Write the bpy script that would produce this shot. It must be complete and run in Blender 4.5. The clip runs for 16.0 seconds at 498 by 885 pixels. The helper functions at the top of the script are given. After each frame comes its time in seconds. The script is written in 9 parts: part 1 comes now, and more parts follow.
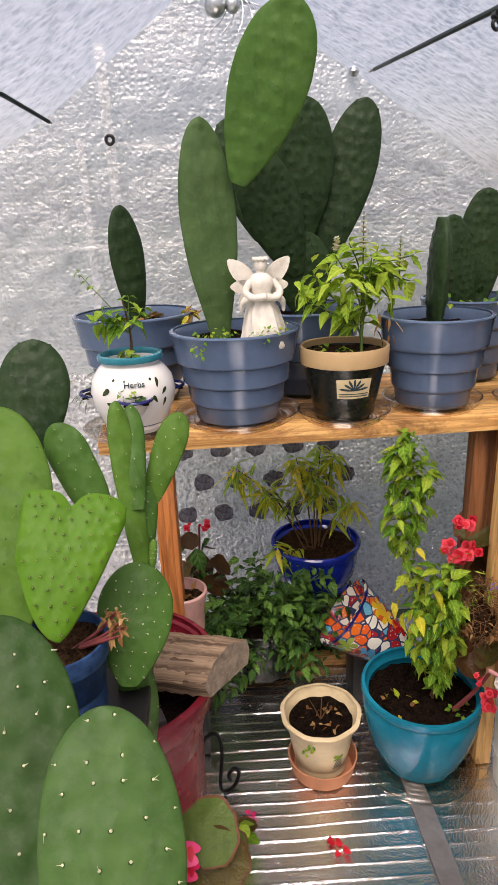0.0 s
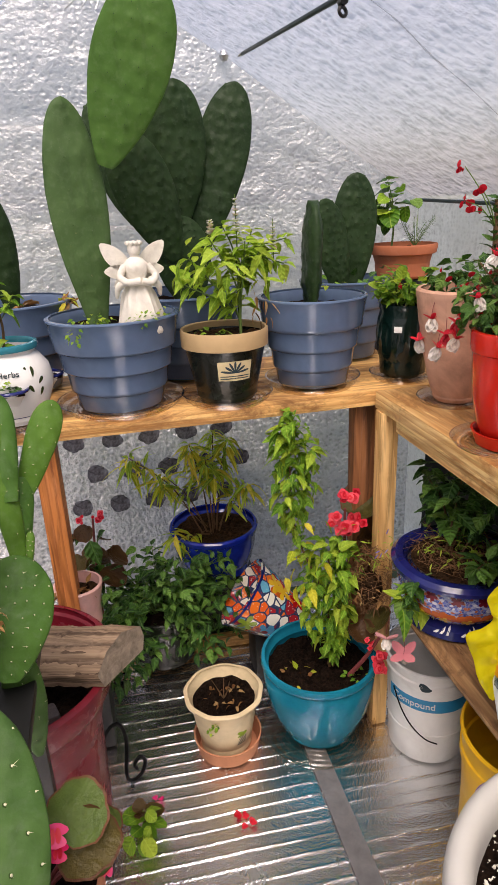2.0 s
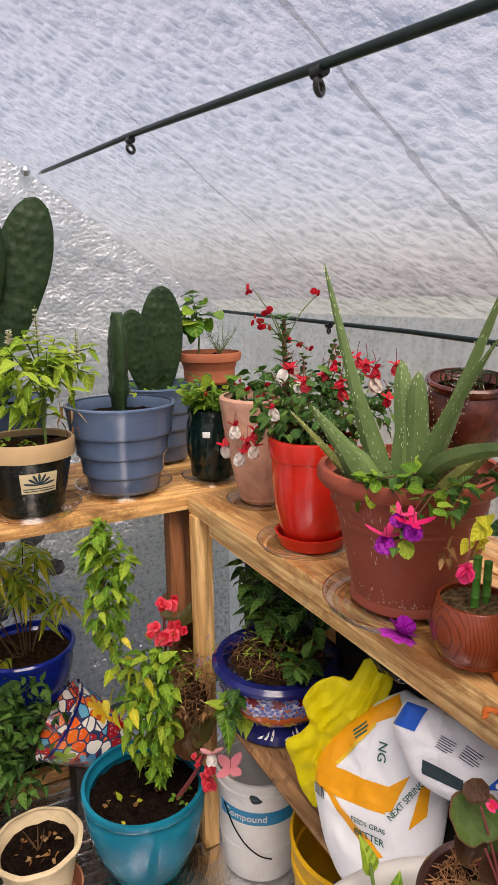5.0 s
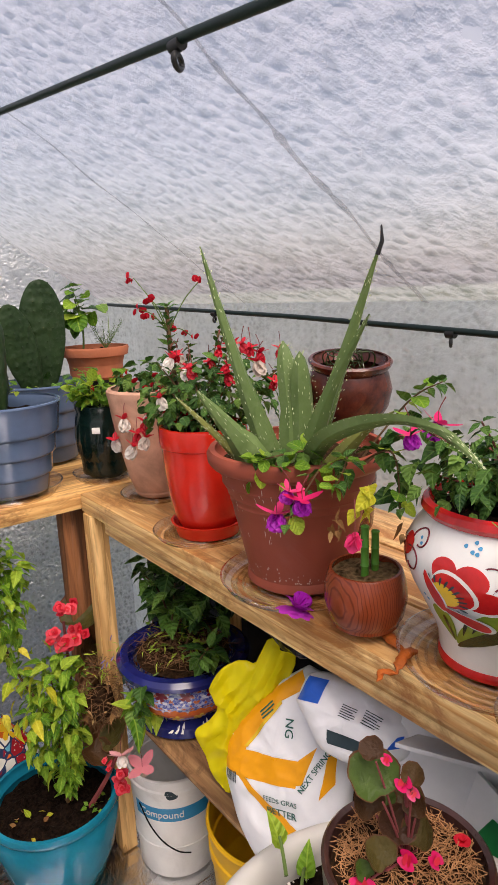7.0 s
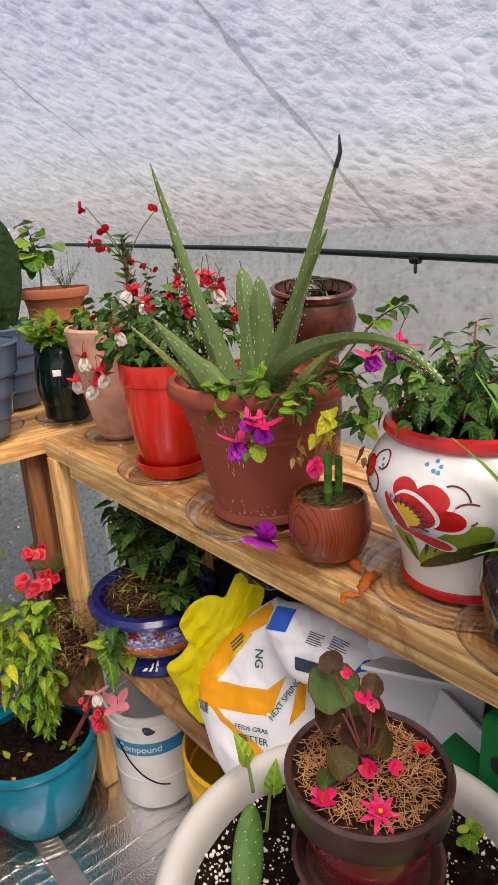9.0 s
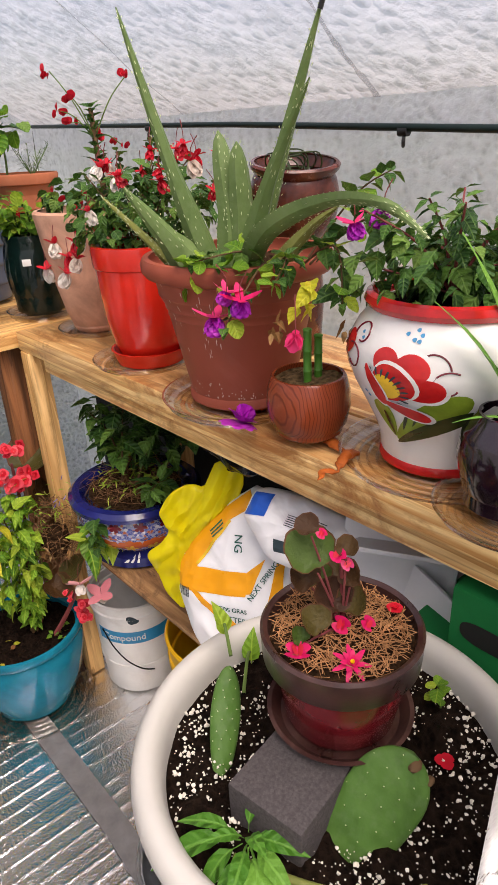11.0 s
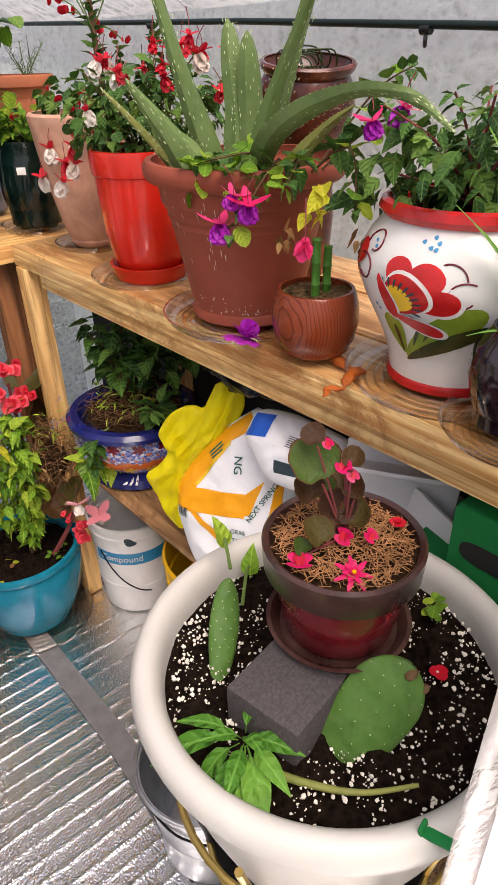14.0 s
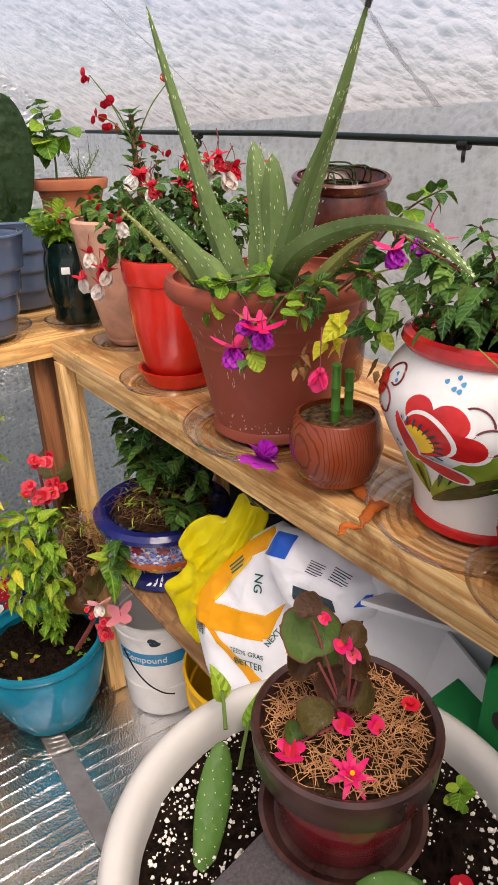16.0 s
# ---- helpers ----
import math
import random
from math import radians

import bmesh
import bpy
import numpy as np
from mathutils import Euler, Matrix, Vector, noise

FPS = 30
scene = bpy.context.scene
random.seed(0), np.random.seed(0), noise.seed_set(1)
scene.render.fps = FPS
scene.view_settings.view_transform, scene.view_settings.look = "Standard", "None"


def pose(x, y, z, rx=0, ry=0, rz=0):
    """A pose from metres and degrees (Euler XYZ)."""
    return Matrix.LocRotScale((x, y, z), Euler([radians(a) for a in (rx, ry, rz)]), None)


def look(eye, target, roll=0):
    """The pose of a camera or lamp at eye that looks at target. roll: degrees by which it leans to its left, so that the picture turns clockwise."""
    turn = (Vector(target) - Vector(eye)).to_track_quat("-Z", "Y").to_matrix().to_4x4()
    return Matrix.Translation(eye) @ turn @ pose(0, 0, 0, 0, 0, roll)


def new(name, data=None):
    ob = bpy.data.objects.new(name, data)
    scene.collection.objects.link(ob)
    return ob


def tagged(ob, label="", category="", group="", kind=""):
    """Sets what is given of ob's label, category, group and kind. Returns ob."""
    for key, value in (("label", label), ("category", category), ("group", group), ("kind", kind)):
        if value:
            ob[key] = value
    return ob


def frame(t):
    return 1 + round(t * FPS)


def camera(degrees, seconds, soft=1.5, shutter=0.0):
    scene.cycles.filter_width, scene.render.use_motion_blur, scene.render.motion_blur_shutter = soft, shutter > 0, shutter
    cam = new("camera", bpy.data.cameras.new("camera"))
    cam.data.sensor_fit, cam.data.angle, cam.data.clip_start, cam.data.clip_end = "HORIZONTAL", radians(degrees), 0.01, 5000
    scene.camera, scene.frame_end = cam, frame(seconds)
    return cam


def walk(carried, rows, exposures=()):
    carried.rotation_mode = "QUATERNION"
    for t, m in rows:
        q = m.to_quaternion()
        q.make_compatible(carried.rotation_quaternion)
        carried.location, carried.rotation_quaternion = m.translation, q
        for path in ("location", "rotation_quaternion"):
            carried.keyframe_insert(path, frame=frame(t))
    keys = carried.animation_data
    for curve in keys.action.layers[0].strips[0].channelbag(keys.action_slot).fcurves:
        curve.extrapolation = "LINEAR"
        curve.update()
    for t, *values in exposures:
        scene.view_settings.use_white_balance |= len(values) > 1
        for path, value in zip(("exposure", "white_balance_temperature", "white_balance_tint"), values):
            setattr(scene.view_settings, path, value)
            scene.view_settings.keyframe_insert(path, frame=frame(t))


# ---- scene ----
EXPOSURE = 0.88
cam = camera(42.63, 16.0, 0.9)
# seconds, place, yaw, pitch, roll
ROWS = [
    (0, -0.6356, -1.2634, 1.3457, -4.541, -19.460, 2.288),
    (0.5, -0.6269, -1.2661, 1.3447, -4.915, -19.372, 2.633),
    (1, -0.6081, -1.2697, 1.3362, -9.051, -20.956, 1.678),
    (1.5, -0.5950, -1.2764, 1.3339, -11.893, -21.167, 1.584),
    (2, -0.5871, -1.2825, 1.3341, -13.201, -20.730, 2.366),
    (2.5, -0.5815, -1.2799, 1.3357, -13.626, -20.311, 2.385),
    (3, -0.5792, -1.2808, 1.3370, -14.253, -20.439, 2.702),
    (3.5, -0.5712, -1.2806, 1.3374, -17.321, -19.907, 2.172),
    (4, -0.5616, -1.2833, 1.3411, -21.169, -17.563, 1.449),
    (4.5, -0.5515, -1.2814, 1.3531, -24.839, -14.874, 0.697),
    (5, -0.5438, -1.2815, 1.3608, -28.473, -12.874, 0.605),
    (5.2, -0.5387, -1.2829, 1.3639, -31.098, -12.409, 0.622),
    (7.3, -0.5251, -1.2878, 1.3394, -38.304, -13.883, 2.006),
    (7.5, -0.5218, -1.2888, 1.3356, -38.545, -14.368, 1.942),
    (8, -0.5141, -1.2908, 1.3281, -39.807, -15.501, 2.797),
    (8.5, -0.5124, -1.2883, 1.3199, -39.955, -16.830, 2.693),
    (9, -0.5082, -1.2881, 1.3121, -40.594, -17.927, 2.993),
    (9.5, -0.5073, -1.2879, 1.3023, -40.629, -19.965, 2.617),
    (9.7, -0.5089, -1.2875, 1.2957, -40.663, -22.209, 2.438),
    (11.8, -0.4997, -1.2918, 1.2622, -42.419, -26.323, 2.858),
    (12, -0.4981, -1.2918, 1.2627, -42.369, -26.713, 2.980),
    (12.5, -0.5005, -1.2875, 1.2557, -41.979, -28.875, 2.175),
    (13, -0.5032, -1.2814, 1.2487, -41.413, -30.459, 1.317),
    (13.5, -0.5016, -1.2803, 1.2418, -41.277, -31.599, 0.861),
    (14, -0.5099, -1.2829, 1.2398, -41.696, -31.376, 1.137),
    (14.5, -0.5379, -1.2805, 1.2396, -41.598, -31.038, 0.904),
    (15, -0.5244, -1.2860, 1.2471, -40.618, -30.231, 1.665),
    (15.5, -0.4714, -1.2868, 1.2579, -38.014, -29.043, 1.084),
    (16, -0.4241, -1.2537, 1.2712, -36.379, -24.999, 1.561),
]
walk(cam, [(t, pose(x, y, z, 90 + pitch, roll, yaw)) for t, x, y, z, yaw, pitch, roll in ROWS],
     [(0.0, EXPOSURE - 0.08, 7000, 20), (9.0, EXPOSURE - 0.04, 7000, 20), (12.0, EXPOSURE + 0.14, 7000, 20), (16.0, EXPOSURE + 0.14, 7000, 20)])

# ---- daylight: a bright overcast sky ----
world = bpy.data.worlds.new("overcast_sky")
scene.world = world
world.use_nodes = True
wn, wl = world.node_tree.nodes, world.node_tree.links
wn.clear()
sky = wn.new("ShaderNodeTexSky")
sky.sky_type, sky.sun_disc = "NISHITA", False
sky.sun_elevation, sky.sun_rotation, sky.dust_density, sky.air_density = radians(60), radians(196), 4.0, 1.0
sky_bg, sky_out = wn.new("ShaderNodeBackground"), wn.new("ShaderNodeOutputWorld")
sky_bg.inputs["Strength"].default_value = 0.115
wl.new(sky.outputs[0], sky_bg.inputs["Color"])
wl.new(sky_bg.outputs[0], sky_out.inputs["Surface"])
sun_data = bpy.data.lights.new("sun", "SUN")
sun_data.energy, sun_data.angle, sun_data.color = 5.0, radians(45), (1.0, 0.96, 0.9)
sun = new("sun", sun_data)
sun.matrix_world = look((-0.9, -3.2, 6.0), (0, 0, 0))


# ---- materials ----
def shader(name):
    m = bpy.data.materials.new(name)
    m.use_nodes = True
    nt = m.node_tree
    nt.nodes.clear()
    out = nt.nodes.new("ShaderNodeOutputMaterial")
    return m, nt, out


def ramp(nt, fac, stops):
    r = nt.nodes.new("ShaderNodeValToRGB")
    while len(r.color_ramp.elements) < len(stops):
        r.color_ramp.elements.new(0.5)
    for e, (p, c) in zip(r.color_ramp.elements, stops):
        e.position, e.color = p, (*c, 1)
    nt.links.new(fac, r.inputs[0])
    return r.outputs[0]


def coords(nt, scale=(1, 1, 1)):
    tc, mp = nt.nodes.new("ShaderNodeTexCoord"), nt.nodes.new("ShaderNodeMapping")
    mp.inputs["Scale"].default_value = scale
    nt.links.new(tc.outputs["Object"], mp.inputs[0])
    return mp.outputs[0]


def noise_tex(nt, co, scale, detail=4.0, rough=0.6, distort=0.0):
    n = nt.nodes.new("ShaderNodeTexNoise")
    n.inputs["Scale"].default_value, n.inputs["Detail"].default_value = scale, detail
    n.inputs["Roughness"].default_value, n.inputs["Distortion"].default_value = rough, distort
    nt.links.new(co, n.inputs["Vector"])
    return n.outputs["Fac"]


def voronoi_tex(nt, co, scale, feature="F1"):
    n = nt.nodes.new("ShaderNodeTexVoronoi")
    n.feature = feature
    n.inputs["Scale"].default_value = scale
    nt.links.new(co, n.inputs["Vector"])
    return n


def mixed(nt, a, b, fac, blend="MIX"):
    x = nt.nodes.new("ShaderNodeMix")
    x.data_type, x.blend_type = "RGBA", blend
    for sock, v in ((x.inputs[6], a), (x.inputs[7], b), (x.inputs[0], fac)):
        if isinstance(v, (int, float)):
            sock.default_value = v
        elif isinstance(v, tuple):
            sock.default_value = (*v, 1)
        else:
            nt.links.new(v, sock)
    return x.outputs[2]


def bumped(nt, height, strength=0.3, distance=0.002, below=None):
    b = nt.nodes.new("ShaderNodeBump")
    b.inputs["Strength"].default_value, b.inputs["Distance"].default_value = strength, distance
    nt.links.new(height, b.inputs["Height"])
    if below is not None:
        nt.links.new(below, b.inputs["Normal"])
    return b.outputs[0]


def principled(nt, out, color, rough=0.5, metal=0.0, normal=None, spec=0.28, coat=0.0):
    p = nt.nodes.new("ShaderNodeBsdfPrincipled")
    for sock, v in ((p.inputs["Base Color"], color), (p.inputs["Roughness"], rough), (p.inputs["Metallic"], metal)):
        if isinstance(v, tuple):
            sock.default_value = (*v, 1)
        elif isinstance(v, (int, float)):
            sock.default_value = v
        else:
            nt.links.new(v, sock)
    p.inputs["Specular IOR Level"].default_value = spec
    p.inputs["Coat Weight"].default_value, p.inputs["Coat Roughness"].default_value = coat, 0.12
    if normal is not None:
        nt.links.new(normal, p.inputs["Normal"])
    if out is not None:
        nt.links.new(p.outputs[0], out.inputs[0])
    return p


def plain(name, color, rough=0.5, metal=0.0, vary=0.2, scale=14.0, bump=0.15, fine=160.0, coat=0.0, dark=None, amount=0.35, spec=None):
    """Paint, plastic, clay or glaze: a base colour with cloudy variation, stains and fine relief."""
    m, nt, out = shader(name)
    co = coords(nt)
    cloud = noise_tex(nt, co, scale, 6, 0.65, 0.4)
    low = tuple(c * (1 - vary) for c in color)
    high = tuple(min(1, c * (1 + vary)) for c in color)
    col = ramp(nt, cloud, [(0.3, low), (0.7, high)])
    if dark:
        stain = noise_tex(nt, co, scale * 0.45, 8, 0.7, 0.8)
        col = mixed(nt, col, dark, ramp(nt, stain, [(0.5, (0, 0, 0)), (0.72, (amount,) * 3)]))
    grain = noise_tex(nt, co, fine, 3)
    rg = ramp(nt, cloud, [(0.2, (max(0.02, rough - 0.08),) * 3), (0.8, (min(1, rough + 0.1),) * 3)])
    principled(nt, out, col, rg, metal, bumped(nt, grain, bump, 0.001), spec=spec or (0.32 if rough < 0.45 else 0.15), coat=coat)
    return m


def leafy(name, dark, mid, light, rough=0.42, through_light=0.3, veins=False):
    """Leaf or petal: colour differs from leaf to leaf, with veins and light shining through."""
    m, nt, out = shader(name)
    info = nt.nodes.new("ShaderNodeObjectInfo")
    co = coords(nt)
    col = ramp(nt, info.outputs["Random"], [(0.0, dark), (0.5, mid), (1.0, light)])
    spot = noise_tex(nt, co, 5.0, 4)
    col = mixed(nt, col, tuple(c * 0.55 for c in dark), ramp(nt, spot, [(0.5, (0, 0, 0)), (0.8, (0.6, 0.6, 0.6))]))
    nor = bumped(nt, noise_tex(nt, co, 9.0, 4), 0.25, 0.03)
    if veins:
        sep, off, arc, run = nt.nodes.new("ShaderNodeSeparateXYZ"), nt.nodes.new("ShaderNodeMath"), nt.nodes.new("ShaderNodeMath"), nt.nodes.new("ShaderNodeMath")
        off.operation, arc.operation, run.operation = "ABSOLUTE", "MULTIPLY_ADD", "SINE"
        nt.links.new(co, sep.inputs[0])
        nt.links.new(sep.outputs["X"], off.inputs[0])
        slope, wave = nt.nodes.new("ShaderNodeMath"), nt.nodes.new("ShaderNodeMath")
        slope.operation, wave.operation = "MULTIPLY_ADD", "MULTIPLY"
        nt.links.new(off.outputs[0], slope.inputs[0])
        slope.inputs[1].default_value = -0.9
        nt.links.new(sep.outputs["Y"], slope.inputs[2])
        nt.links.new(slope.outputs[0], wave.inputs[0])
        wave.inputs[1].default_value = 30.0
        nt.links.new(wave.outputs[0], run.inputs[0])
        nt.links.new(run.outputs[0], arc.inputs[0])
        arc.inputs[1].default_value, arc.inputs[2].default_value = 0.5, 0.5
        rib = ramp(nt, off.outputs[0], [(0.012, (1, 1, 1)), (0.03, (0, 0, 0))])
        side = ramp(nt, arc.outputs[0], [(0.80, (0, 0, 0)), (1.0, (0.10,) * 3)])
        col = mixed(nt, col, tuple(min(1.0, 1.5 * c + 0.03) for c in light), mixed(nt, side, (0.30,) * 3, rib))
        nor = bumped(nt, mixed(nt, arc.outputs[0], (0.0, 0.0, 0.0), rib), 0.35, 0.012, nor)
    p = principled(nt, None, col, rough, 0.0, nor, spec=0.24)
    tr = nt.nodes.new("ShaderNodeBsdfTranslucent")
    nt.links.new(col, tr.inputs["Color"])
    mx = nt.nodes.new("ShaderNodeMixShader")
    mx.inputs[0].default_value = through_light
    nt.links.new(p.outputs[0], mx.inputs[1])
    nt.links.new(tr.outputs[0], mx.inputs[2])
    nt.links.new(mx.outputs[0], out.inputs[0])
    return m


def film_material(name, tint, cell, bump, crinkle, share=0.5, spots=0.25, gloss=0.12, see=0.0, squash=(1, 1, 1), streak=0.0):
    """Milky bubble film: lets daylight through, scattered; bubbles and creases in relief, their shading put into the
    colour too.
    """
    m, nt, out = shader(name)
    co = coords(nt, squash)
    warp = nt.nodes.new("ShaderNodeTexNoise")
    warp.inputs["Scale"].default_value, warp.inputs["Detail"].default_value = cell * 0.4, 3.0
    nt.links.new(co, warp.inputs["Vector"])
    wobble = nt.nodes.new("ShaderNodeMix")
    wobble.data_type, wobble.blend_type = "RGBA", "LINEAR_LIGHT"
    wobble.inputs[0].default_value = 0.004
    nt.links.new(co, wobble.inputs[6])
    nt.links.new(warp.outputs["Color"], wobble.inputs[7])
    bub = voronoi_tex(nt, wobble.outputs[2], cell, "F1")
    bub.inputs["Randomness"].default_value = 0.7
    fold = noise_tex(nt, co, crinkle, 4, 0.58, 0.0)
    big = noise_tex(nt, co, 2.2, 5, 0.62, 0.8)
    patch = ramp(nt, noise_tex(nt, co, 6.5, 5, 0.65, 0.5), [(0.38, (0.0,) * 3), (0.60, (1, 1, 1))])
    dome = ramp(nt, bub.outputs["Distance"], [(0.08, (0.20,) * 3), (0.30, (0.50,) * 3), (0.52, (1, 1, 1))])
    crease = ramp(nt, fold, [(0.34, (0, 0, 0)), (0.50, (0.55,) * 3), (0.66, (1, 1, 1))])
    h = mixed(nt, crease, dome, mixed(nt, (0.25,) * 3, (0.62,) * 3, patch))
    if streak:
        pleat = noise_tex(nt, coords(nt, (26, 26, 1.6)), 1.0, 4, 0.6, 0.6)
        h = mixed(nt, h, ramp(nt, pleat, [(0.35, (0, 0, 0)), (0.65, (1, 1, 1))]), streak)
    nor = bumped(nt, h, bump, 0.014)
    # bubble middles and crease hollows painted darker: shading put into the colour
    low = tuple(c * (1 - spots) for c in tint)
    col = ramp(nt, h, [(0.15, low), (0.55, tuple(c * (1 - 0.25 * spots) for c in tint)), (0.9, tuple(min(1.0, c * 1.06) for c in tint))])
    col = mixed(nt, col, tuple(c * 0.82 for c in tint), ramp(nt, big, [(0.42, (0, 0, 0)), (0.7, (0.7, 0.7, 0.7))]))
    di, tr, gl = (nt.nodes.new("ShaderNodeBsdf" + k) for k in ("Diffuse", "Translucent", "Glossy"))
    for s in (di, tr):
        nt.links.new(col, s.inputs["Color"])
        nt.links.new(nor, s.inputs["Normal"])
    nt.links.new(nor, gl.inputs["Normal"])
    gl.inputs["Roughness"].default_value = 0.26
    a, b = nt.nodes.new("ShaderNodeMixShader"), nt.nodes.new("ShaderNodeMixShader")
    a.inputs[0].default_value, b.inputs[0].default_value = share, gloss
    nt.links.new(di.outputs[0], a.inputs[1])
    nt.links.new(tr.outputs[0], a.inputs[2])
    nt.links.new(a.outputs[0], b.inputs[1])
    nt.links.new(gl.outputs[0], b.inputs[2])
    tp, c = nt.nodes.new("ShaderNodeBsdfTransparent"), nt.nodes.new("ShaderNodeMixShader")
    c.inputs[0].default_value = see
    nt.links.new(b.outputs[0], c.inputs[1])
    nt.links.new(tp.outputs[0], c.inputs[2])
    nt.links.new(c.outputs[0], out.inputs[0])
    return m


def wood_material(name, light, dark, axis, ring=9.0, rough=0.62, stain=None, grain=0.75, spec=0.28):
    """Sawn lumber: long grain along one axis, knots and stains."""
    m, nt, out = shader(name)
    scl = [14.0, 14.0, 14.0]
    scl[axis] = 0.9
    co = coords(nt, tuple(scl))
    warp = noise_tex(nt, co, 0.7, 3, 0.5, 0.8)
    w = nt.nodes.new("ShaderNodeTexWave")
    w.wave_type, w.rings_direction, w.wave_profile = "RINGS", "SPHERICAL", "SAW"
    w.inputs["Scale"].default_value, w.inputs["Distortion"].default_value = ring * 0.16, 5.0
    w.inputs["Detail"].default_value, w.inputs["Detail Scale"].default_value = 3.0, 1.4
    nt.links.new(co, w.inputs["Vector"])
    fine = noise_tex(nt, coords(nt, tuple(70 if i != axis else 3 for i in range(3))), 1.6, 4)
    col = ramp(nt, mixed(nt, w.outputs["Fac"], warp, 0.45), [(0.15, dark), (0.5, light), (0.9, tuple(c * 1.12 for c in light))])
    col = mixed(nt, col, dark, ramp(nt, fine, [(0.42, (0, 0, 0)), (0.66, (0.75, 0.75, 0.75))]))
    cath = nt.nodes.new("ShaderNodeTexWave")
    cath.wave_type, cath.bands_direction = "BANDS", "DIAGONAL"
    cath.inputs["Scale"].default_value, cath.inputs["Distortion"].default_value = 0.7, 9.0
    cath.inputs["Detail"].default_value, cath.inputs["Detail Scale"].default_value = 2.0, 0.55
    nt.links.new(coords(nt, tuple(26.0 if i != axis else 3.2 for i in range(3))), cath.inputs["Vector"])
    col = mixed(nt, col, tuple(c * 0.8 for c in dark), ramp(nt, cath.outputs["Fac"], [(0.6, (0, 0, 0)), (0.95, (0.38, 0.38, 0.38))]))
    if stain:
        st = noise_tex(nt, coords(nt, tuple(13.0 if i != axis else 5.0 for i in range(3))), 1.0, 8, 0.75, 0.9)
        col = mixed(nt, col, stain, ramp(nt, st, [(0.46, (0, 0, 0)), (0.60, (0.9, 0.9, 0.9))]))
    dark_line = noise_tex(nt, coords(nt, tuple(52.0 if i != axis else 1.7 for i in range(3))), 1.0, 5, 0.62, 1.1)
    col = mixed(nt, col, tuple(c * 0.55 for c in dark), ramp(nt, dark_line, [(0.53, (0, 0, 0)), (0.63, (grain, grain, grain))]))
    pale = noise_tex(nt, coords(nt, tuple(30.0 if i != axis else 2.4 for i in range(3))), 1.0, 6, 0.7, 0.7)
    col = mixed(nt, col, tuple(min(1.0, c * 1.08 + 0.05) for c in light), ramp(nt, pale, [(0.55, (0, 0, 0)), (0.70, (0.6, 0.6, 0.6))]))
    knot = voronoi_tex(nt, coords(nt, tuple(5.5 if i != axis else 2.4 for i in range(3))), 1.0).outputs["Distance"]
    col = mixed(nt, col, tuple(c * 0.45 for c in dark), ramp(nt, knot, [(0.05, (0.85, 0.85, 0.85)), (0.10, (0, 0, 0))]))
    principled(nt, out, col, rough, 0.0, bumped(nt, mixed(nt, fine, dark_line, 0.5), 0.55, 0.003), spec=spec)
    return m


def clear_material(name, color=(0.86, 0.79, 0.70), rough=0.05, haze=0.0):
    """Thin clear plastic: see-through, a faint haze and a glossy skin."""
    m, nt, out = shader(name)
    co = coords(nt)
    nor = bumped(nt, noise_tex(nt, co, 30, 4), 0.5, 0.004)
    tp, gl, di = (nt.nodes.new("ShaderNodeBsdf" + k) for k in ("Transparent", "Glossy", "Diffuse"))
    tp.inputs["Color"].default_value = (*color, 1)
    gl.inputs["Roughness"].default_value = rough
    nt.links.new(nor, gl.inputs["Normal"])
    hz, mx = nt.nodes.new("ShaderNodeMixShader"), nt.nodes.new("ShaderNodeMixShader")
    lw = nt.nodes.new("ShaderNodeLayerWeight")
    lw.inputs["Blend"].default_value = 0.25
    nt.links.new(nor, lw.inputs["Normal"])
    hz.inputs[0].default_value = haze
    nt.links.new(ramp(nt, lw.outputs["Facing"], [(0.1, (0.07,) * 3), (0.75, (0.85,) * 3)]), mx.inputs[0])
    nt.links.new(tp.outputs[0], hz.inputs[1])
    nt.links.new(di.outputs[0], hz.inputs[2])
    nt.links.new(hz.outputs[0], mx.inputs[1])
    nt.links.new(gl.outputs[0], mx.inputs[2])
    nt.links.new(mx.outputs[0], out.inputs[0])
    return m


def foil_material():
    m, nt, out = shader("foil")
    co = coords(nt)
    weave = voronoi_tex(nt, co, 230, "F1")
    nz = noise_tex(nt, co, 46, 5, 0.7, 0.5)
    dirt = noise_tex(nt, co, 6, 7, 0.75, 0.6)
    n1 = bumped(nt, weave.outputs["Distance"], 0.34, 0.0026)
    n2 = bumped(nt, nz, 0.16, 0.006, n1)
    col = ramp(nt, dirt, [(0.35, (0.93, 0.94, 0.96)), (0.75, (0.76, 0.75, 0.74))])
    rg = ramp(nt, dirt, [(0.3, (0.17,) * 3), (0.75, (0.32,) * 3)])
    principled(nt, out, col, rg, 1.0, n2)
    return m


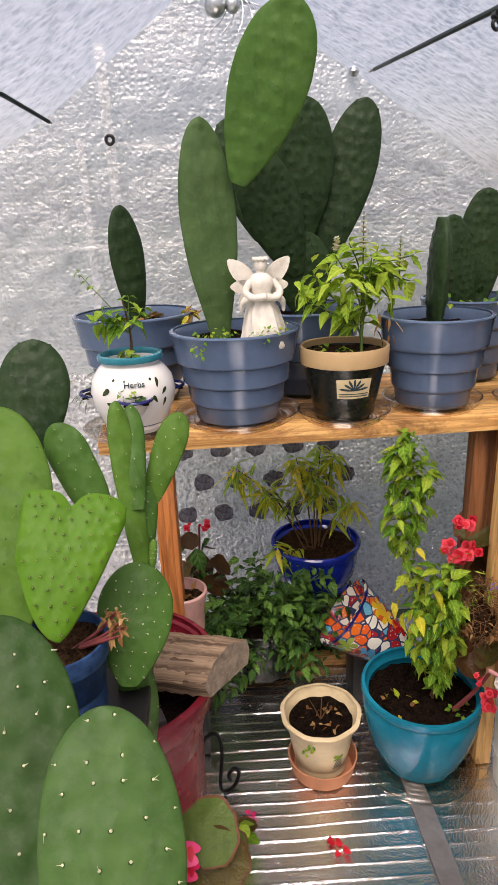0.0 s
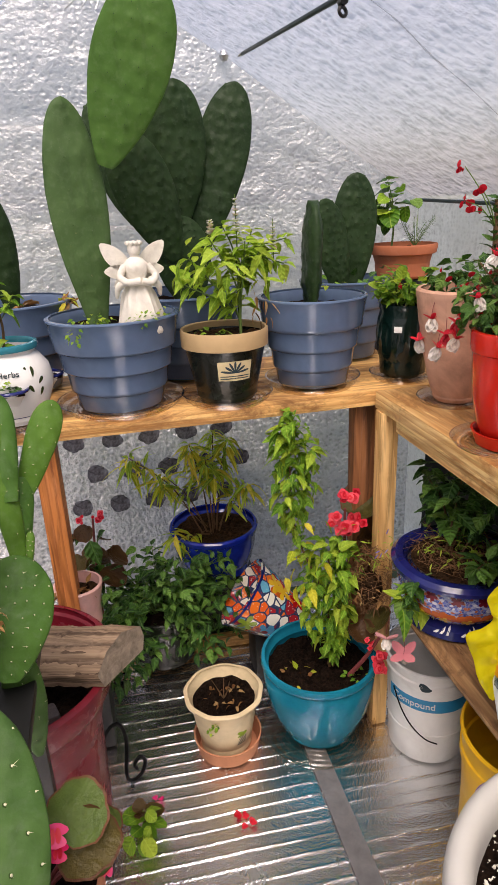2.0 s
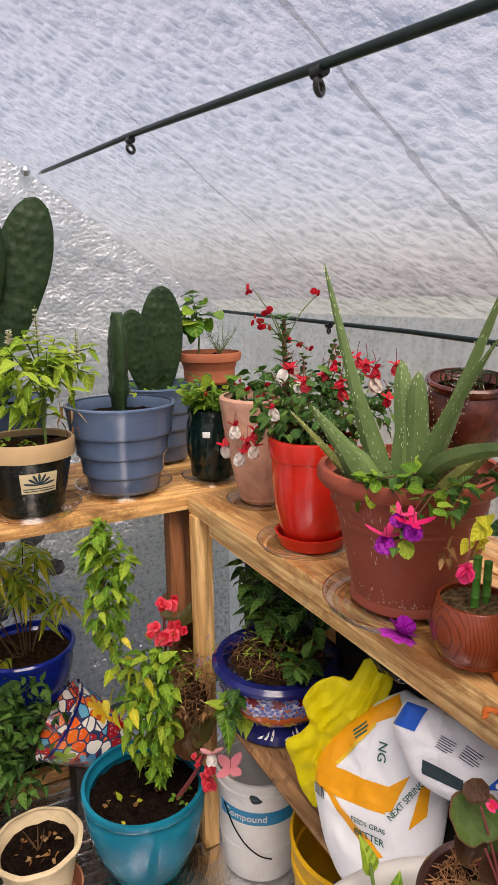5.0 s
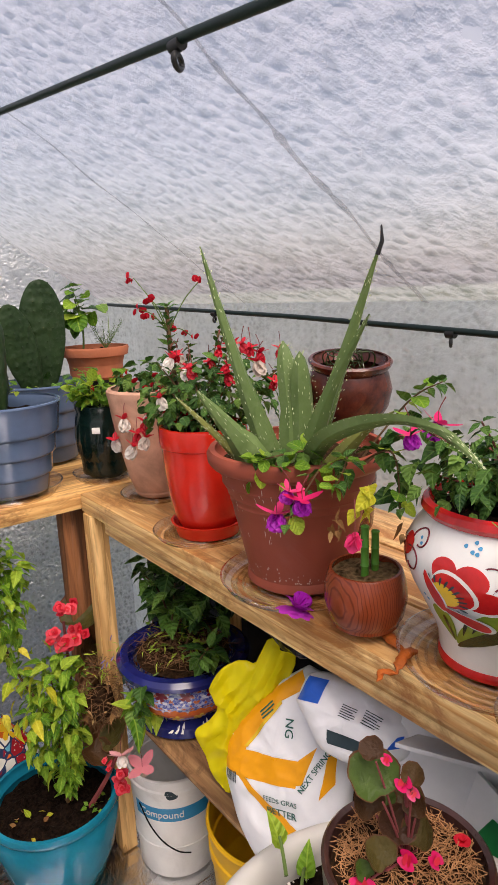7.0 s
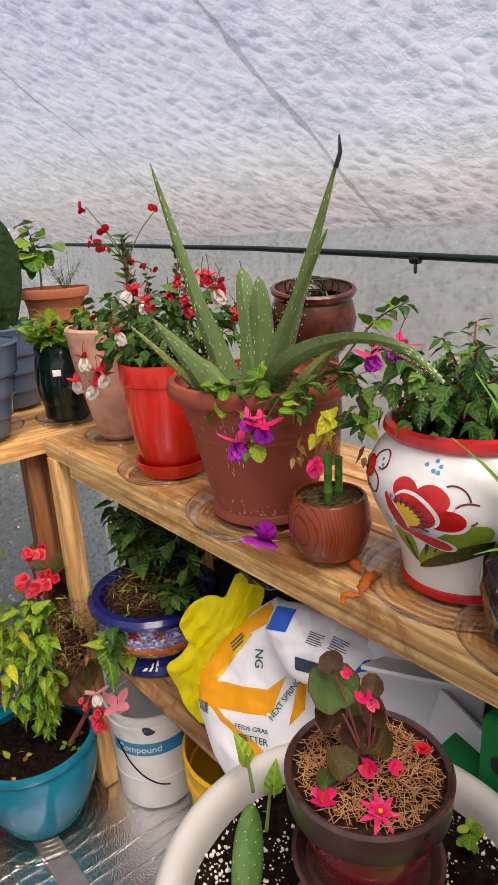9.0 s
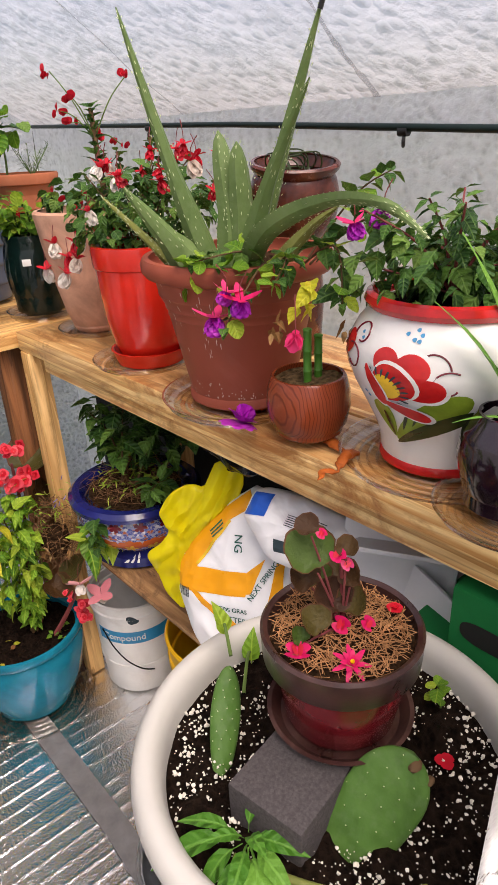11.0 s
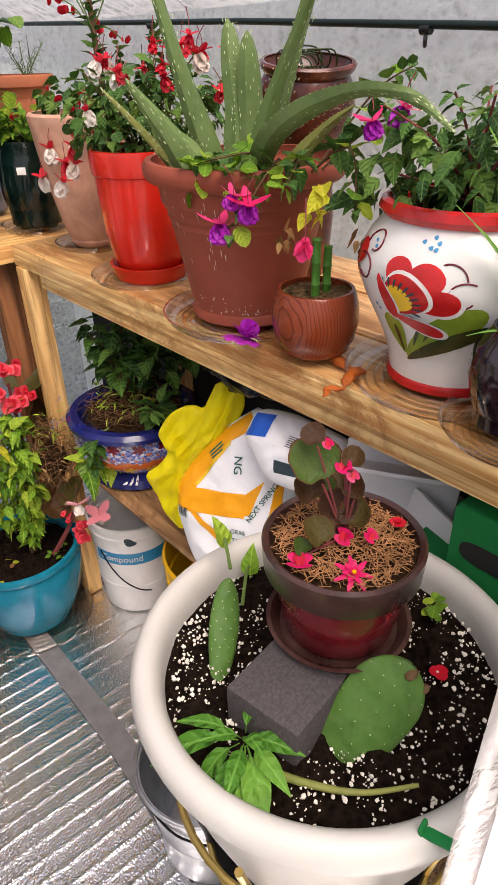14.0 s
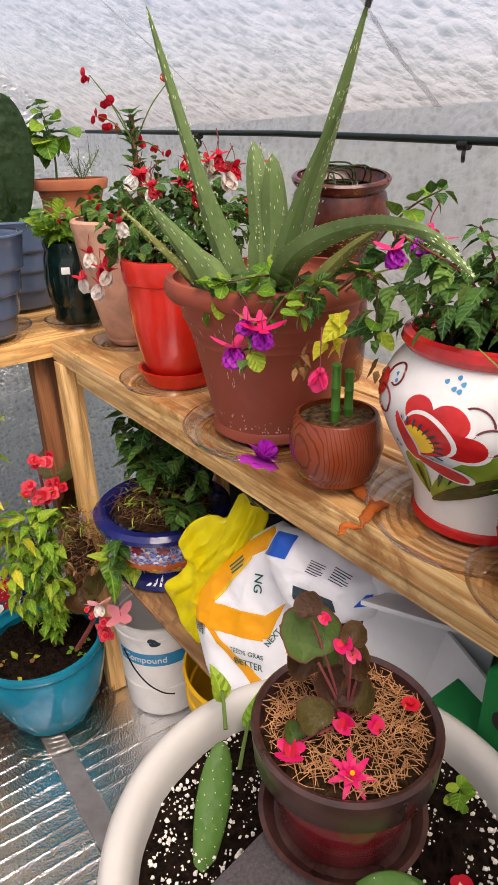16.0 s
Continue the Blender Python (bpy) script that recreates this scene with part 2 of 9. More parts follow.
def bowl_material():
    """Polished reddish wood print with fine dark figure."""
    m, nt, out = shader("polished_bowl_wood")
    w = nt.nodes.new("ShaderNodeTexWave")
    w.bands_direction = "X"
    w.inputs["Scale"].default_value, w.inputs["Distortion"].default_value = 95.0, 9.0
    w.inputs["Detail"].default_value, w.inputs["Detail Scale"].default_value = 2.0, 0.35
    nt.links.new(coords(nt, (1.0, 1.0, 0.35)), w.inputs["Vector"])
    cloud = noise_tex(nt, coords(nt, (60, 60, 14)), 1.0, 5)
    col = ramp(nt, w.outputs["Fac"], [(0.0, (0.135, 0.024, 0.009)), (0.22, (0.22, 0.042, 0.014)), (0.5, (0.26, 0.052, 0.017)), (0.9, (0.24, 0.046, 0.016))])
    col = mixed(nt, col, (0.14, 0.026, 0.010), ramp(nt, cloud, [(0.5, (0, 0, 0)), (0.75, (0.5, 0.5, 0.5))]))
    principled(nt, out, col, 0.24, 0.0, None, spec=0.3, coat=0.25)
    return m


def cactus_material(name, dark, light, rough=0.5, knobs=60.0, relief=0.12):
    """Waxy cactus skin: cloudy greens, fine grain, corky flecks and scratches."""
    m, nt, out = shader(name)
    co = coords(nt)
    a = noise_tex(nt, co, 11, 6, 0.68, 0.6)
    b = noise_tex(nt, co, 95, 5, 0.65)
    long = noise_tex(nt, coords(nt, (34, 34, 5)), 1.0, 5, 0.6, 0.5)
    info = nt.nodes.new("ShaderNodeObjectInfo")
    col = ramp(nt, a, [(0.28, dark), (0.74, light)])
    col = mixed(nt, col, tuple(c * 0.70 for c in dark), mixed(nt, (0, 0, 0), (0.45, 0.45, 0.45), info.outputs["Random"]))
    col = mixed(nt, col, tuple(c * 0.55 for c in dark), ramp(nt, long, [(0.5, (0, 0, 0)), (0.75, (0.55, 0.55, 0.55))]))
    col = mixed(nt, col, tuple(0.6 * c + 0.05 for c in light), ramp(nt, b, [(0.5, (0, 0, 0)), (0.72, (0.35, 0.35, 0.35))]))
    col = mixed(nt, col, (0.25, 0.21, 0.12), ramp(nt, noise_tex(nt, co, 42, 5, 0.75, 0.4), [(0.69, (0, 0, 0)), (0.76, (0.6, 0.6, 0.6))]))
    knob = voronoi_tex(nt, co, knobs, "SMOOTH_F1").outputs["Distance"]
    inv = ramp(nt, knob, [(0.05, (1, 1, 1)), (0.45, (0, 0, 0))])
    rg = ramp(nt, a, [(0.3, (rough - 0.08,) * 3), (0.7, (rough + 0.12,) * 3)])
    principled(nt, out, col, rg, 0.0, bumped(nt, b, 0.25, 0.002, bumped(nt, inv, relief, 0.005)), spec=0.13)
    return m


def soil_material(name, dark=(0.003, 0.002, 0.0015), light=(0.020, 0.012, 0.008)):
    m, nt, out = shader(name)
    co = coords(nt)
    a = voronoi_tex(nt, co, 130).outputs["Distance"]
    b = noise_tex(nt, co, 60, 6, 0.75)
    h = mixed(nt, a, b, 0.6)
    principled(nt, out, ramp(nt, h, [(0.3, dark), (0.75, light)]), 0.85, 0.0, bumped(nt, h, 1.0, 0.012), spec=0.04)
    return m


def mosaic_material(name, colors, scale, line, width=0.05):
    """Painted earthenware: irregular cells of glaze colours parted by thin outlines."""
    m, nt, out = shader(name)
    co = coords(nt)
    cells = voronoi_tex(nt, co, scale)
    edge = voronoi_tex(nt, co, scale, "DISTANCE_TO_EDGE")
    sep = nt.nodes.new("ShaderNodeSeparateColor")
    nt.links.new(cells.outputs["Color"], sep.inputs[0])
    r = nt.nodes.new("ShaderNodeValToRGB")
    r.color_ramp.interpolation = "CONSTANT"
    while len(r.color_ramp.elements) < len(colors):
        r.color_ramp.elements.new(0.5)
    for i, (e, c) in enumerate(zip(r.color_ramp.elements, colors)):
        e.position, e.color = i / len(colors), (*c, 1)
    nt.links.new(sep.outputs[0], r.inputs[0])
    dots = voronoi_tex(nt, co, scale * 3.2).outputs["Distance"]
    col = mixed(nt, r.outputs[0], (0.75, 0.70, 0.62), ramp(nt, dots, [(0.16, (0.8, 0.8, 0.8)), (0.24, (0, 0, 0))]))
    col = mixed(nt, col, line, ramp(nt, edge.outputs["Distance"], [(width, (1, 1, 1)), (width * 1.6, (0, 0, 0))]))
    principled(nt, out, col, 0.16, 0.0, bumped(nt, noise_tex(nt, co, 90), 0.1, 0.001), coat=0.5)
    return m


FOIL = foil_material()
MOSAIC = mosaic_material("talavera_mosaic", ((0.78, 0.17, 0.02), (0.12, 0.42, 0.60), (0.80, 0.13, 0.02), (0.82, 0.78, 0.68), (0.38, 0.02, 0.03), (0.80, 0.78, 0.70)), 46, (0.03, 0.05, 0.12))
LATTICE = mosaic_material("blue_lattice_glaze", ((0.06, 0.08, 0.30), (0.55, 0.55, 0.62), (0.10, 0.13, 0.42), (0.40, 0.10, 0.04), (0.30, 0.33, 0.50), (0.04, 0.06, 0.26)), 150, (0.30, 0.32, 0.42), 0.03)
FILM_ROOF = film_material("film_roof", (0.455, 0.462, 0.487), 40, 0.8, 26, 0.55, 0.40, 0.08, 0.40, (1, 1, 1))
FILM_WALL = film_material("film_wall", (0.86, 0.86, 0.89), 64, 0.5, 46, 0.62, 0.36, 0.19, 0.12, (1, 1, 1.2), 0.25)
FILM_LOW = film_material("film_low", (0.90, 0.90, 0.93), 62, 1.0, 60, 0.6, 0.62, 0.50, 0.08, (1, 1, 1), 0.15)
UNDER_BENCH_BLACK = plain("under_bench_black", (0.010, 0.010, 0.011), 0.5, vary=0.6, scale=40, bump=0.9, fine=90)
SEAM = film_material("seam_tape", (0.95, 0.95, 0.95), 60, 0.5, 50, 0.5, 0.25, 0.2, 0.5)
RIB_SHADOW = film_material("rib_shadow_film", (0.20, 0.20, 0.22), 70, 0.8, 80, 0.5, 0.7, 0.1, 0.55)
GRASS = plain("grass_ground", (0.06, 0.08, 0.04), 0.9, vary=0.5, scale=3, bump=0.8)
LUMBER = wood_material("pine_lumber", (0.86, 0.54, 0.21), (0.52, 0.24, 0.07), 0, 8, 0.55, (0.22, 0.10, 0.04))
LUMBER_Y = wood_material("pine_lumber_long", (0.98, 0.70, 0.32), (0.60, 0.27, 0.075), 1, 9, 0.30, (0.36, 0.135, 0.035), 0.62, 0.4)
LUMBER_Z = wood_material("pine_post", (0.82, 0.53, 0.22), (0.52, 0.27, 0.09), 2, 8, 0.6)
POST_DARK = wood_material("stained_post", (0.30, 0.12, 0.045), (0.11, 0.045, 0.02), 2, 8, 0.6)
POST_RED = wood_material("reddish_post", (0.60, 0.22, 0.06), (0.32, 0.10, 0.03), 2, 8, 0.55)
PLYWOOD = wood_material("plywood", (0.56, 0.33, 0.15), (0.26, 0.13, 0.055), 1, 10, 0.7, (0.10, 0.05, 0.025))
LOG = wood_material("weathered_log", (0.33, 0.23, 0.15), (0.09, 0.055, 0.035), 0, 16, 0.85)
BARK = plain("log_end", (0.26, 0.21, 0.16), 0.9, vary=0.5, scale=40, bump=0.8)
BLUE_GLAZE = plain("slate_blue_plastic", (0.086, 0.130, 0.215), 0.18, vary=0.14, scale=9, bump=0.05, coat=0.25, dark=(0.04, 0.06, 0.09))
DARK_POT = plain("charcoal_plastic", (0.010, 0.012, 0.009), 0.25, vary=0.3, bump=0.05, coat=0.05)
TAN_RIM = plain("tan_plastic_band", (0.42, 0.29, 0.15), 0.45, vary=0.1, bump=0.1)
CERAMIC = plain("white_ceramic", (0.78, 0.77, 0.74), 0.18, vary=0.05, coat=0.4, dark=(0.5, 0.46, 0.4), amount=0.3)
DUSTY_BLUE = plain("dusty_blue_glaze", (0.022, 0.060, 0.150), 0.5, vary=0.5, scale=60, dark=(0.10, 0.12, 0.16), amount=0.5)
TEAL_BAND = plain("teal_paint", (0.02, 0.19, 0.25), 0.2, coat=0.4)
NAVY = plain("navy_glaze", (0.010, 0.014, 0.11), 0.14, vary=0.4, coat=0.6)
TERRA = plain("terracotta", (0.42, 0.14, 0.07), 0.72, vary=0.16, dark=(0.5, 0.36, 0.28), amount=0.3)
TERRA_PALE = plain("weathered_terracotta", (0.54, 0.31, 0.215), 0.85, vary=0.32, scale=16, bump=0.5, fine=90, dark=(0.26, 0.11, 0.06), amount=0.6)
TERRA_PLASTIC = plain("brown_plastic", (0.29, 0.070, 0.042), 0.45, vary=0.1, scale=7, dark=(0.4, 0.24, 0.19), amount=0.25)
CLAY = plain("orange_clay", (0.50, 0.22, 0.12), 0.75, vary=0.12, dark=(0.3, 0.13, 0.07), amount=0.4)
RED_GLAZE = plain("red_glaze", (0.62, 0.022, 0.010), 0.18, vary=0.12, coat=0.5)
CREAM = plain("cream_ceramic", (0.62, 0.50, 0.31), 0.4, vary=0.15, dark=(0.2, 0.12, 0.05), amount=0.4)
TEAL_GLAZE = plain("teal_glaze", (0.001, 0.165, 0.255), 0.12, vary=0.3, scale=6, spec=0.15)
COBALT = plain("cobalt_glaze", (0.006, 0.022, 0.30), 0.13, vary=0.5, scale=18, coat=0.6)
MAROON = plain("maroon_plastic", (0.19, 0.013, 0.024), 0.26, vary=0.2, dark=(0.06, 0.004, 0.008), amount=0.4)
OXBLOOD = plain("oxblood_glaze", (0.17, 0.010, 0.015), 0.16, vary=0.35, scale=20, coat=0.6)
OXBLOOD_DARK = plain("burnt_rim_glaze", (0.045, 0.018, 0.015), 0.3, vary=0.6, scale=30, coat=0.3, dark=(0.16, 0.1, 0.08))
COPPER = plain("rusty_brown_glaze", (0.085, 0.020, 0.011), 0.22, vary=0.7, scale=30, coat=0.2, dark=(0.012, 0.012, 0.014), amount=0.9)
GREEN_GLASS = plain("bottle_green_glaze", (0.002, 0.010, 0.008), 0.14, vary=0.4, coat=0.25)
PLANTER = plain("off_white_plastic", (0.50, 0.488, 0.45), 0.4, vary=0.06, scale=6, bump=0.1, dark=(0.45, 0.4, 0.32), amount=0.25)
BUCKET_WHITE = plain("bucket_plastic", (0.70, 0.70, 0.68), 0.4, vary=0.06, dark=(0.4, 0.38, 0.34), amount=0.4)
BUCKET_YELLOW = plain("yellow_plastic", (0.80, 0.45, 0.014), 0.38, vary=0.1)
PURPLE = plain("purple_plastic", (0.16, 0.05, 0.30), 0.4)
GALV = plain("galvanised_steel", (0.50, 0.52, 0.54), 0.35, 1.0, vary=0.25, scale=25, bump=0.2)
BLACK_IRON = plain("black_iron", (0.012, 0.012, 0.012), 0.5, 0.6, bump=0.3)
BRASS = plain("brass_wire", (0.45, 0.32, 0.10), 0.35, 0.9)
POLE_GREEN = plain("dark_green_coated_steel", (0.004, 0.014, 0.012), 0.4, vary=0.3)
POLE_TIP = plain("bare_pole_tip", (0.30, 0.30, 0.24), 0.5, dark=(0.1, 0.2, 0.02), amount=0.7)
BLACK_PLASTIC = plain("black_plastic", (0.014, 0.014, 0.014), 0.4)
STONE_WHITE = plain("painted_resin", (0.70, 0.66, 0.58), 0.7, vary=0.12, scale=40, bump=0.3, dark=(0.35, 0.28, 0.2), amount=0.4)
PAVER = plain("dark_paver", (0.070, 0.062, 0.062), 0.85, vary=0.35, scale=330, bump=0.8, fine=420, dark=(0.045, 0.038, 0.038), amount=0.4)
GREEN_CARD = plain("green_card", (0.006, 0.17, 0.045), 0.5, vary=0.1)
PAPER_WHITE = plain("white_poly_bag", (0.84, 0.85, 0.87), 0.3, vary=0.05, scale=12, bump=0.25, fine=40)
BAG_ORANGE = plain("orange_print", (0.85, 0.36, 0.01), 0.3, vary=0.06, bump=0.2, fine=40)
BAG_BLUE = plain("blue_print", (0.015, 0.11, 0.55), 0.3, vary=0.06, bump=0.2, fine=40)
BAG_YELLOW = leafy("yellow_thin_plastic", (0.86, 0.76, 0.012), (0.90, 0.80, 0.015), (0.92, 0.84, 0.02), 0.2, 0.45)
INK = plain("dark_ink", (0.03, 0.05, 0.06), 0.5)
INK_GREEN = plain("dark_green_ink", (0.01, 0.10, 0.08), 0.4)
INK_BLUE = plain("blue_label", (0.015, 0.22, 0.42), 0.4, vary=0.1)
TAPE = plain("grey_duct_tape", (0.15, 0.15, 0.155), 0.42, vary=0.2, scale=30, bump=0.3)
SOIL = soil_material("potting_soil")
SOIL_DRY = soil_material("dry_brown_soil", (0.008, 0.005, 0.003), (0.075, 0.040, 0.020))
GRAVEL = soil_material("fine_brown_gravel", (0.03, 0.018, 0.008), (0.26, 0.17, 0.085))
PERLITE = plain("perlite", (0.72, 0.68, 0.60), 0.9, vary=0.15)
STRAW = plain("coir_fibre", (0.42, 0.21, 0.09), 0.85, vary=0.35, scale=50)
CLEAR = clear_material("clear_plastic")
CLEAR_SHEET = clear_material("clear_sheet", (0.88, 0.90, 0.92), 0.2, 0.5)
GLASS_DARK = plain("dark_amethyst_glass", (0.016, 0.006, 0.012), 0.06, vary=0.5, coat=1.0)
WOOD_BOWL = bowl_material()
LABEL_CREAM = plain("cream_label_paper", (0.68, 0.56, 0.33), 0.6, vary=0.1)

PAD_DARK = cactus_material("cactus_dark", (0.014, 0.034, 0.012), (0.036, 0.070, 0.024), 0.40, 48.0, 0.22)
PAD_MID = cactus_material("cactus_mid", (0.036, 0.098, 0.016), (0.074, 0.165, 0.030), 0.42, 50.0, 0.14)
PAD_FRESH = cactus_material("cactus_fresh", (0.050, 0.125, 0.022), (0.100, 0.200, 0.042), 0.44, 60.0, 0.10)
PAD_SAGE = cactus_material("cactus_sage", (0.048, 0.098, 0.030), (0.092, 0.160, 0.056), 0.42, 60.0, 0.10)
PAD_LIGHT = cactus_material("cactus_light", (0.056, 0.135, 0.016), (0.105, 0.215, 0.030), 0.48, 60.0, 0.08)
PAD_GREY = cactus_material("cactus_grey_green", (0.022, 0.062, 0.012), (0.046, 0.100, 0.022), 0.42, 60.0, 0.08)
PAD_NEAR = cactus_material("cactus_near", (0.036, 0.088, 0.020), (0.070, 0.138, 0.036), 0.40, 60.0, 0.08)
AREOLE = plain("areole_felt", (0.56, 0.54, 0.36), 0.8)
ALOE_TOOTH = plain("aloe_tooth", (0.46, 0.52, 0.30), 0.6)
AREOLE_SHADE = plain("areole_nub_and_shade", (0.020, 0.045, 0.010), 0.85)
AREOLE_TAN = plain("areole_tan", (0.30, 0.27, 0.10), 0.8)
AREOLE_DARK = plain("areole_shade", (0.03, 0.06, 0.025), 0.8)
ALOE = cactus_material("aloe_skin", (0.100, 0.165, 0.050), (0.190, 0.270, 0.100), 0.38, 120.0, 0.1)
ALOE_DRY = cactus_material("aloe_yellowing", (0.16, 0.19, 0.05), (0.30, 0.30, 0.08), 0.45, 120.0, 0.1)
STEM_GREEN = plain("green_stem", (0.10, 0.16, 0.04), 0.6)
STEM_BROWN = plain("woody_stem", (0.12, 0.07, 0.035), 0.8, vary=0.3)
STEM_RED = plain("red_stem", (0.20, 0.05, 0.05), 0.6)
BAMBOO = plain("lucky_bamboo", (0.06, 0.20, 0.025), 0.35)
LEAF_BASIL = leafy("basil_leaf", (0.17, 0.32, 0.026), (0.34, 0.54, 0.045), (0.52, 0.62, 0.08), 0.4, 0.4, True)
LEAF_BRIGHT = leafy("bright_leaf", (0.065, 0.19, 0.015), (0.18, 0.37, 0.028), (0.40, 0.52, 0.05), 0.38, 0.35, True)
LEAF_DEEP = leafy("deep_green_leaf", (0.012, 0.050, 0.010), (0.040, 0.120, 0.020), (0.13, 0.27, 0.045), 0.34, 0.12, True)
LEAF_FUCHSIA = leafy("fuchsia_leaf", (0.018, 0.065, 0.012), (0.050, 0.135, 0.022), (0.15, 0.27, 0.045), 0.36, 0.15, True)
LEAF_YELLOW = leafy("yellowing_leaf", (0.28, 0.40, 0.016), (0.64, 0.60, 0.04), (0.84, 0.68, 0.08), 0.45, 0.4, True)
LEAF_DRY = leafy("dry_leaf", (0.16, 0.07, 0.025), (0.30, 0.15, 0.05), (0.46, 0.30, 0.13), 0.8, 0.2)
LEAF_BEGONIA = leafy("bronze_begonia_leaf", (0.050, 0.020, 0.010), (0.085, 0.045, 0.016), (0.09, 0.085, 0.022), 0.34, 0.25)
LEAF_GREY = leafy("grey_green_leaf", (0.06, 0.10, 0.05), (0.12, 0.17, 0.09), (0.2, 0.25, 0.13), 0.5, 0.2)
PETAL_RED = leafy("red_petal", (0.45, 0.006, 0.016), (0.62, 0.012, 0.03), (0.75, 0.03, 0.05), 0.45, 0.3)
PETAL_CORAL = leafy("coral_petal", (0.66, 0.03, 0.06), (0.78, 0.06, 0.09), (0.85, 0.12, 0.15), 0.45, 0.3)
PETAL_PINK = leafy("pink_petal", (0.70, 0.012, 0.12), (0.80, 0.03, 0.18), (0.85, 0.10, 0.26), 0.4, 0.3)
PETAL_ROSE = leafy("soft_pink_petal", (0.72, 0.18, 0.24), (0.82, 0.32, 0.36), (0.86, 0.45, 0.46), 0.45, 0.3)
PETAL_WHITE = leafy("white_petal", (0.66, 0.50, 0.40), (0.80, 0.76, 0.70), (0.84, 0.82, 0.78), 0.5, 0.3)
PETAL_PURPLE = leafy("purple_petal", (0.34, 0.012, 0.40), (0.50, 0.02, 0.52), (0.62, 0.06, 0.58), 0.45, 0.3)
PETAL_BLUE = leafy("lilac_blue_petal", (0.22, 0.20, 0.62), (0.32, 0.30, 0.75), (0.45, 0.42, 0.8), 0.5, 0.3)
PAD_HEART = cactus_material("cactus_bright", (0.060, 0.165, 0.008), (0.105, 0.240, 0.016), 0.44, 60.0, 0.08)
PAD_CUTTING = cactus_material("cactus_cutting", (0.055, 0.135, 0.026), (0.100, 0.200, 0.042), 0.40, 90.0, 0.06)
BEG_GREEN = leafy("green_begonia_leaf", (0.040, 0.085, 0.016), (0.065, 0.115, 0.020), (0.085, 0.13, 0.025), 0.34, 0.25)
BEG_BROWN = leafy("olive_begonia_leaf", (0.075, 0.060, 0.014), (0.10, 0.075, 0.018), (0.12, 0.085, 0.02), 0.34, 0.25)
LEAF_ROSETTE = leafy("rosette_leaf", (0.055, 0.19, 0.018), (0.10, 0.28, 0.035), (0.16, 0.36, 0.05), 0.36, 0.3, True)
SPLASH = plain("lime_splash", (0.62, 0.50, 0.42), 0.8)
PACK_WHITE = plain("white_packing", (0.66, 0.66, 0.67), 0.35, vary=0.08, scale=8, dark=(0.45, 0.45, 0.47), amount=0.4)
BEG_RIM = leafy("red_leaf_rim", (0.09, 0.035, 0.018), (0.12, 0.05, 0.02), (0.16, 0.06, 0.03), 0.4, 0.25)
STRAW_DARK = plain("dry_stem", (0.20, 0.105, 0.05), 0.85, vary=0.4, scale=50)
YELLOW_DOT = plain("yellow_stamens", (0.85, 0.55, 0.02), 0.6)
PAINT_ORANGE = plain("orange_paint", (0.62, 0.13, 0.02), 0.2, coat=0.4)
PAINT_RED = plain("red_paint", (0.52, 0.015, 0.015), 0.2, vary=0.25, scale=30, coat=0.4)
PAINT_YELLOW = plain("yellow_paint", (0.80, 0.50, 0.03), 0.2, coat=0.4)
PAINT_GREEN = plain("olive_green_paint", (0.20, 0.30, 0.025), 0.2, vary=0.3, scale=30, coat=0.4)
PAINT_DKGREEN = plain("dark_green_paint", (0.03, 0.045, 0.012), 0.2, coat=0.4)
PAINT_BLUE = plain("sky_blue_paint", (0.06, 0.28, 0.50), 0.2, coat=0.4)
PAINT_MAROON = plain("wine_paint", (0.16, 0.01, 0.02), 0.2, coat=0.4)
CHILI = plain("dried_orange_pod", (0.36, 0.085, 0.015), 0.5, vary=0.4, scale=60, bump=0.8)


# ---- builders ----
UP = Vector((0, 0, 1))


def thing(name, label, category, x=0.0, y=0.0, z=0.0, rz=0.0, group=""):
    """An empty at the base of a thing; its parts are built in its own coordinates."""
    ob = new(name)
    ob.empty_display_size = 0.05
    ob.matrix_basis = pose(x, y, z, 0, 0, rz)
    return tagged(ob, label, category, group)


def smooth(me, angle=40.0):
    me.polygons.foreach_set("use_smooth", [True] * len(me.polygons))
    me.set_sharp_from_angle(angle=radians(angle))


def mesh_of(name, bm, mats, angle=40.0):
    me = bpy.data.meshes.new(name)
    bm.to_mesh(me)
    bm.free()
    for m in mats if isinstance(mats, (list, tuple)) else (mats,):
        me.materials.append(m)
    smooth(me, angle)
    return me


def part(name, bm, material, parent, label="", angle=40.0):
    ob = new(name, mesh_of(name, bm, material, angle))
    ob.parent = parent
    if label:
        ob["label"] = label
    return ob


def placed(name, me, parent, m, label=""):
    ob = new(name, me)
    ob.parent = parent
    ob.matrix_basis = m
    if label:
        ob["label"] = label
    return ob


